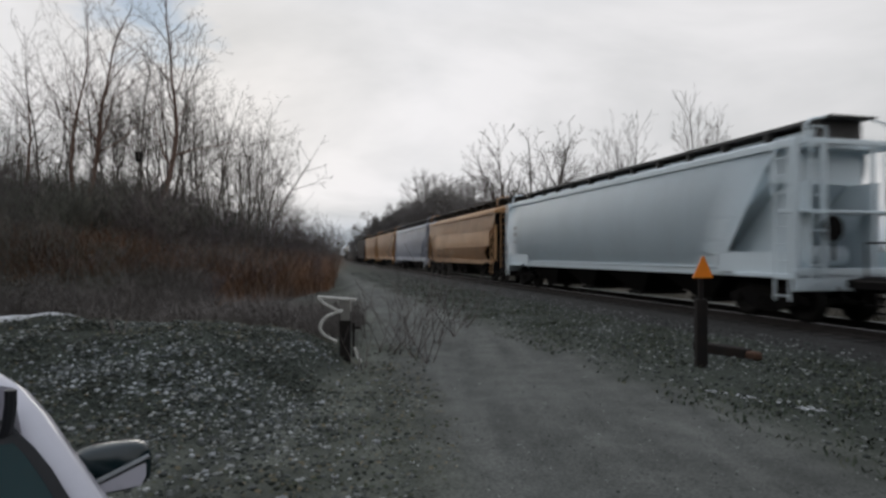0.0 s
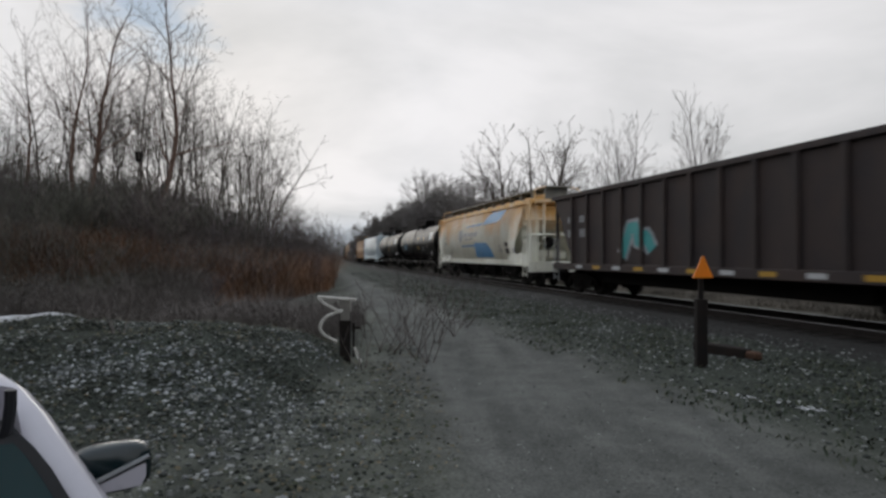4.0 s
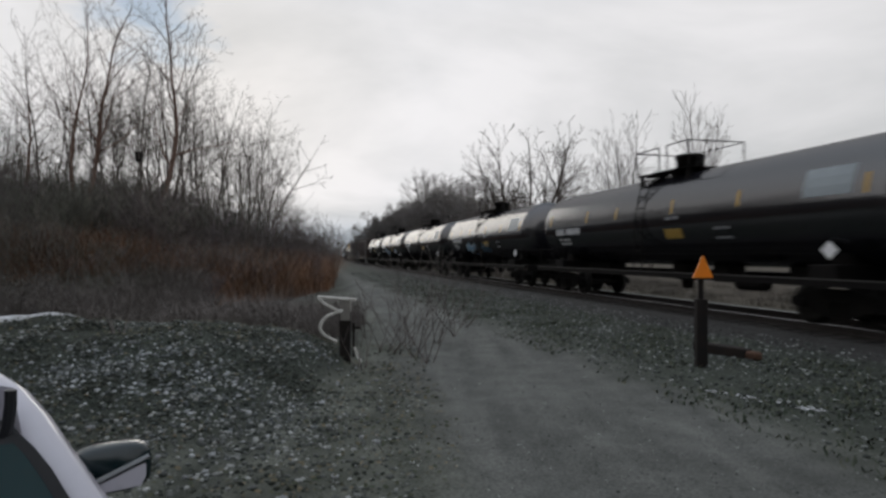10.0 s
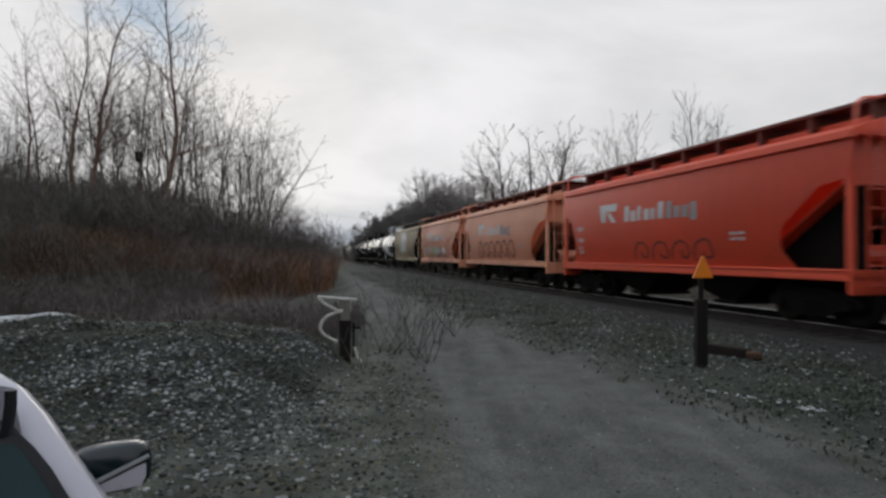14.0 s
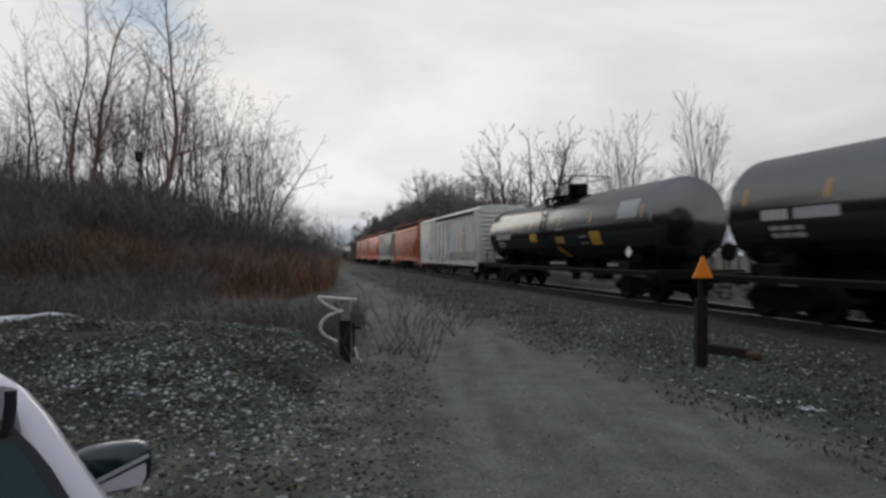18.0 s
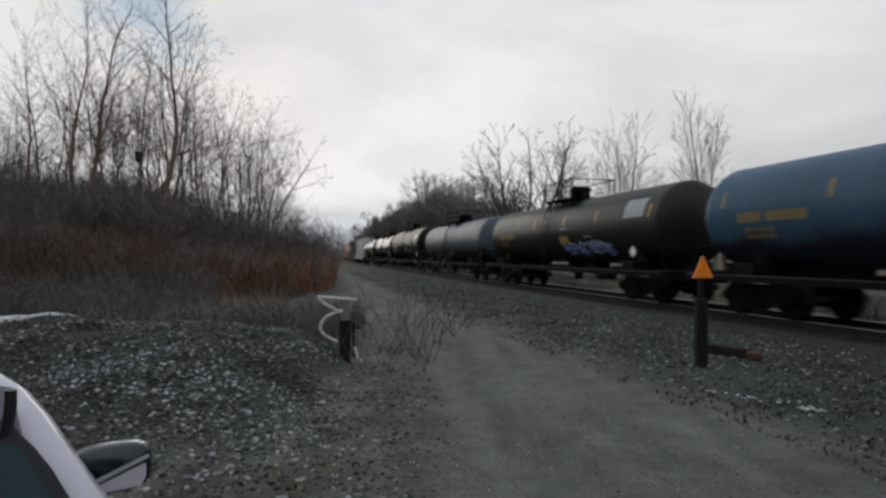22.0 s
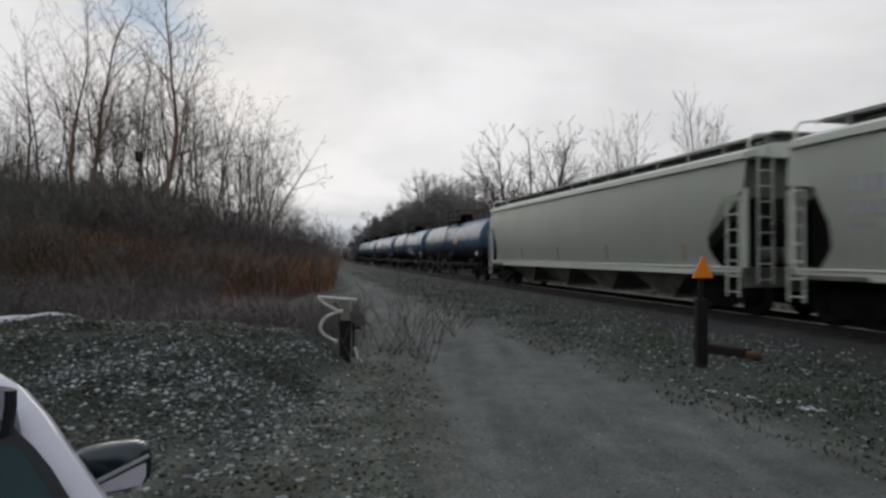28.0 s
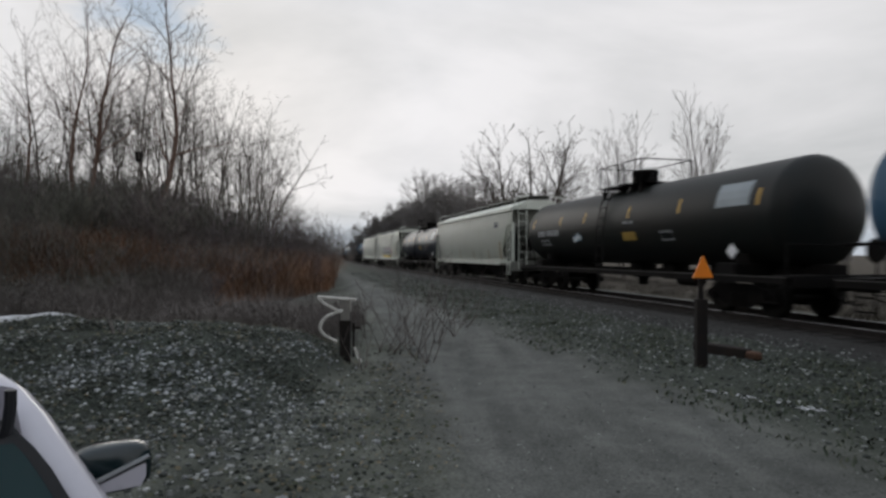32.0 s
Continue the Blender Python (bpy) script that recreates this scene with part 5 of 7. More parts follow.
# open-top car -----------------------------------------------------------------
def gondola(length, body, label):
    car = tagged(new("gondola_car"), label, "rail car", group="cars of the freight train")
    a, hw, z0, z1 = length / 2, 1.52, 1.15, 3.85

    for y in (1, -1):
        part("side_wall", kept(f"gw{length:.2f}", lambda: plate(bmesh.new(), [(-a, z1), (-a + 1.75, z0), (a - 1.75, z0), (a, z1)], -0.02, 0.02)), body, car, at=pose(0, y * hw, 0))
        part("end_slope", kept(f"gq{length:.2f}", lambda: plate(bmesh.new(), [(a - 0.02, z1), (a - 1.77, z0), (a - 1.71, z0), (a + 0.04, z1)], -hw, hw)), body, car, at=pose(0, 0, 0, 0, 0, 0 if y > 0 else 180))
    part("floor", kept(f"gf{length:.2f}", lambda: blocks((-a + 1.8, a - 1.8, -hw + 0.05, hw - 0.05, 0.9, z0))), M["under"], car)
    n = 12
    for y in (1, -1):
        t = 0 if y > 0 else 180
        for i in range(n):
            x = -a + 1.75 + (length - 3.5) * i / (n - 1)
            part("side_rib", kept("gr", lambda: blocks((-0.07, 0.07, 0, 0.11, z0 - 0.05, z1 - 0.05), bevel=0.02)), body, car, at=pose(x, y * (hw + 0.015), 0, 0, 0, t))
        part("top_rail", kept(f"gtr{length:.2f}", lambda: blocks((-a - 0.05, a + 0.05, -0.06, 0.12, z1 - 0.1, z1 + 0.06), bevel=0.015)), body, car, at=pose(0, y * hw, 0, 0, 0, t))
        part("side_sill", kept(f"gs{length:.2f}", lambda: blocks((-a + 0.1, a - 0.1, -0.1, 0.12, 0.95, 1.2), bevel=0.015)), body, car, at=pose(0, y * hw, 0, 0, 0, t))
    for sgn in (1, -1):
        turn = 0 if sgn > 0 else 180
        part("end_rail", kept("ge", lambda: blocks((-0.1, 0.06, -hw, hw, z1 - 0.1, z1 + 0.06), bevel=0.015)), body, car, at=pose(sgn * a, 0, 0, 0, 0, turn))
        part("end_platform", kept("gp", lambda: blocks((-1.9, 0, -hw + 0.05, hw - 0.05, 0.98, 1.08), bevel=0.012)), M["under"], car, at=pose(sgn * a, 0, 0, 0, 0, turn))
        for y in (1, -1):
            part("end_post", kept("gep", lambda: blocks((-0.1, 0.0, -0.06, 0.06, 1.05, z1 - 0.1), bevel=0.01)), body, car, at=pose(sgn * (a - 0.02), y * (hw - 0.1), 0, 0, 0, turn))
            part("ladder", kept("gl", lambda: ladder_shape(0.4, 0.5, 2.2)), M["letters_dim"], car, at=pose(sgn * (a - 0.3), y * (hw + 0.06), 0))
        add_truck(car, sgn * (a - 1.5))
    part("centre_sill", kept(f"gc{length:.2f}", lambda: blocks((-a + 0.1, a - 0.1, -0.3, 0.3, 0.7, 1.0), (-5.5, 5.5, -1.0, 1.0, 0.5, 0.95), bevel=0.02)), M["under"], car)
    for i in range(10):
        s = rect(-a + 2.0 + i * (length - 4) / 9.5, -a + 2.5 + i * (length - 4) / 9.5, 1.02, 1.14)
        decal("sill_reflector", [s], M["letters"] if i % 2 else M["yellow"], car, lambda z: hw + 0.12)
    add_ends(car, a + 0.75, a)
    return car


# ---- the train: where the front of each body stands along the line at 0 s ----
def place_at(s):
    p, a = track(s, 0, RAIL_Z)
    return pose(p.x, p.y, p.z, 0, 0, a)


TRAIN = []          # car, s of its middle at 0 s


def run(car, middle):
    car.matrix_basis = place_at(middle)
    TRAIN.append((car, middle))
    return car


def tank_at(front, *args, half=7.75, **kw):
    return run(tank_car(*args, half=half, **kw), front - half)


def hopper_at(front, rear, *args, **kw):
    """front, rear: ends of the side sheets."""
    car, side = hopper(front - rear, *args, **kw)
    run(car, (front + rear) / 2)
    return car, side


K = "black"
M["walk_grey"] = material("grey_walkway", (0.20, 0.205, 0.19), 0.7, 0, (0.10, 0.095, 0.085), 0.5, 2, 30, 0.0)
M["walk_red"] = material("dark_red_walkway", (0.13, 0.032, 0.022), 0.7, 0, (0.05, 0.02, 0.016), 0.5, 2, 30, 0.0)
# far ahead, before the pale tank
tank_at(188.0, M["black_dull"], "black tank car coupled in the freight train", 0)
tank_at(170.0, M["black_dull"], "black tank car coupled in the freight train", 1)
hopper_at(151.6, 136.8, M["grey_blue"], "pale grey covered hopper car in the train")
tank_at(134.8, M["white_band"], "pale white tank car coupled in the freight train", 1, marks=None, plates=False)
hopper_at(117.0, 100.4, M["gondola"], "dark brown covered hopper car in the train")
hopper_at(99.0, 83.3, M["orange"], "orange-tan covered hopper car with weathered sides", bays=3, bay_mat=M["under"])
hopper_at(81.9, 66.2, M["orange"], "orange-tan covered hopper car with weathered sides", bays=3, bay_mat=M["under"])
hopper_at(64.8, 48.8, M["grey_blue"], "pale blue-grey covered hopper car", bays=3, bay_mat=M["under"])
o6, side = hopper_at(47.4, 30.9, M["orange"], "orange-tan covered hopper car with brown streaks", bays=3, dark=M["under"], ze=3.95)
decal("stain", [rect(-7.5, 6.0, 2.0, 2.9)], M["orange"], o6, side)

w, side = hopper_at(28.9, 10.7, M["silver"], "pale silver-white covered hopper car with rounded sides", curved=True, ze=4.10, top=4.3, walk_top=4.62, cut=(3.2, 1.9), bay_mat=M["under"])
decal("lettering", bars(8.0, 2.75, 0.14, (4,)) + bars(8.0, 2.45, 0.14, (4,)) + bars(8.0, 2.1, 0.1, (4,)), M["paint_grey"], w, side)

# two plain black tanks
t1 = tank_at(8.6, M["black_dull"], "black tank car with faded grey panels", 0, marks="letters_dim", radius=1.41)
decal("faded_panel", [rect(4.6, 3.2, 2.7, 3.9), rect(2.4, 1.2, 2.7, 3.95), rect(0.6, -1.0, 2.7, 3.95)], M["black_green"], t1, SHELLS[t1.name])
t2 = tank_at(-9.9, M["black_dull"], "dull black tank car with a small blue tag", 1, marks="letters_dim", half=7.85)
graffiti(t2, SHELLS[t2.name], 5.2, 4.0, 1.9, 2.7, 2, 5, M["paint_blue"], M["paint_blue"])

cp, side = hopper_at(-28.1, -45.8, M["cream"], "cream covered hopper car stained rusty orange with blue emblem", curved=True, ze=4.10, top=4.3, walk_top=4.74, cut=(3.2, 1.9), bay_mat=M["under"], walk_mat=M["walk_grey"])
# emblem, stripes and patches in blue, bars for the lettering
decal("stripe", [[(1.6, 3.24), (-1.7, 3.24), (-1.6, 3.36), (1.6, 3.30)], [(-1.7, 3.24), (-4.1, 3.26), (-3.2, 3.88), (-2.4, 3.66)],
                 [(-4.1, 3.26), (-4.8, 3.4), (-5.4, 3.86), (-3.2, 3.88)]], M["logo_blue"], cp, side)
decal("stripe", [rect(2.7, -0.2, 2.02, 2.12), [(-0.2, 1.38), (-2.6, 1.38), (-2.55, 2.2), (-0.2, 2.26)], [(-2.6, 1.38), (-3.5, 1.38), (-3.2, 1.84), (-2.55, 2.2)]], M["logo_blue"], cp, side)
decal("emblem", [[(3.25, 2.62), (2.45, 2.62), (2.45, 3.08), (3.25, 3.08)], [(2.95, 2.3), (2.75, 2.3), (2.45, 2.62), (3.25, 2.62)]], M["paint_grey"], cp, side)
decal("lettering", bars(2.25, 2.62, 0.27, (4, 8), 0.72), M["paint_grey"], cp, side)
decal("lettering", bars(1.9, 2.46, 0.07, (9, 10), 1.2), M["letters_dim"], cp, side)
decal("lettering", bars(7.1, 2.62, 0.14, (4,)) + bars(7.1, 2.25, 0.14, (4,)), M["letters_dim"], cp, side)
decal("black_panel", [rect(-5.55, -6.03, 1.95, 2.18), rect(-5.57, -6.05, 1.60, 1.88)], M["paint_black"], cp, side)
graffiti(cp, side, -4.4, -5.2, 1.6, 2.05, 2, 3, None, M["letters_dim"])
graffiti(cp, side, -6.4, -7.2, 1.6, 1.88, 3, 4, None, M["paint_grey"])

for k, (f, r) in enumerate(((-48.7, -65.3), (-66.8, -81.9))):
    g = run(gondola(f - r, M["gondola"], "dark brown open-top hopper car with ribbed sides"), (f + r) / 2)
    gs = lambda z: 1.545
    decal("lettering", bars(7.0, 2.75, 0.25, (2,)) + bars(6.0, 2.75, 0.25, (2,)) + bars(7.0, 2.2, 0.3, (2,)) + bars(6.0, 2.2, 0.3, (2,)), M["letters_dim"], g, gs)
    if k == 0:
        graffiti(g, gs, 2.9, 1.2, 1.3, 2.8, 1, 7, M["paint_teal"], M["paint_grey"])
    else:
        decal("tag", [rect(6.0, 5.4, 1.5, 2.1)], M["paint_blue"], g, gs)
        graffiti(g, gs, -3.0, -5.0, 1.5, 2.2, 3, 8, None, M["letters_dim"])
        graffiti(g, gs, -5.2, -5.8, 1.5, 2.4, 1, 9, M["paint_yellow"], M["yellow_dim"])

BLACK = "glossy black tank car with yellow reflectors and a white placard"
t3 = tank_at(-84.7, M[K], BLACK, 0, half=7.05)
t4 = tank_at(-101.5, M[K], "glossy black tank car with two pale blue tags", 1)
graffiti(t4, SHELLS[t4.name], 3.4, 1.55, 1.45, 2.4, 3, 11, M["paint_blue"], M["paint_white"])
graffiti(t4, SHELLS[t4.name], -2.9, -4.3, 1.65, 2.12, 4, 12, M["paint_white"], M["paint_blue"])
t5 = tank_at(-119.8, M[K], BLACK, 1)
t6 = tank_at(-138.3, M[K], "glossy black tank car with pale blue tags", 0, half=7.05)
graffiti(t6, SHELLS[t6.name], 2.45, 0.5, 1.58, 2.3, 3, 13, M["paint_blue"], M["paint_white"])
graffiti(t6, SHELLS[t6.name], -0.6, -2.05, 1.7, 2.15, 3, 14, None, M["paint_blue"])
t7 = tank_at(-155.2, M[K], BLACK, 0)
tw = tank_at(-173.5, M[K], "short black tank car with a wide white band and white dome", 0, half=4.9, band=M["white_band"], dome_mat=M["paint_white"])

na, side = hopper_at(-185.6, -198.9, M["tan"], "tan covered hopper car with a pale grey patch panel", bays=2, dark=M["under"], ze=4.0, ladders=False)
decal("patch_panel", [rect(2.2, -0.5, 1.82, 3.72)], M["patch_grey"], na, side, cuts=8)
decal("lettering", bars(5.0, 2.44, 0.2, (4,), 1.0) + bars(4.95, 1.92, 0.2, (5,), 0.75) + bars(4.85, 1.64, 0.08, (3, 6)), M["letters_dark"], na, side)


def lettered_hopper(front, rear, mat, label, faded):
    car, sd = hopper_at(front, rear, mat, label, bays=2, dark=mat, ze=4.0, walk_mat=M["walk_red"], bay_mat=M["under"], ladders=False)
    lt, ld = M["letters" if not faded else "letters_dim"], M["letters_dim"]
    decal("emblem", [[(3.3, 2.65), (3.0, 2.65), (2.95, 3.25), (3.45, 3.25)], rect(2.95, 2.3, 3.0, 3.25), [(2.9, 2.95), (2.7, 2.95), (2.3, 2.62), (2.6, 2.62)]], lt, car, sd)
    for k, (w_, h_) in enumerate(((0.27, 0.50), (0.27, 0.34), (0.2, 0.46), (0.27, 0.34), (0.22, 0.34), (0.27, 0.50))):
        x_ = 1.78 - 0.37 * k
        decal("letter_bar", [rect(x_, x_ - w_, 2.60, 2.60 + h_)], lt, car, sd)
    for k, h_ in enumerate((0.5, 0.34, 0.34, 0.40)):
        x_ = -0.48 - 0.37 * k
        decal("letter_bar", [rect(x_, x_ - 0.26, 2.58 - (0.1 if k == 3 else 0), 2.58 + h_)], ld, car, sd)
    decal("lettering", bars(5.1, 2.42, 0.14, (4,)) + bars(5.1, 2.0, 0.14, (4,)) + bars(5.1, 1.75, 0.08, (6,)) + bars(5.1, 1.58, 0.08, (6,)), lt, car, sd)
    decal("notice", bars(-3.1, 2.02, 0.07, (4, 4)) + bars(-3.1, 1.88, 0.07, (4, 4)), lt, car, sd)
    return car, sd


p1, side = lettered_hopper(-200.3, -213.0, M["pink"], "faded salmon-red covered hopper car with a lettered side and graffiti", False)
graffiti(p1, side, 4.2, -1.2, 1.35, 2.35, 5, 21, [M["paint_grey"], M["pink"], M["paint_green"], M["tan"], M["paint_grey"]], M["paint_black"], "grey-green and yellow graffiti")
graffiti(p1, side, -1.6, -2.6, 1.4, 2.2, 1, 22, M["paint_white"], M["paint_grey"])
graffiti(p1, side, 3.4, -1.2, 1.34, 1.62, 4, 23, [M["paint_yellow"], M["paint_green"]], M["paint_green"])
p2, side = lettered_hopper(-214.5, -227.2, M["pink"], "faded salmon-red covered hopper car with dark outline graffiti", False)
graffiti(p2, side, 3.5, -2.6, 1.30, 2.3, 6, 24, None, M["paint_maroon"], "dark maroon outline graffiti")
p3, side = lettered_hopper(-228.9, -241.8, M["red"], "bright red covered hopper car with white lettering", False)
graffiti(p3, side, 1.3, -2.6, 1.35, 1.95, 4, 25, None, M["paint_maroon"])
ag, side = hopper_at(-243.2, -255.6, M["grey"], "pale grey covered hopper car with dark lettering", bays=2, ze=4.0, bay_mat=M["under"])
decal("lettering", bars(2.5, 2.95, 0.28, (6,), 0.75), M["letters_dark"], ag, side)
decal("lettering", bars(1.7, 2.26, 0.08, (10,)) + bars(4.8, 2.58, 0.15, (4,)) + bars(4.8, 2.1, 0.15, (4,)), M["paint_grey"], ag, side)
decal("underline", bars(-0.1, 2.24, 0.07, (5, 4, 8)), M["paint_green"], ag, side)
slogan = bpy.data.curves.new("slogan", "FONT")
slogan.body, slogan.size, slogan.extrude, slogan.offset = "GROWING", 0.40, 0.002, 0.008
slogan.materials.append(M["letters_dark"])
word = new("slogan", slogan)
word.parent = ag
word.matrix_basis = Matrix.Translation((-0.02, side(2.6) + 0.012, 2.46)) @ Euler((radians(90), 0, radians(180))).to_matrix().to_4x4()
p4, side = hopper_at(-257.0, -270.3, M["red_orange"], "orange-red covered hopper car with a grey tag", bays=2, ze=4.0, walk_mat=M["walk_red"], bay_mat=M["under"])
decal("tag", [rect(4.6, 2.6, 1.45, 2.2)], M["patch_grey"], p4, side)

bx = run(boxcar(17.3, M["box_white"], "white ribbed refrigerator boxcar with grey tags and rust"), -272.0 - 8.65)
bs_ = lambda z: 1.585
graffiti(bx, bs_, -1.9, -8.2, 1.12, 1.85, 8, 31, [M["paint_washed"], M["letters_dim"], M["paint_washed"]], M["paint_washed_dark"], "washed-out grey graffiti")
graffiti(bx, lambda z: 1.535, 7.6, 2.9, 1.15, 1.9, 5, 32, M["letters"], M["paint_washed"])
decal("shield_panel", [rect(-4.95, -5.75, 2.85, 3.5)], M["letters"], bx, bs_)
decal("shield", [rect(-5.1, -5.6, 3.2, 3.42)], M["paint_blue"], bx, bs_, 0.01)
decal("shield_foot", [rect(-5.1, -5.6, 2.95, 3.15)], M["paint_red"], bx, bs_, 0.01)
decal("rust_stain", [rect(-5.0, -5.7, 1.65, 2.8)], M["tan"], bx, bs_)
decal("sill_reflector", [rect(x, x - 0.5, 1.10, 1.2) for x in (7.5, 4.2, 0.6, -3.0, -6.4)], M["yellow"], bx, lambda z: 1.60)

x1 = tank_at(-291.0, M[K], "glossy black tank car with yellow panels and large lettering", 0, radius=1.41)
decal("caution_panel", [rect(1.5, 0.7, 2.12, 2.48), rect(-4.3, -5.05, 1.9, 2.4)], M["yellow"], x1, SHELLS[x1.name], 0.012)
decal("caution_stripe", [[(-1.6, 1.3), (-2.0, 1.3), (-1.4, 1.85), (-1.0, 1.85)]], M["yellow"], x1, SHELLS[x1.name], 0.012)
x2 = tank_at(-310.0, M[K], "glossy black tank car with large white lettering", 0, half=6.9, radius=1.39)
x3 = tank_at(-326.5, M["black_dull"], "dull black tank car with yellow reflectors and panels", 0, radius=1.46)
decal("stencil_bar", [rect(-2.7, -4.3, 2.55, 2.72), rect(-6.4, -7.2, 2.4, 2.78)], M["letters_dim"], x3, SHELLS[x3.name], 0.012)
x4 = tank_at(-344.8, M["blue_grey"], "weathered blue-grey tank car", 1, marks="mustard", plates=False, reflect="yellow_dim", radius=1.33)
x5 = tank_at(-363.0, M["black_green"], "dull green-black tank car with a violet tag", 0, marks="mustard", radius=1.33)
graffiti(x5, SHELLS[x5.name], -1.4, -5.3, 1.45, 2.1, 4, 41, M["paint_violet"], M["paint_white"], "violet-blue graffiti")
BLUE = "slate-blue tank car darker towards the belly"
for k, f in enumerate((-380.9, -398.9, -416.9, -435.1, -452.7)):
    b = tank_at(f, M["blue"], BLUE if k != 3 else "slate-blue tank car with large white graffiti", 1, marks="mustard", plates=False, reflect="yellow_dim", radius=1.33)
    part("placard", kept("placard", lambda: bmesh.new()), M["placard"], b, at=pose(-6.35, 1.10, 1.62))
    if k in (0, 2, 4):
        decal("warning_panel", [rect(-2.0, -2.9, 2.26, 2.6)], M["yellow"], b, SHELLS[b.name])
    if k == 3:
        graffiti(b, SHELLS[b.name], -0.4, -2.8, 1.35, 2.3, 4, 42, M["paint_white"], M["paint_grey"], "white graffiti")
        graffiti(b, SHELLS[b.name], -2.2, -3.7, 1.5, 2.3, 3, 43, None, M["paint_white"])

h1, side = hopper_at(-470.7, -490.1, M["grey_green"], "grey covered hopper car with long smooth sides", cut=(2.95, 1.3), dark=M["bay_shade"], walk_mat=M["walk_grey"], bay_mat=M["bay_shade"], walk_top=4.56)
h1side = side
decal("sill_stripe", [rect(x, x - 0.12, 1.35, 1.85) for x in (5.0, 1.0, -3.0, -7.3)], M["tan"], h1, side)
h2, side = hopper_at(-491.4, -511.0, M["grey_green"], "grey covered hopper car with black and white graffiti", cut=(2.95, 1.3), dark=M["bay_shade"], walk_mat=M["walk_grey"], bay_mat=M["bay_shade"], walk_top=4.56)
graffiti(h2, side, 2.7, -4.8, 1.45, 2.6, 6, 51, M["paint_grey"], M["paint_black"], "black and silver graffiti on a yellow ground")
decal("graffiti_ground", [rect(2.75, -4.6, 1.16, 1.55)], M["paint_yellow"], h2, side, 0.1)
decal("graffiti_accent", [rect(-0.6, -0.9, 2.1, 2.3), rect(-2.2, -2.5, 2.2, 2.45), rect(-4.5, -4.9, 1.6, 2.3)], M["paint_red"], h2, side, 0.012)
decal("lettering", bars(8.2, 2.75, 0.30, (4,), 0.6) + bars(8.2, 2.3, 0.26, (6,), 0.6) + bars(8.2, 2.05, 0.1, (6,)), M["paint_grey"], h2, side)
decal("sill_stripe", [rect(-8.05, -8.18, 1.6, 2.5), rect(-5.6, -5.75, 1.55, 2.05), rect(-7.6, -8.0, 1.5, 2.0)], M["tan"], h2, side)
d1 = tank_at(-513.0, M["navy"], "dark blue-black tank car with yellow reflectors", 0, half=7.55, marks="letters_dim", radius=1.35)
h3, side = hopper_at(-529.6, -545.9, M["grey_green"], "grey covered hopper car with dark lettering and yellow stripes", bays=3, ze=3.92, cut=(2.95, 1.3), dark=M["bay_shade"], walk_mat=M["walk_grey"], bay_mat=M["under"], walk_top=4.52)
decal("lettering", bars(-5.4, 2.95, 0.32, (3,), 0.55), M["letters_dark"], h3, side)
decal("sill_stripe", [rect(x, x - 0.13, 1.32, 1.8) for x in (1.6, -1.4, -4.3)] + [rect(-6.3, -6.5, 1.3, 2.2)], M["tan"], h3, side)
d2 = tank_at(-547.8, M["black_green"], "dull green-black tank car with yellow reflectors and a white tag", 0, half=7.35, marks="letters_dim", radius=1.36)
graffiti(d2, SHELLS[d2.name], 2.4, 1.7, 2.0, 2.4, 2, 61, M["paint_white"], M["paint_blue"])
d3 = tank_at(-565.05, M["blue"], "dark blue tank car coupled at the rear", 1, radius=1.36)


def motions():
    for car, middle in TRAIN:
        walk(car, [(float(t), place_at(middle + SPEED * t)) for t in range(0, 33)])
    # wheels: one turn of the tread per circumference; each axle place shares one action
    rate = math.degrees(SPEED / 0.457) / FPS
    for dx, wheels in AXLES.items():
        first = wheels[0]
        walk(first, [(k / FPS, pose(0.89 * dx, 0, 0.457, 0, (rate * k) % 360.0, 0)) for k in range(int(DUR * FPS) + 1)])
        act, slot = first.animation_data.action, first.animation_data.action_slot
        for wh in wheels[1:]:
            wh.rotation_mode = "QUATERNION"
            wh.animation_data_create()
            wh.animation_data.action = act
            wh.animation_data.action_slot = slot


# ---- plants ----
class Twigs:
    """Gathers tapered branches as vertices and faces."""

    def __init__(self):
        self.v, self.f = [], []

    def seg(self, a, b, r0, r1, n=4):
        d = b - a
        q = d.to_track_quat("Z", "Y")
        i0 = len(self.v)
        for p, r in ((a, r0), (b, r1)):
            for k in range(n):
                w = 2 * math.pi * k / n
                self.v.append((p + q @ Vector((r * math.cos(w), r * math.sin(w), 0)))[:])
        for k in range(n):
            j = (k + 1) % n
            self.f.append((i0 + k, i0 + j, i0 + n + j, i0 + n + k))

    def mesh(self, name):
        me = bpy.data.meshes.new(name)
        me.from_pydata(self.v, [], self.f)
        me.shade_smooth()
        return me


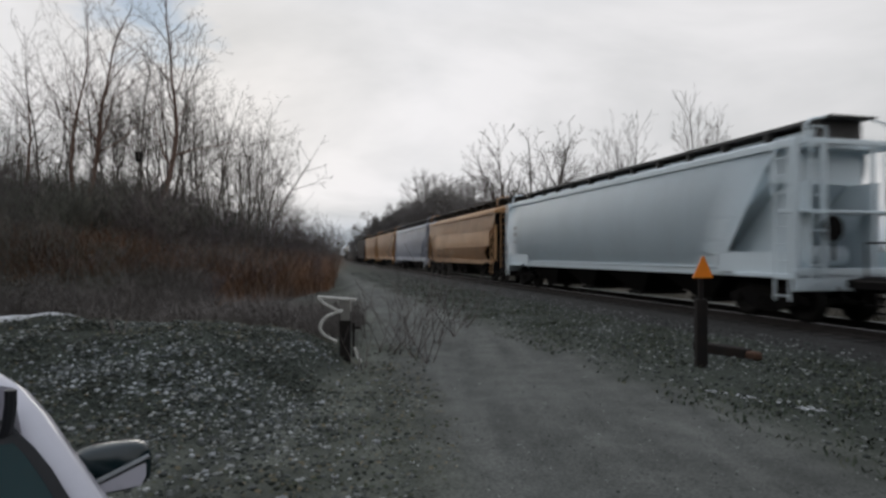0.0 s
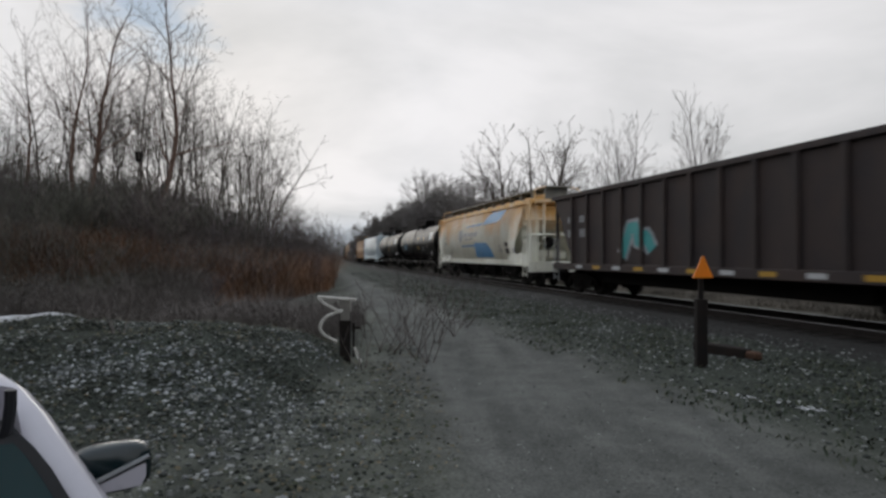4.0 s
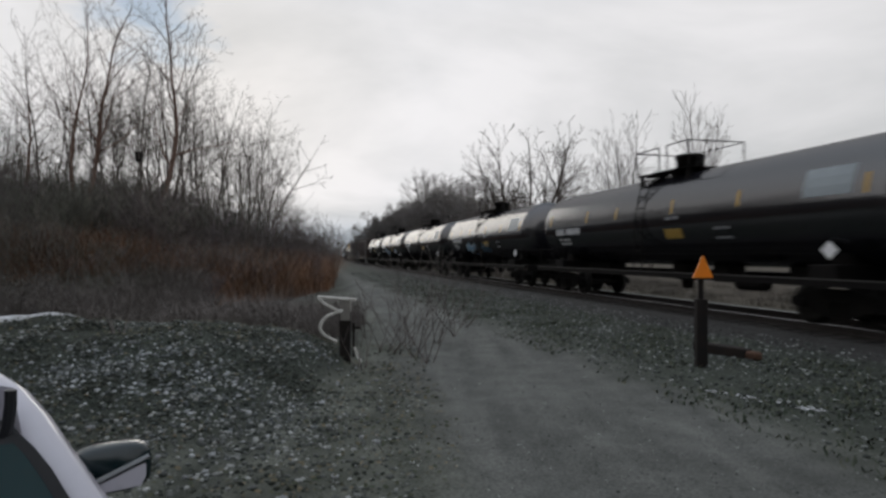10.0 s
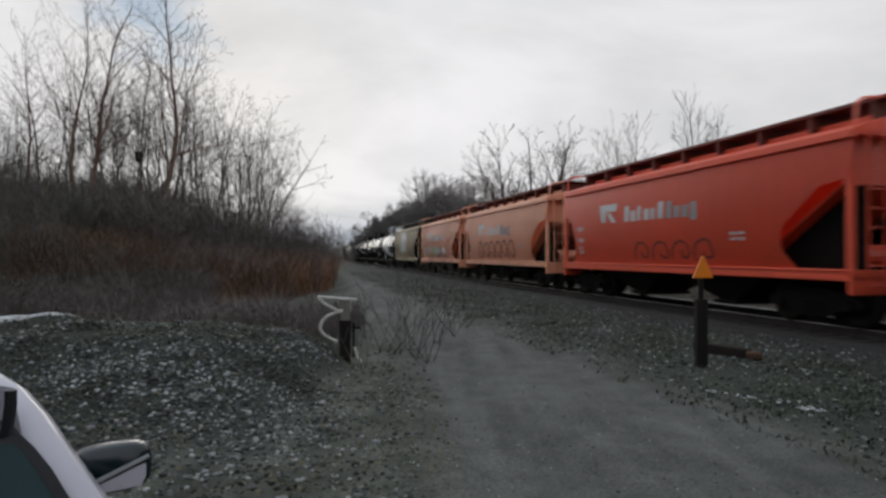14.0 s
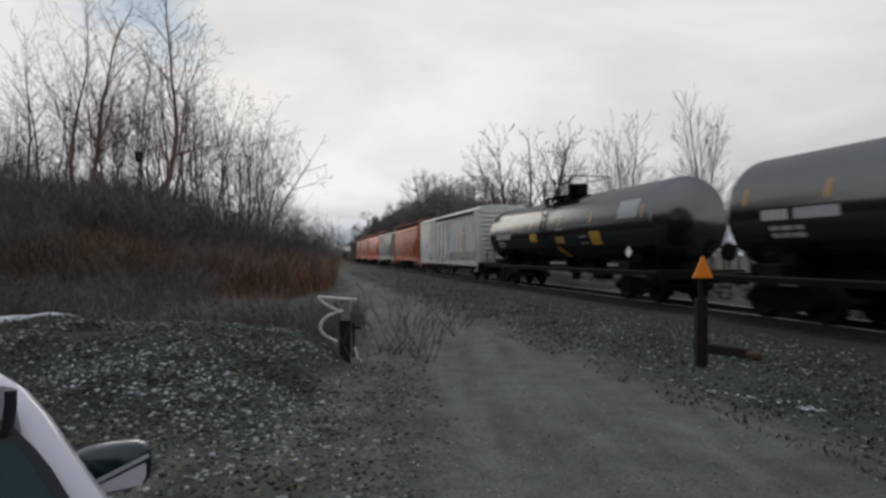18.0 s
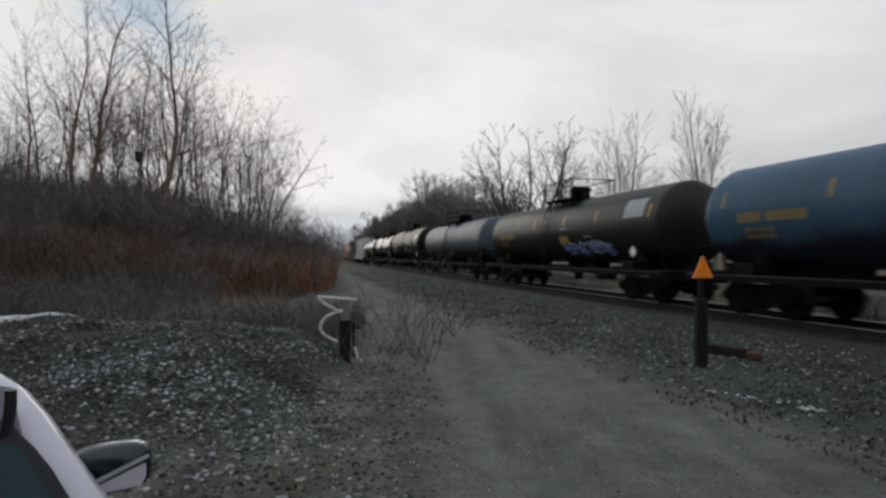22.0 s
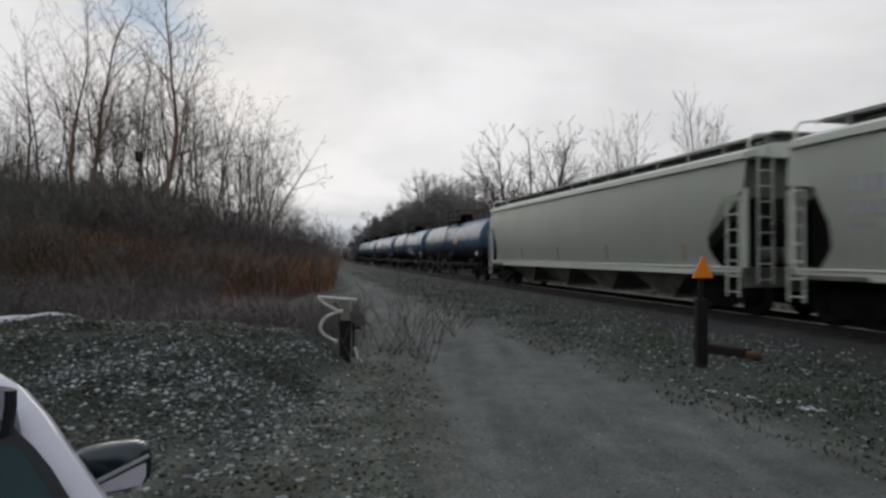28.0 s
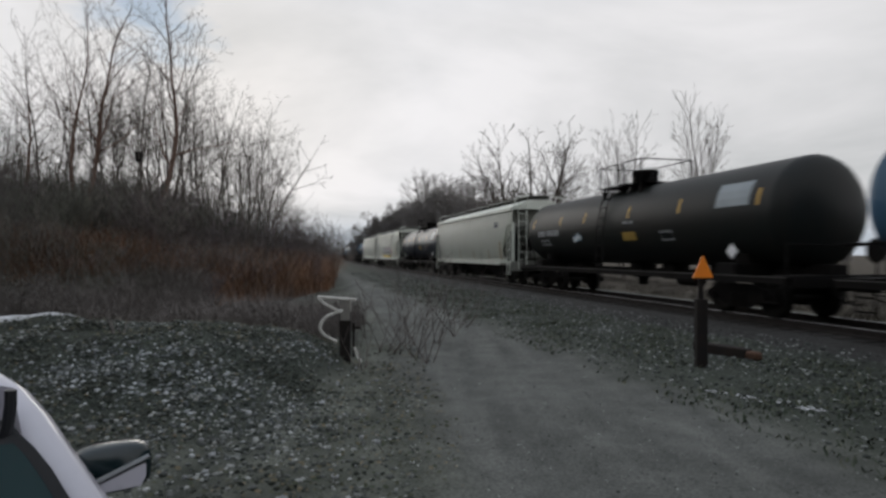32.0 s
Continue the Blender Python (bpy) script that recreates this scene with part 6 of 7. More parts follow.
def limb(tw, rnd, p, d, length, r, level, top, up=0.25, kids=3, bend=0.25, steps=4, spread_=0.75, thin=0.006):
    """Grows one shoot of a shrub and its side shoots into top."""
    step = length / steps
    pts = [p]
    for i in range(steps):
        d = (d + Vector((rnd.uniform(-bend, bend), rnd.uniform(-bend, bend), rnd.uniform(-bend, bend) * 0.5 + up * 0.3))).normalized()
        q = pts[-1] + d * step
        ra, rb = r * (1 - 0.8 * i / steps), r * (1 - 0.8 * (i + 1) / steps)
        top.seg(pts[-1], q, max(ra, thin), max(rb, thin), 3)
        pts.append(q)
        if level < 3 and (i > 0 or level > 1):
            for k in range(kids if level < 2 else max(1, kids - 1)):
                if rnd.random() < 0.85:
                    side = d.orthogonal().normalized()
                    side.rotate(Matrix.Rotation(rnd.uniform(0, 6.283), 3, d))
                    nd = (d * (1 - spread_ * 0.55) + side * spread_ + Vector((0, 0, up))).normalized()
                    limb(tw, rnd, pts[-2].lerp(q, rnd.uniform(0.2, 0.95)), nd, length * rnd.uniform(0.32, 0.52) * (1.1 - 0.5 * i / steps), max(ra * 0.5, thin), level + 1, top, up, kids, bend, 3, spread_, thin)


def crook(a, b, rnd, p, d, length, r, level, last, thin, kink, up, dense, angle):
    """A crooked branch: short kinked lengths that taper, with side branches at its joints, shorter towards the tip."""
    n = max(3, int(length / (0.62, 0.46, 0.30, 0.20)[level]))
    first = 0.30 if level == 0 else 0.12
    turn = rnd.uniform(0, 6.283)
    for i in range(n):
        u = i / n
        k = kink * (0.45 if level == 0 else 1.0)
        d = (d + Vector((rnd.gauss(0, k), rnd.gauss(0, k), up + rnd.gauss(0, k * 0.4)))).normalized()
        q = p + d * length / n
        ra, rb = r * (1 - 0.88 * u), r * (1 - 0.88 * (i + 1) / n)
        (a if level == 0 or (level == 1 and r > 0.03) else b).seg(p, q, max(ra, thin), max(rb, thin), 6 if level == 0 else 4 if level == 1 else 3)
        if level < last and u >= first:
            for c in range(2 if rnd.random() < dense[level] - 1 else 1 if rnd.random() < dense[level] else 0):
                turn += 2.4 + rnd.uniform(-0.5, 0.5)
                side = d.orthogonal().normalized()
                side.rotate(Matrix.Rotation(turn, 3, d))
                g = angle * rnd.uniform(0.7, 1.3)
                share = (0.42, 0.50, 0.48)[level] * rnd.uniform(0.6, 1.15) * (1.12 - 0.80 * u)
                crook(a, b, rnd, q, d * math.cos(g) + side * math.sin(g), length * share, max(ra * 0.5, thin), level + 1, last, thin, kink, up, dense, angle)
        p = q


def crooked_tree(seed, h, r, stems=1, last=3, thin=0.005, kink=0.17, up=0.06, dense=(1.0, 0.8, 0.75), angle=0.75, splay=0.2):
    """Trunk and twigs of a bare tree with one or more leading stems; h is its full height."""
    rnd = random.Random(seed)
    a, b = Twigs(), Twigs()
    for st in range(stems):
        w = 6.283 * st / stems + rnd.uniform(-0.4, 0.4)
        t = splay if stems > 1 else 0.0
        crook(a, b, rnd, Vector((0.1 * st, 0.06 * st, -0.3)), Vector((math.cos(w) * t, math.sin(w) * t, 1)).normalized(), h * (1.0 if st == 0 else rnd.uniform(0.85, 1.0)), r * (1.0 if st == 0 else 0.75),
              0, last, thin, kink, up, dense, angle)
    k = h / max(v[2] for v in a.v + b.v)
    sx, sy, sz = (sum(v[i] for v in a.v + b.v) for i in range(3))
    for t in (a, b):
        t.v = [((x - z * sx / sz) * k, (y - z * sy / sz) * k, z * k) for x, y, z in t.v]
    return a.mesh("trunk"), b.mesh("branch_work")


def fork(a, b, rnd, p, d, length, r, level, last, thin, angle, up):
    """A branch of two bent lengths that divides again and again."""
    for k in range(2):
        d = (d + Vector((rnd.gauss(0, 0.09), rnd.gauss(0, 0.09), up))).normalized()
        q = p + d * length / 2
        (a if level < 3 else b).seg(p, q, max(r * (1 - 0.16 * k), thin), max(r * (0.84 - 0.16 * k), thin), 5 if level < 3 else 3)
        if k == 0 and 1 < level < last - 1 and rnd.random() < 0.75:
            side = d.orthogonal().normalized()
            side.rotate(Matrix.Rotation(rnd.uniform(0, 6.283), 3, d))
            fork(a, b, rnd, q, (d * 0.75 + side * 0.6).normalized(), length * 0.55, r * 0.35, max(level + 2, last - 2), last, thin, angle, up)
        p = q
    if level >= last:
        return
    n, w = (3 if rnd.random() < 0.3 else 2), rnd.uniform(0, 6.283)
    for i in range(n):
        side = d.orthogonal().normalized()
        side.rotate(Matrix.Rotation(w + 6.283 * i / n + rnd.uniform(-0.5, 0.5), 3, d))
        g = angle * rnd.uniform(0.5, 1.15)
        fork(a, b, rnd, p, d * math.cos(g) + side * math.sin(g), length * rnd.uniform(0.66, 0.92), r * 0.68, level + 1, last, thin, angle, up)


def forked_tree(seed, h, r, stems=1, angle=0.4, last=7, thin=0.006, lean=0.25, up=0.03, bole=1.0):
    """Trunk and twigs of a bare tree that forks from low down; h is its full height."""
    rnd = random.Random(seed)
    a, b = Twigs(), Twigs()
    length = h / 4.6
    for st in range(stems):
        w = 6.283 * st / stems + rnd.uniform(-0.4, 0.4)
        t = lean * rnd.uniform(0.5, 1.2) if stems > 1 else lean * 0.2
        d = Vector((math.cos(w) * t, math.sin(w) * t, 1)).normalized()
        fork(a, b, rnd, Vector((0.15 * math.cos(w), 0.15 * math.sin(w), -0.2)) if stems > 1 else Vector((0, 0, -0.2)), d, length * bole * rnd.uniform(0.85, 1.15), r, 0, last, thin, angle, up)
    k = h / max(v[2] for v in b.v)
    for t in (a, b):
        t.v = [(x * k, y * k, z * k) for x, y, z in t.v]
    return a.mesh("trunk"), b.mesh("branch_work")


def put_tree(meshes, x, y, scale, turn, label, bark, twig, group="", name="bare_tree", lean=0.0):
    ob = tagged(new(name), label, "tree", group=group)
    stand = Euler((0, math.atan(lean), 0)).to_quaternion() @ Euler((0, 0, radians(turn))).to_quaternion()
    ob.matrix_basis = Matrix.LocRotScale((x, y, height(x, y)), stand, (scale,) * 3)
    part("trunk", meshes[0], bark, ob)
    part("twig_crown", meshes[1], twig, ob)
    return ob


def shrub_mesh(seed, h, stems, wide, kids=2, thin=0.007):
    rnd = random.Random(seed)
    a = Twigs()
    for i in range(stems):
        w, rr = rnd.uniform(0, 6.283), rnd.uniform(0, wide)
        p = Vector((rr * math.cos(w), rr * math.sin(w), -0.1))
        d = Vector((math.cos(w) * rnd.uniform(0.02, 0.35), math.sin(w) * rnd.uniform(0.02, 0.35), 1)).normalized()
        limb(a, rnd, p, d, h * rnd.uniform(0.6, 1.05), rnd.uniform(0.010, 0.024), 1, a, 0.20, kids, 0.30, 5, 0.70, thin)
    return a.mesh("stems")


def tuft_mesh(name, seed, n, h, wide, lean=0.35, w=0.012):
    """Blades of dead grass: narrow bent strips."""
    rnd = random.Random(seed)
    v, f = [], []
    for i in range(n):
        a, r = rnd.uniform(0, 6.283), wide * math.sqrt(rnd.random())
        x, y = r * math.cos(a), r * math.sin(a)
        b, t = rnd.uniform(0, 6.283), rnd.uniform(0.1, lean)
        hh = h * rnd.uniform(0.5, 1.1)
        dx, dy = math.cos(b), math.sin(b)
        px, py = -dy * w, dx * w
        k = len(v)
        for u in (0, 0.5, 1):
            o = t * u * u * hh
            ww = 1 - 0.85 * u
            v += [(x + dx * o - px * ww, y + dy * o - py * ww, hh * u - 0.04), (x + dx * o + px * ww, y + dy * o + py * ww, hh * u - 0.04)]
        f += [(k, k + 1, k + 3, k + 2), (k + 2, k + 3, k + 5, k + 4)]
    me = bpy.data.meshes.new(name)
    me.from_pydata(v, [], f)
    return me


def at_col(px_tan, depth):
    """Place at that depth on the line of sight whose sideways slope is px_tan."""
    return px_tan * depth, depth


def plant_left():
    rnd = random.Random(77)
    tall = [crooked_tree(100 + i, 15.0, 0.17, (2, 1, 1)[i], 3, 0.0075, 0.15, 0.05, (1.25, 1.05, 0.95), 0.72, 0.20) for i in range(3)]
    slim = [crooked_tree(200 + i, 11.0, 0.085, (1, 2, 1, 2, 1)[i], 3, 0.0075, 0.17, 0.06, (1.35, 1.1, 0.95), 0.72, 0.16) for i in range(5)]
    low = [crooked_tree(240 + i, 7.0, 0.07, 3, 3, 0.010, 0.16, 0.075, (1.4, 1.1, 0.9), 0.7, 0.22) for i in range(3)]
    # slope sideways, depth, slope upwards of the top, lean, which
    rows = [(-0.652, 27, 0.40, -0.14, slim, 0), (-0.603, 28, 0.50, 0.10, tall, 0), (-0.560, 30, 0.36, -0.10, slim, 1), (-0.515, 28, 0.40, 0.08, slim, 2),
            (-0.481, 28, 0.53, 0.07, tall, 1), (-0.450, 30, 0.42, 0.05, slim, 3), (-0.700, 32, 0.36, 0.05, tall, 2), (-0.418, 33, 0.40, -0.05, slim, 4),
            (-0.383, 36, 0.335, -0.18, slim, 0), (-0.362, 40, 0.305, 0.0, slim, 1), (-0.338, 43, 0.28, 0.22, slim, 2), (-0.322, 46, 0.255, 0.05, slim, 3), (-0.300, 50, 0.225, 0.18, slim, 4),
            (-0.292, 54, 0.18, 0.04, low, 0), (-0.278, 58, 0.135, 0.0, low, 1), (-0.262, 64, 0.105, 0.0, low, 2), (-0.243, 70, 0.10, 0.0, low, 0), (-0.232, 80, 0.085, 0.0, low, 1),
            (-0.220, 90, 0.076, 0.0, low, 2), (-0.208, 102, 0.070, 0.0, low, 0), (-0.197, 114, 0.064, 0.0, low, 1), (-0.186, 128, 0.058, 0.0, low, 2), (-0.177, 145, 0.052, 0.0, low, 0), (-0.170, 165, 0.048, 0.0, low, 1),
            (-0.535, 36, 0.30, 0.0, slim, 3), (-0.63, 38, 0.30, 0.1, slim, 4), (-0.40, 44, 0.27, 0.0, slim, 2), (-0.35, 50, 0.22, 0.0, low, 0), (-0.31, 58, 0.17, 0.0, low, 1)]
    # more of them farther back, lower and closer together
    roof = [(-0.75, 0.34), (-0.45, 0.34), (-0.40, 0.32), (-0.37, 0.29), (-0.32, 0.26), (-0.294, 0.23), (-0.275, 0.17), (-0.258, 0.11), (-0.23, 0.085), (-0.20, 0.065)]
    for k in range(38):
        tan = -0.76 + 0.52 * (k + rnd.uniform(-0.4, 0.4)) / 38
        dep = 34 + rnd.uniform(0, 16) + max(0.0, tan + 0.42) * 120
        rise = float(np.interp(tan, [p[0] for p in roof], [p[1] for p in roof])) * rnd.uniform(0.62, 1.0)
        rows.append((tan, dep, rise, rnd.uniform(-0.12, 0.14), slim if tan < -0.31 or k % 2 else low, k % 3))
    for tan, dep, rise, lean, kind, i in rows:
        x, y = at_col(tan, dep)
        full = {id(tall): 15.0, id(slim): 11.0, id(low): 7.0}[id(kind)]
        sc = (CAM_H + rise * dep - height(x, y)) / full
        if kind is tall:
            put_tree(tall[i], x, y, sc, rnd.uniform(-15, 15), "tall bare tree with a red-brown trunk above the thicket", M["bark_red"], M["twig"], "bare trees of the bank", lean=lean)
        elif kind is slim:
            put_tree(slim[i], x, y, sc, rnd.uniform(0, 360), "slender bare grey tree rising out of the bank's thicket", M["bark"], M["twig"], "bare trees of the bank", lean=lean)
        else:
            put_tree(low[i], x, y, sc, rnd.uniform(0, 360), "low bare tree at the edge of the wood", M["bark"], M["twig"], "bare trees of the bank", lean=lean)
    # a dark nest box on one of the slim stems
    host = next(o for o in scene.objects if o.get("category") == "tree" and abs(o.location.x / o.location.y + 0.515) < 0.001)
    p = min((host.matrix_basis @ v.co for v in host.children[0].data.vertices), key=lambda v: (v - Vector((-14.25, 28, 6.55))).length)
    nest = tagged(new("nest_box"), "dark weathered nest box hung on a slender trunk", "nest box")
    nest.matrix_basis = pose(p.x, p.y - 0.2, p.z, 0, 0, 10)
    part("box", blocks((-0.12, 0.12, -0.12, 0.12, -0.22, 0.20), bevel=0.015), M["post_dark"], nest)
    part("lid", blocks((-0.15, 0.15, -0.16, 0.14, 0.202, 0.235), bevel=0.01), M["post_dark"], nest)
    # thicket
    kinds = [shrub_mesh(300 + i, 3.6, 20, 1.3, 2, 0.0065) for i in range(6)]
    for k, tint in zip(kinds, ("brush", "brush_olive", "brush_mauve") * 2):
        k.materials.append(M[tint])

    def kind_at(tan):
        """Olive towards the open mound, mauve-brown down the line."""
        u = rnd.random()
        tint = 1 if u < (0.62 if tan < -0.52 else 0.12) else 2 if u > (0.85 if tan < -0.45 else 0.45) else 0
        return kinds[tint + 3 * (rnd.random() < 0.5)]

    def edge_depth(tan):
        return next(y for y in range(11, 400) if tan * y < along(EDGE, y) or y > 170)

    def rise_to(line, tan, y):
        """Height over the ground at which a plant reaches that slope upwards."""
        return CAM_H + float(np.interp(tan, [p[0] for p in line], [p[1] for p in line])) * y - height(tan * y, y)

    brow = [(-0.73, 0.158), (-0.60, 0.145), (-0.50, 0.124), (-0.387, 0.094), (-0.313, 0.074), (-0.202, 0.054), (-0.158, 0.042), (-0.13, 0.028)]
    for i in range(300):
        # spread by bearing, so that the thicket is as deep on every side
        tan = rnd.uniform(-0.98, -0.192)
        y0 = edge_depth(tan)
        y = y0 + rnd.uniform(4.0, 16) * (1 + y0 / 60) if i % 3 else y0 + rnd.uniform(0.3, 4.0)
        x = tan * y
        ob = tagged(new("shrub", kind_at(tan)), "leafless grey-brown shrub in the dense thicket on the bank", "shrub", "shrubs of the thicket")
        s_ = max(0.5, min(1.75, rise_to(brow, tan, y) / 3.6 * rnd.uniform(0.55, 1.16))) if y - y0 > 4 else rnd.uniform(0.4, 0.62)
        ob.matrix_basis = Matrix.LocRotScale((x, y, height(x, y)), Euler((0, 0, rnd.uniform(0, 6.28))), (s_ * 1.15, s_ * 1.15, s_))
    # low bushes standing in the dead grass at its foot
    for i in range(50):
        tan = rnd.uniform(-0.75, -0.43) if i % 2 else rnd.gauss(-0.46, 0.03)
        y = edge_depth(tan) + rnd.uniform(-2.2, 2.5)
        s_ = rnd.uniform(0.26, 0.5)
        ob = tagged(new("shrub", kind_at(tan)), "low leafless shrub in the dead grass at the bank's foot", "shrub", "shrubs of the thicket")
        ob.matrix_basis = Matrix.LocRotScale((tan * y, y, height(tan * y, y)), Euler((0, 0, rnd.uniform(0, 6.28))), (s_ * 1.3, s_ * 1.3, s_))
    # a tangle of grey twigs before the grass and behind the mound
    tangle = [shrub_mesh(340 + i, 1.5, 16, 0.7, 2, 0.0035) for i in range(3)]
    for k in tangle:
        k.materials.append(M["weed"])
    for i in range(80):
        tan = rnd.uniform(-0.72, -0.42) if i % 4 else rnd.uniform(-0.42, -0.15)
        y = max(12.3, edge_depth(tan) - rnd.uniform(-1.0, 5.0)) if i % 4 else rnd.uniform(12.3, 14.5)
        s_ = rnd.uniform(0.45, 0.95) if i % 4 else rnd.uniform(0.3, 0.55)
        ob = tagged(new("twig_bush", tangle[i % 3]), "tangle of thin grey leafless twigs before the grass", "shrub", "twiggy bushes")
        ob.matrix_basis = Matrix.LocRotScale((tan * y, y, height(tan * y, y)), Euler((0, 0, rnd.uniform(0, 6.28))), (s_ * 1.4, s_ * 1.4, s_))


def plant_grass():
    """Red-brown dead grass along the foot of the bank, as one sheet of many blades."""
    rnd = random.Random(5)
    tuft = tuft_mesh("blades", 1, 66, 1.0, 0.8, 1.9, 0.010)
    src = np.array([v.co[:] for v in tuft.vertices])
    faces = [tuple(p.vertices) for p in tuft.polygons]

    def field(name, label, spots, mat, tall):
        vv, ff, base = [], [], 0
        for x, y, s_ in spots:
            a = rnd.uniform(0, 6.28)
            c, s = math.cos(a), math.sin(a)
            m = src * (s_, s_, s_ * tall)
            vv.append(np.column_stack((m[:, 0] * c - m[:, 1] * s + x, m[:, 0] * s + m[:, 1] * c + y, m[:, 2] + height(x, y))))
            ff += [tuple(base + k for k in f) for f in faces]
            base += len(src)
        me = bpy.data.meshes.new(name)
        me.from_pydata(np.concatenate(vv).tolist(), [], ff)
        me.materials.append(mat)
        return tagged(new(name, me), label, "grass", kind="stuff")

    def patchy(x, y):
        return noise.noise((x * 0.22, y * 0.22, 4.0))

    spots = []
    while len(spots) < 1350:
        y = 14.5 + 48 * rnd.random() ** 1.5
        b = rnd.uniform(0.2, 6.2)
        x = along(EDGE, y) - b
        if patchy(x, y) + 0.04 * b + (0.12 if y > 19 else 0.0) > 0.08 + rnd.uniform(-0.12, 0.12) or (19 < y < 36 and b < 3.2 and rnd.random() < 0.8):
            spots.append((x, y, rnd.uniform(0.9, 1.5)))
    field("dry_red_grass", "tall red-brown dead grass along the foot of the bank", spots, M["dry_red"], 1.32)
    spots = []
    while len(spots) < 330:
        y = 12.3 + 7.5 * rnd.random() ** 1.2
        b = rnd.uniform(-1.2, 3.2)
        spots.append((along(EDGE, y) - b, y, max(0.2, rnd.uniform(0.3, 0.75) + 0.7 * noise.noise((b * 0.8, y * 0.5, 3.0)))))
    field("grey_weeds", "grey dead weeds in front of the red grass", spots, M["weed"], 1.15)
    # weeds round the gate post and behind the mound
    spots = []
    while len(spots) < 380:
        x, y = rnd.uniform(-7.0, -2.4), rnd.uniform(10.9, 16.5)
        k = noise.noise((x * 0.6, y * 0.6, 7.0))
        spots.append((x, y, max(0.18, rnd.uniform(0.25, 0.6) + 0.5 * k)))
    field("dead_weeds", "dead grey-brown weeds between the mound and the gate post", spots, M["weed"], 1.3)
    spots = []
    for i in range(700):
        s = rnd.uniform(0, 130)
        p, _ = track(s, rnd.uniform(4.4, 16))
        spots.append((p.x, p.y, rnd.uniform(0.4, 0.9)))
    field("dry_tan_grass", "dead tan grass beyond the railway", spots, M["dry_tan"], 0.7)


def plant_verge():
    """Low dark green and brown plants between the loose stones beside the track."""
    rnd = random.Random(64)
    vv, ff = [], []
    count = 0
    while count < 4200:
        s = 0.5 + 34 * rnd.random() ** 1.6
        o = rnd.uniform(-7.6, -3.4)
        if noise.noise((s * 0.6, o * 0.8, 11.0)) < rnd.uniform(-0.25, 0.35):
            continue
        p, _ = track(s, o)
        z = height(p.x, p.y)
        for k in range(3):
            a, h, t = rnd.uniform(0, 6.283), rnd.uniform(0.015, 0.06), rnd.uniform(0.03, 0.09)
            w = rnd.uniform(0.006, 0.016)
            c, n = math.cos(a), math.sin(a)
            x, y = p.x + rnd.gauss(0, 0.03), p.y + rnd.gauss(0, 0.03)
            i = len(vv)
            vv += [(x - n * w, y + c * w, z - 0.01), (x + n * w, y - c * w, z - 0.01), (x + c * t * 0.6 + n * w, y + n * t * 0.6 - c * w, z + h * 0.8), (x + c * t, y + n * t, z + h)]
            ff.append((i, i + 1, i + 2, i + 3))
        count += 1
    me = bpy.data.meshes.new("verge_weeds")
    me.from_pydata(vv, [], ff)
    me.materials.append(M["verge_leaf"])
    tagged(new("verge_weeds", me), "low dark green weeds among the stones beside the track", "weeds", kind="stuff")


def plant_right():
    rnd = random.Random(9)
    wide = crooked_tree(411, 12.0, 0.24, 6, 3, 0.016, 0.12, 0.030, (1.6, 1.2, 0.85), 0.65, 0.42)
    upright = crooked_tree(422, 13.0, 0.13, 4, 3, 0.011, 0.11, 0.04, (1.4, 1.1, 0.8), 0.55, 0.14)
    vase = crooked_tree(433, 14.0, 0.12, 4, 3, 0.011, 0.11, 0.035, (1.2, 1.0, 0.8), 0.45, 0.08)
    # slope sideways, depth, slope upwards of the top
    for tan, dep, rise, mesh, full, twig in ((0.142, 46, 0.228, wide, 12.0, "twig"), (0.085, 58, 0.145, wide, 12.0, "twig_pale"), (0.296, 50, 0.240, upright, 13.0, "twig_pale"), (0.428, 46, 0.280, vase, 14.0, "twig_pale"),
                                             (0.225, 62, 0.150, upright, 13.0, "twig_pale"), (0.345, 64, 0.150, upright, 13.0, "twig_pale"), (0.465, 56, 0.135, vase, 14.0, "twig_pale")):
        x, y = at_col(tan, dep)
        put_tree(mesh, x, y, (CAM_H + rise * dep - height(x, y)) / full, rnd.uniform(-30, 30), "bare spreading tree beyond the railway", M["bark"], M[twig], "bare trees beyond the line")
    bush = [forked_tree(500 + i, 9.6, 0.14, 4, 0.46, 8, 0.034, 0.6, 0.0, 0.8) for i in range(2)]
    pole = forked_tree(520, 12.0, 0.13, 5, 0.40, 7, 0.022, 0.4, 0.03, 1.0)
    for tan, dep, sc in ((-0.098, 122, 1.12), (-0.084, 119, 1.3), (-0.068, 116, 1.3), (-0.105, 150, 1.1), (-0.05, 110, 1.1), (-0.03, 106, 1.05), (-0.12, 170, 0.7), (-0.135, 200, 0.6),
                         (-0.09, 132, 1.15), (-0.075, 134, 1.3), (-0.058, 128, 1.25), (-0.02, 112, 1.1), (0.01, 108, 1.0), (0.04, 100, 0.95), (0.07, 92, 0.85)):
        x, y = at_col(tan, dep)
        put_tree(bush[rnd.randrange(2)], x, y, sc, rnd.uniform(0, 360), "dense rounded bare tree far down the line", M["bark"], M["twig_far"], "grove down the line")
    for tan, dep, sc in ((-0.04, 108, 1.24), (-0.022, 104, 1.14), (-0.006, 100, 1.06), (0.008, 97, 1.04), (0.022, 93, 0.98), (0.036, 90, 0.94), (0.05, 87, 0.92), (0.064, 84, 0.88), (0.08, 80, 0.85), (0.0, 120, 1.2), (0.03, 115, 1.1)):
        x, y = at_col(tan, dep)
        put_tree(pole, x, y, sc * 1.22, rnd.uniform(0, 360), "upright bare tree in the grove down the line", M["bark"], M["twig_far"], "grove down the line")


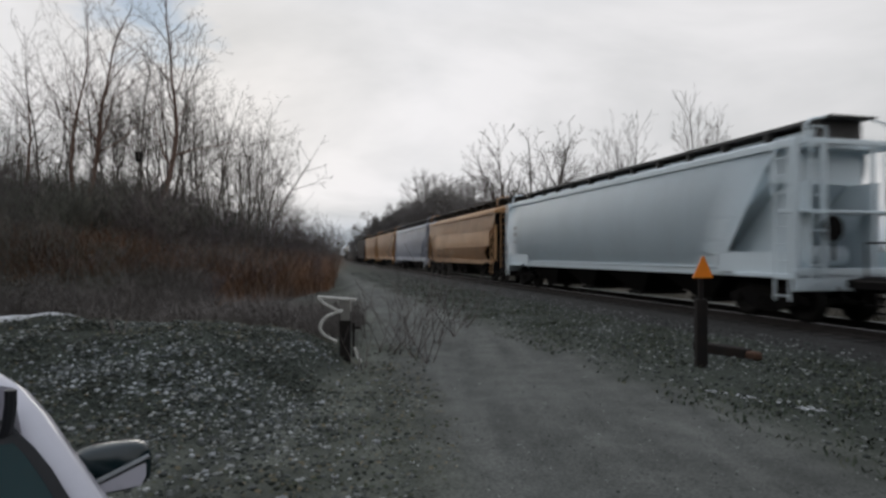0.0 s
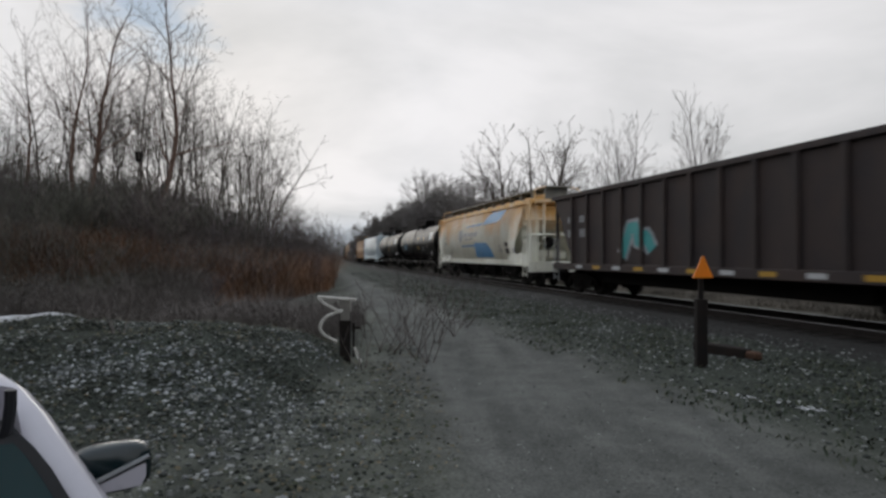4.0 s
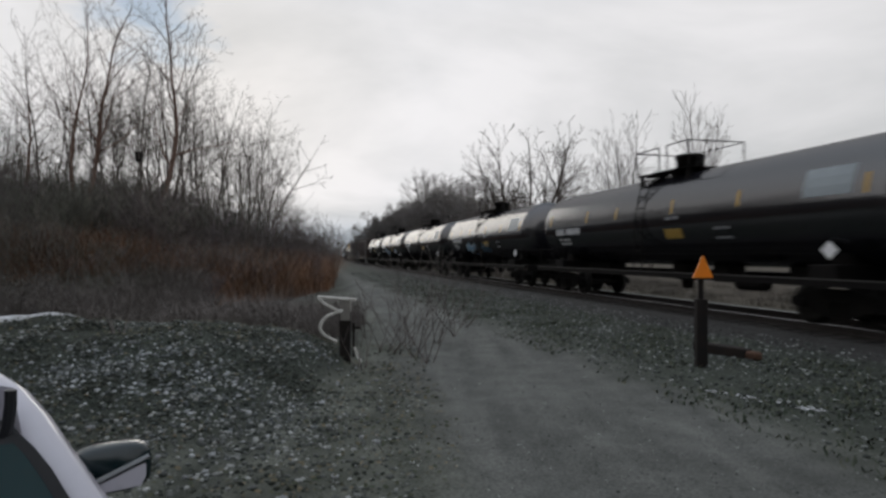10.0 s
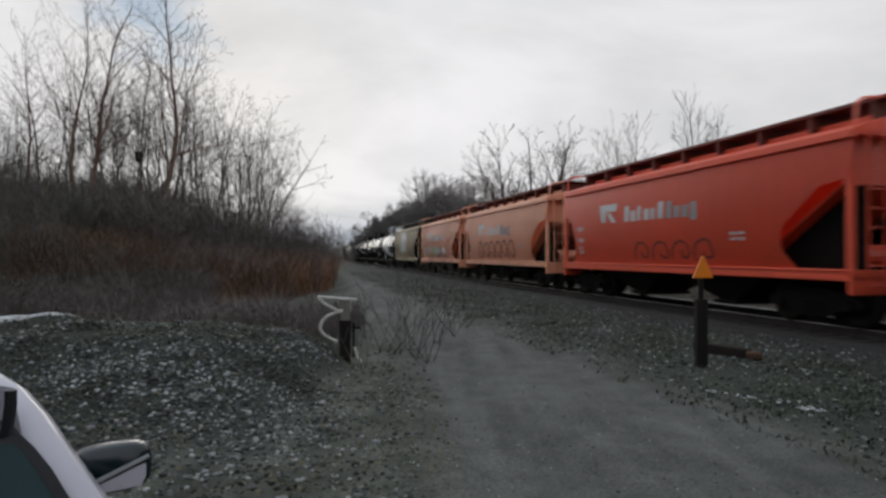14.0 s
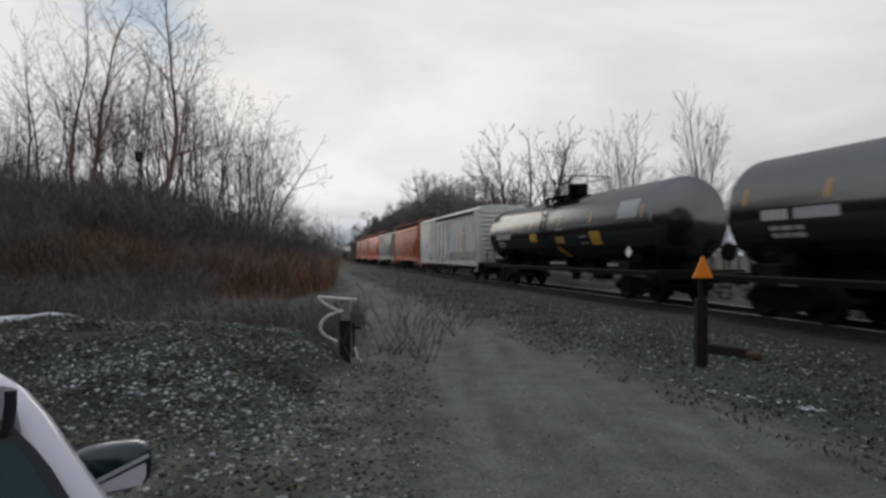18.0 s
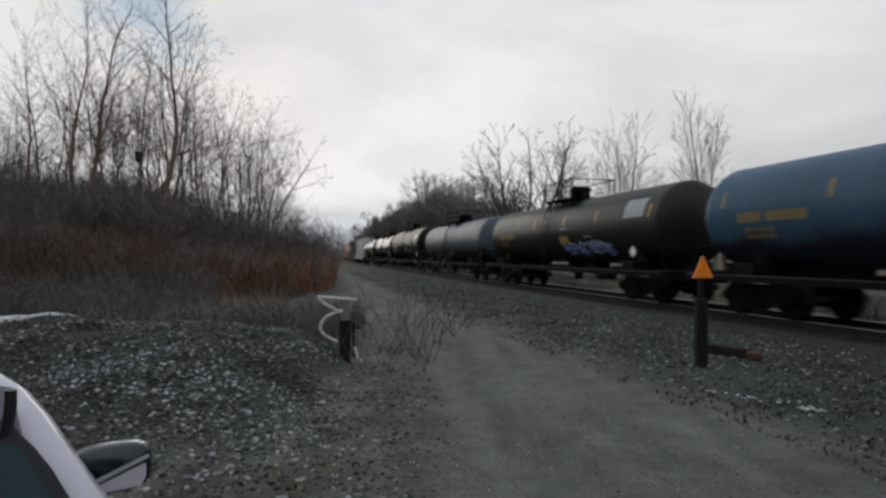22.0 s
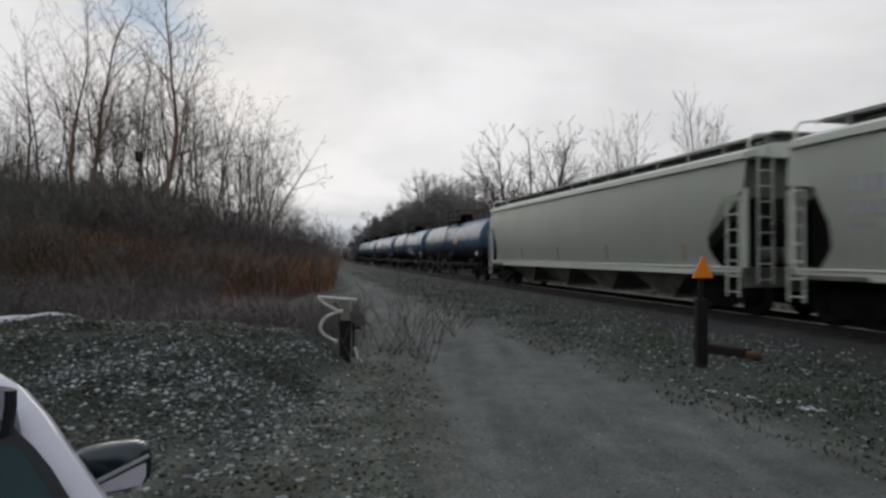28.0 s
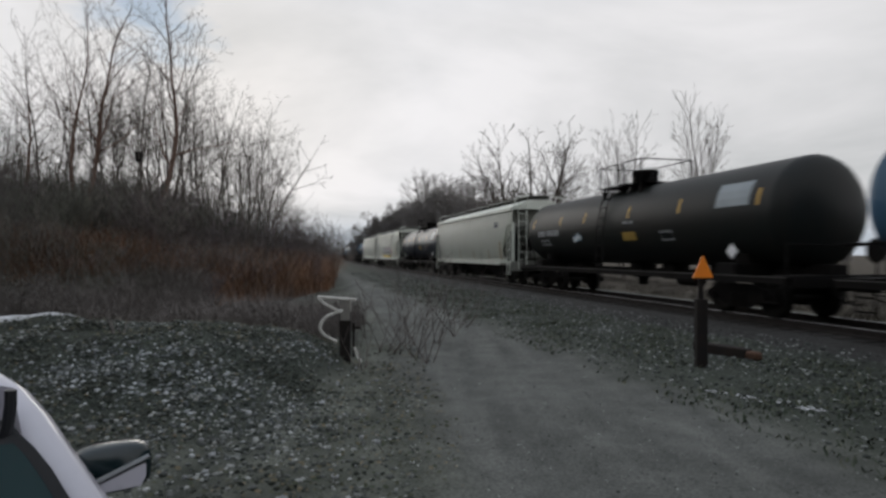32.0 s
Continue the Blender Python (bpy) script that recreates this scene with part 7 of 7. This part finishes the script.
def far_woods():
    """Woods that close the place all round, those behind the eye added unseen: upright bare stems, thick enough to be
    dark against the sky.
    """
    rnd = random.Random(31)
    t = Twigs()

    def clump(x, y, h, r):
        z = height(x, y)
        for k in range(9):
            p = Vector((x + rnd.gauss(0, h * 0.22), y + rnd.gauss(0, h * 0.22), z - 0.3))
            d = Vector((rnd.gauss(0, 0.12), rnd.gauss(0, 0.12), 1)).normalized()
            hh = h * rnd.uniform(0.6, 1.0)
            t.seg(p, p + d * hh * 0.55, r, r * 0.7, 3)
            t.seg(p + d * hh * 0.55, p + d * hh, r * 0.7, r * 0.3, 3)
            for m in range(5):
                u = rnd.uniform(0.15, 0.85)
                e = Vector((rnd.gauss(0, 0.5), rnd.gauss(0, 0.5), 0.9)).normalized()
                t.seg(p + d * hh * u, p + d * hh * u + e * hh * rnd.uniform(0.15, 0.35), r * 0.5, r * 0.25, 3)

    for i in range(420):
        a = rnd.uniform(0, 6.283)
        dist = rnd.uniform(260, 420)
        x, y = dist * math.sin(a), dist * math.cos(a)
        if abs(track_offset(x, y)[1]) > 12:
            clump(x, y, rnd.uniform(8, 13), 0.30)
    # unseen woods added behind the eye, across the road, to darken reflections in tanks
    for i in range(700):
        a = rnd.uniform(1.75, 4.75)
        dist = rnd.uniform(17, 42)
        x, y = dist * math.sin(a), dist * math.cos(a)
        if track_offset(x, y)[1] < -7:
            clump(x, y, rnd.uniform(9, 14), 0.24)
    me = t.mesh("woods")
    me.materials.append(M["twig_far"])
    tagged(new("far_woods", me), "distant bare woods, and unseen woods added behind the eye", "woods", kind="stuff")


plant_left()
plant_grass()
plant_verge()
plant_right()
far_woods()


# ---- things by the road ----
def marker_post():
    x, y = 0.4266 * 9.65, 9.65
    z = height(x, y)
    ob = tagged(new("marker_sign"), "dark post with a small orange triangle sign beside the track", "sign")
    ob.matrix_basis = pose(x, y, z)
    part("post", blocks((-0.085, 0.085, -0.07, 0.07, -0.3, 1.08), bevel=0.012), M["post_dark"], ob)
    part("upper_post", blocks((-0.035, 0.035, -0.03, 0.03, 1.06, 1.5), bevel=0.008), M["post_dark"], ob)
    bm = plate(bmesh.new(), [(-0.165, 1.42), (0.165, 1.42), (0.02, 1.76), (-0.01, 1.76)], -0.085, -0.07)
    part("triangle", bm, M["sign_orange"], ob, "orange triangular plate")
    return ob


def fallen_plank():
    x, y = 5.0, 10.87
    ob = tagged(new("old_tie"), "old dark timber lying on the stones behind the post", "timber")
    ob.matrix_basis = pose(x, y, height(x, y) + 0.10, 0, 0, -63)
    part("timber", blocks((-0.55, 0.55, -0.10, 0.10, -0.1, 0.08), bevel=0.02), M["plank"], ob)
    part("split_end", blocks((0.50, 0.76, -0.085, 0.085, -0.09, 0.05), bevel=0.03), M["rust_orange"], ob)
    return ob


M["rust_orange"] = material("rusty_split_wood", (0.075, 0.034, 0.016), 0.9, 0, (0.02, 0.014, 0.011), 0.6, 6, 40, 0.004)


def gate_post():
    x, y = -0.1615 * 10.2, 10.2
    ob = tagged(new("gate_post"), "dark gate post with peeling white bars bolted to its top", "gate post")
    ob.matrix_basis = pose(x, y, height(x, y))
    part("post", blocks((-0.088, 0.088, -0.09, 0.09, -0.3, 0.80), bevel=0.015), M["post_dark"], ob)
    part("cap_board", blocks((-0.07, 0.095, -0.11, -0.094, 0.66, 1.0), (-0.07, 0.095, -0.09, 0.09, 0.802, 0.98), bevel=0.006), M["post_grey"], ob)
    w = M["post_white"]
    part("bar", rods(0.024, [(-0.44, -0.12, 1.06), (0.2, -0.12, 1.01)], n=8), w, ob)
    part("bar", rods(0.024, [(-0.44, -0.13, 1.06), (-0.33, -0.13, 0.95), (-0.05, -0.13, 0.80)], n=8), w, ob)
    part("curved_bar", rods(0.026, [(-0.03, -0.12, 0.84), (-0.28, -0.12, 0.74), (-0.36, -0.12, 0.66), (-0.40, -0.12, 0.57), (-0.39, -0.12, 0.50), (-0.33, -0.12, 0.42), (-0.12, -0.12, 0.31)], n=8), w, ob)
    part("bracket", blocks((0.13, 0.17, -0.08, -0.04, 0.05, 0.62), (0.15, 0.26, -0.08, -0.04, 0.52, 0.56), bevel=0.006), M["post_dark"], ob)
    part("chain", rods(0.026, [(0.17, -0.1, 0.22), (0.22, -0.12, 0.1), (0.27, -0.14, 0.0), (0.27, -0.16, -0.08)], n=6), w, ob)
    return ob


def sapling(x, y, h, seed, label):
    ob = tagged(new("sapling"), label, "sapling", "saplings by the gate")
    ob.matrix_basis = pose(x, y, height(x, y))
    rnd = random.Random(seed)
    for k in range(5):
        t = Twigs()
        d = Vector((rnd.uniform(-0.85, 0.85), rnd.uniform(-0.5, 0.5), 1)).normalized()
        crook(t, t, rnd, Vector((rnd.uniform(-0.12, 0.12), rnd.uniform(-0.1, 0.1), -0.05)), d, h * rnd.uniform(0.6, 1.0), 0.012, 2, 3, 0.0042, 0.09, 0.02, (1, 1, 0.9), 0.65)
        part("stem", t.mesh("sapling"), M["weed"], ob)
    return ob


def minivan():
    """White parked van; only its roof corner, windscreen pillar and mirror reach into view."""
    car = tagged(new("parked_van"), "white parked minivan with black mirror and dark windows", "van")
    car.matrix_basis = pose(-1.675, 1.05, 0, 0, 0, -30)
    w, k, g = M["car_white"], M["car_black"], M["glass"]

    def shell(prof, ys, name, mat, bevel=0.03):
        bm = plate(bmesh.new(), prof, -ys, ys)
        bmesh.ops.bevel(bm, geom=bm.edges[:], offset=bevel, segments=2, affect="EDGES")
        return part(name, bm, mat, car)

    shell([(-2.75, 0.32), (-2.85, 0.55), (-2.80, 0.98), (0.75, 0.98), (1.55, 0.86), (1.88, 0.70), (1.92, 0.40), (1.85, 0.30)], 0.86, "body", w, 0.06)
    # roof panel
    bm = bmesh.new()
    grid = []
    for i in range(9):
        x = -2.55 + 2.83 * i / 8
        row = []
        for j in range(9):
            y = -0.64 + 1.28 * j / 8
            z = 1.47 + 0.05 * (1 - (y / 0.64) ** 4) - 0.03 * ((i - 4) / 4) ** 4
            row.append(bm.verts.new((x, y, z)))
        grid.append(row)
    for a, b in zip(grid, grid[1:]):
        for j in range(8):
            bm.faces.new((a[j], b[j], b[j + 1], a[j + 1]))
    bmesh.ops.recalc_face_normals(bm, faces=bm.faces)
    bmesh.ops.solidify(bm, geom=bm.faces[:], thickness=0.04)
    part("roof", bm, w, car, smooth=True)
    for s in (1, -1):
        # pillar beside the windscreen: a bowed, flattened bar from roof to bonnet
        pts = [(-0.15, 0.65, 1.51), (0.118, 0.642, 1.503), (0.215, 0.652, 1.492), (0.332, 0.662, 1.458), (0.42, 0.668, 1.407), (0.505, 0.675, 1.34), (0.585, 0.685, 1.274), (0.673, 0.70, 1.194), (0.80, 0.72, 1.07), (0.92, 0.74, 0.96)]
        bm = bmesh.new()
        rings = []
        for x, y, z in pts:
            rings.append([bm.verts.new((x + dx, s * (y + dy), z + dz)) for dx, dy, dz in
                          ((0.0, -0.045, 0.02), (0.01, 0.02, 0.03), (-0.01, 0.06, 0.0), (-0.03, 0.055, -0.035), (-0.04, 0.0, -0.045), (-0.02, -0.05, -0.02))])
        for a, b in zip(rings, rings[1:]):
            for i in range(6):
                bm.faces.new((a[i], a[(i + 1) % 6], b[(i + 1) % 6], b[i]))
        bm.faces.new(rings[0]); bm.faces.new(rings[-1][::-1])
        bmesh.ops.recalc_face_normals(bm, faces=bm.faces)
        part("windscreen_pillar", bm, w, car, smooth=True)
        part("drip_strip", rods(0.012, [(x + 0.012, s * (y - 0.045), z + 0.006) for x, y, z in pts], n=6), k, car)
        for x0, x1 in ((-2.5, -1.55), (-1.55, -0.55), (-0.55, 0.22)):
            q = plate(bmesh.new(), [(x0, 1.0), (x1 + (0.5 if x1 > 0 else 0), 1.0), (x1, 1.42), (x0 + 0.05, 1.42)], s * 0.70, s * 0.71)
            part("side_window", q, k, car)
        for x in (-1.9, 1.15):
            wh = part("wheel", lathe(bmesh.new(), [(-0.1, 0.22), (-0.1, 0.30), (-0.07, 0.325), (0.07, 0.325), (0.1, 0.30), (0.1, 0.22)], 28, "y"), M["tyre"], car, at=pose(x, s * 0.80, 0.325), smooth=True)
            part("rim", lathe(bmesh.new(), [(-0.09, 0.21), (0.085, 0.21), (0.095, 0.06), (0.105, 0.02)], 20, "y"), M["letters_dim"], wh)
        part("headlight", blocks((1.60, 1.90, s * 0.70 - 0.13, s * 0.70 + 0.13, 0.62, 0.76), bevel=0.03), M["placard"], car)
    # windscreen
    bm = bmesh.new()
    v = [[bm.verts.new((0.31 + 0.62 * i / 5, (0.62 + 0.10 * i / 5) * (2 * j / 6 - 1), 1.462 - 0.49 * (i / 5) ** 1.0 - 0.015 * (2 * j / 6 - 1) ** 2 + 0.03 * math.sin(math.pi * i / 5))) for j in range(7)] for i in range(6)]
    for a, b in zip(v, v[1:]):
        for j in range(6):
            bm.faces.new((a[j], b[j], b[j + 1], a[j + 1]))
    bmesh.ops.recalc_face_normals(bm, faces=bm.faces)
    part("windscreen", bm, g, car, "dark tinted windscreen", smooth=True)
    bm = bmesh.new()
    bm.faces.new([bm.verts.new(q) for q in ((0.407, 0.605, 1.507), (0.447, 0.628, 1.499), (0.467, 0.639, 1.387), (0.452, 0.63, 1.374), (0.407, 0.605, 1.364))])
    bmesh.ops.solidify(bm, geom=bm.faces[:], thickness=0.012)
    part("roof_corner", bm, w, car)
    part("seal_strip", rods(0.0125, [(0.477, 0.61, 1.501), (0.477, 0.61, 1.47), (0.472, 0.607, 1.423), (0.459, 0.6, 1.376)], n=8), k, car)
    rim = [(0.465, 0.595, 1.404), (0.492, 0.623, 1.403), (0.534, 0.633, 1.376), (0.587, 0.641, 1.337), (0.655, 0.645, 1.281), (0.555, 0.556, 1.292)]
    pane = [(0.479, 0.578, 1.389), (0.504, 0.604, 1.389), (0.533, 0.611, 1.369), (0.574, 0.616, 1.338), (0.636, 0.621, 1.289), (0.553, 0.547, 1.298)]
    for name, pts_, mat_, note in (("window_seal", rim, k, ""), ("door_glass", pane, M["car_window"], "dark teal window glass")):
        bm = bmesh.new()
        bm.faces.new([bm.verts.new(q) for q in pts_])
        bmesh.ops.solidify(bm, geom=bm.faces[:], thickness=0.003)
        part(name, bm, mat_, car, note)
    part("windscreen_band", blocks((0.275, 0.335, -0.60, 0.60, 1.462, 1.492), bevel=0.01), k, car)
    part("dashboard", blocks((0.35, 1.1, -0.66, 0.66, 0.985, 1.02), bevel=0.01), k, car)
    part("cabin_floor", blocks((-2.5, 0.6, -0.7, 0.7, 0.985, 1.0)), k, car)
    for y in (0.38, -0.38):
        part("seat", blocks((-0.55, -0.35, y - 0.24, y + 0.24, 0.99, 1.36), (-0.52, -0.40, y - 0.12, y + 0.12, 1.36, 1.44), bevel=0.03), k, car)
    # door mirrors: dark gloss shell, pale lower cap with a bright strip
    for s in (1, -1):
        m = part("mirror", kept(f"mirror{s}", lambda: mirror_shape(0.185, 0.122, 0.08), True), M["car_gloss"], car, "glossy black mirror housing",
                 at=pose(0.475, s * 0.841, 1.262, 0, 0, s * -24))
        part("mirror_arm", rods(0.025, [(-0.02, -s * 0.10, -0.03), (0.0, -s * 0.22, -0.09)], n=8), k, m)
        cap = plate(bmesh.new(), [(-0.070, -0.047), (0.060, -0.047), (0.072, -0.026), (0.072, 0.008), (-0.060, -0.036)], -0.004, 0.004)
        part("mirror_cap", cap, w, m, "white lower cap", at=pose(0.043, 0.0, 0, 0, 0, 90 if s > 0 else -90))
        part("trim_strip", rods(0.006, [(0.044, -0.072 * s, -0.030), (0.044, 0.080 * s, 0.024)], n=6), M["letters_dim"], m)
    return car


def mirror_shape(w, h, d):
    """A rounded shell, widest to the front."""
    bm = bmesh.new()
    rings = []
    for i, (x, k) in enumerate(((-d / 2, 0.90), (-d / 2 + 0.01, 0.97), (0.0, 1.0), (d / 2 - 0.012, 0.96), (d / 2, 0.86))):
        ring = []
        for j in range(28):
            a = 2 * math.pi * j / 28
            c, s = math.cos(a), math.sin(a)
            ring.append(bm.verts.new((x, k * w / 2 * math.copysign(abs(c) ** 0.55, c), k * h / 2 * math.copysign(abs(s) ** 0.6, s))))
        rings.append(ring)
    for a, b in zip(rings, rings[1:]):
        for j in range(28):
            bm.faces.new((a[j], a[(j + 1) % 28], b[(j + 1) % 28], b[j]))
    bm.faces.new(rings[0]); bm.faces.new(rings[-1][::-1])
    bmesh.ops.recalc_face_normals(bm, faces=bm.faces)
    return bm


def snow_patch(x, y, lx, ly, turn, seed, h=0.05, label="thin patch of old snow on the ground"):
    bm = bmesh.new()
    rnd = random.Random(seed)
    c, s = math.cos(radians(turn)), math.sin(radians(turn))
    ph = [rnd.uniform(0, 6) for k in range(3)]
    rings = []
    for i in range(5):
        k = 1 - i / 4.6
        ring = []
        for j in range(22):
            a = 2 * math.pi * j / 22
            e = k * (1 + 0.25 * math.sin(3 * a + ph[0]) + 0.18 * math.sin(5 * a + ph[1]) + 0.1 * math.sin(9 * a + ph[2]))
            u, w = lx * e * math.cos(a), ly * e * math.sin(a)
            px, py = x + u * c - w * s, y + u * s + w * c
            ring.append(bm.verts.new((px, py, height(px, py) - 0.02 + h * (1 - k ** 3))))
        rings.append(ring)
    for a, b in zip(rings, rings[1:]):
        for j in range(22):
            bm.faces.new((a[j], a[(j + 1) % 22], b[(j + 1) % 22], b[j]))
    bm.faces.new(rings[-1])
    bmesh.ops.recalc_face_normals(bm, faces=bm.faces)
    return tagged(part("snow_patch", bm, M["snow"], smooth=True), label, "snow", "patches of old snow")


marker_post()
fallen_plank()
gate_post()
for sx, sy, sh, sd in ((-0.48, 10.6, 1.9, 3), (-1.1, 11.2, 1.3, 4), (-0.1, 12.4, 1.9, 6), (-1.3, 9.6, 0.8, 7), (-0.62, 12.0, 2.1, 10), (-0.9, 12.9, 1.8, 11), (-0.3, 10.0, 1.5, 12), (0.25, 13.4, 2.0, 13), (-0.85, 10.9, 1.7, 14), (0.5, 15.0, 1.9, 15)):
    sapling(sx, sy, sh, sd, "thin leafless sapling beside the gate post")
for sx, sy, sh, sd in ((-4.6, 8.6, 0.7, 8), (-5.4, 9.4, 0.8, 9)):
    sapling(sx, sy, sh, sd, "small dead brown plant on the stony mound")
minivan()
rs = random.Random(8)
for k in range(44):
    u = rs.random()
    big = 1.0 if 0.45 < u < 0.9 else 0.6
    snow_patch(3.45 + 1.0 * u + rs.gauss(0, 0.03), 8.15 - 1.1 * u + rs.gauss(0, 0.05), rs.uniform(0.02, 0.09) * big, rs.uniform(0.015, 0.04) * big, rs.uniform(-70, 0), 40 + k, 0.03)
for k in range(10):
    snow_patch(4.6 + 0.22 * k + rs.gauss(0, 0.08), 6.75 + 0.03 * k + rs.gauss(0, 0.06), rs.uniform(0.03, 0.08), rs.uniform(0.015, 0.04), rs.uniform(-70, 0), 90 + k, 0.025)
snow_patch(-7.45, 9.95, 1.35, 0.30, 4, 60, 0.10, "long bank of old snow on top of the stony mound")


# ---- loose stones ----
def stone_shape(seed):
    rnd = random.Random(seed)
    bm = bmesh.new()
    bmesh.ops.create_icosphere(bm, subdivisions=1, radius=0.5)
    k = Vector((rnd.uniform(0.8, 1.25), rnd.uniform(0.7, 1.0), rnd.uniform(0.5, 0.8)))
    for v in bm.verts:
        v.co = Vector((v.co.x * k.x, v.co.y * k.y, v.co.z * k.z)) * rnd.uniform(0.8, 1.15)
    return bm


STONES = [kept(f"stone{i}", lambda: stone_shape(i)) for i in range(8)]


def scatter_stones(name, label, spots, mat):
    """Many stones in one mesh; spots: x, y, size."""
    rnd = random.Random(len(spots))
    src = [(np.array([v.co[:] for v in m.vertices]), [tuple(p.vertices) for p in m.polygons]) for m in STONES]
    vv, ff, base = [], [], 0
    for x, y, s in spots:
        v, f = src[rnd.randrange(8)]
        a = rnd.uniform(0, 6.28)
        c, sn = math.cos(a), math.sin(a)
        m = v * s
        vv.append(np.column_stack((m[:, 0] * c - m[:, 1] * sn + x, m[:, 0] * sn + m[:, 1] * c + y, m[:, 2] + surface(x, y) + s * 0.12)))
        ff += [tuple(base + i for i in t) for t in f]
        base += len(v)
    me = bpy.data.meshes.new(name)
    me.from_pydata(np.concatenate(vv).tolist(), [], ff)
    me.materials.append(mat)
    return tagged(new(name, me), label, "stones", kind="stuff")


def surface(x, y):
    """Top of the ground or of the ballast's shoulder."""
    s, o = track_offset(x, y)
    z = height(x, y)
    if -3.3 < o < 3.9:
        z = max(z, min(RAIL_Z - 0.20, -0.03 + (o + 3.3) / 1.55 * (RAIL_Z - 0.17)))
    return z


def lay_stones():
    rnd = random.Random(12)
    spots, dull = [], []
    while len(spots) + len(dull) < 18000:
        x, y = rnd.uniform(-12, -0.2), rnd.uniform(3.4, 11.6)
        m = mound(x, y)
        d = min(1.0, m * 3 + max(0.0, 0.8 - abs(x + 3.2) * 0.16) * (1.2 if y < 8 else 0.2)) if x < along(ROAD, y) - 1.4 + rnd.uniform(-0.6, 0.6) else 0.02
        if abs(x / y) < 0.8 and rnd.random() < d * max(0.2, 0.5 + 1.2 * noise.noise((x * 0.9, y * 0.9, 3.0))):
            pale = noise.noise((x * 0.75, y * 0.75, 21.0)) + 0.5 * noise.noise((x * 2.4, y * 2.4, 22.0)) > rnd.uniform(-0.14, 0.36) - (0.7 if x > -2.9 and y < 7.4 else 0.0)
            (spots if pale else dull).append((x, y, 0.016 + 0.052 * rnd.random() ** 2.4))
    scatter_stones("mound_stones", "grey and white stones covering the mound and its foot", spots, M["stones_mix"])
    scatter_stones("dark_stones", "dark mossy stones and clods on the mound", dull, M["dark_mix"])
    spots = []
    for cx_, cy_, rx, ry, n in ((-3.95, 7.2, 0.75, 0.45, 760), (-3.0, 6.7, 0.7, 0.6, 260), (-2.1, 9.4, 0.35, 0.25, 90), (-2.2, 6.6, 0.6, 0.7, 160)):
        for k in range(n):
            spots.append((rnd.gauss(cx_, rx), rnd.gauss(cy_, ry), 0.026 + 0.048 * rnd.random() ** 1.8))
    scatter_stones("pale_stones", "pale bluish-white stones heaped on the mound", spots, M["pale_mix"])
    spots = []
    while len(spots) < 20000:
        s = 1 + 60 * rnd.random() ** 1.9
        o = rnd.uniform(-7.3, -2.1)
        if noise.noise((s * 0.5, o * 0.7, 6.0)) < rnd.uniform(-0.75, 0.1) or rnd.random() > min(1.0, (o + 7.5) / 0.9):
            continue
        p, _ = track(s, o)
        spots.append((p.x, p.y, 0.018 + 0.062 * rnd.random() ** 2.2))
    scatter_stones("loose_ballast", "loose grey ballast stones beside the track", spots, M["ballast_mix"])
    spots = []
    for i in range(4500):
        y = 3.6 + 20 * rnd.random() ** 1.5
        spots.append((along(ROAD, y) + rnd.gauss(0, 1.6), y, 0.008 + 0.022 * rnd.random() ** 3))
    scatter_stones("road_pebbles", "small pebbles strewn on the gravel road", spots, M["stones_mix"])
    # leaf litter and low plants on the mound
    vv, ff = [], []
    n = 0
    while n < 7000:
        x, y = rnd.uniform(-11, 0.2), rnd.uniform(3.6, 12.0)
        if x > along(ROAD, y) - 1.5 or abs(x / y) > 0.8 or noise.noise((x * 0.8, y * 0.8, 1.0)) < rnd.uniform(-0.5, 0.3):
            continue
        z, a, t, s = height(x, y) + rnd.uniform(0.01, 0.06), rnd.uniform(0, 6.28), rnd.uniform(-0.6, 0.6), rnd.uniform(0.012, 0.035)
        c, sn = math.cos(a) * s, math.sin(a) * s
        k = len(vv)
        vv += [(x - c, y - sn, z), (x + sn * 0.5, y - c * 0.5, z + t * s), (x + c, y + sn, z + t * s * 0.6), (x - sn * 0.5, y + c * 0.5, z - t * s * 0.3)]
        ff.append((k, k + 1, k + 2, k + 3))
        n += 1
    me = bpy.data.meshes.new("leaf_litter")
    me.from_pydata(vv, [], ff)
    me.materials.append(M["litter"])
    tagged(new("leaf_litter", me), "dead leaves and low green plants among the stones", "leaf litter", kind="stuff")
    # the largest stones, one by one
    for i in range(160):
        while True:
            x, y = rnd.uniform(-7.5, -0.6), rnd.uniform(3.7, 9.8)
            if abs(x / y) < 0.76 and x < along(ROAD, y) - 1.5:
                break
        s = rnd.uniform(0.05, 0.09)
        ob = part("stone", STONES[i % 8], M["stone_pale"] if rnd.random() < 0.55 else M["stone"], None)
        ob.matrix_basis = Matrix.LocRotScale((x, y, height(x, y) + s * 0.14), Euler((0, 0, rnd.uniform(0, 6.28))), (s, s, s))
        tagged(ob, "loose grey stone lying on the mound", "stone", "stones of the mound")


lay_stones()

build_ties()
motions()
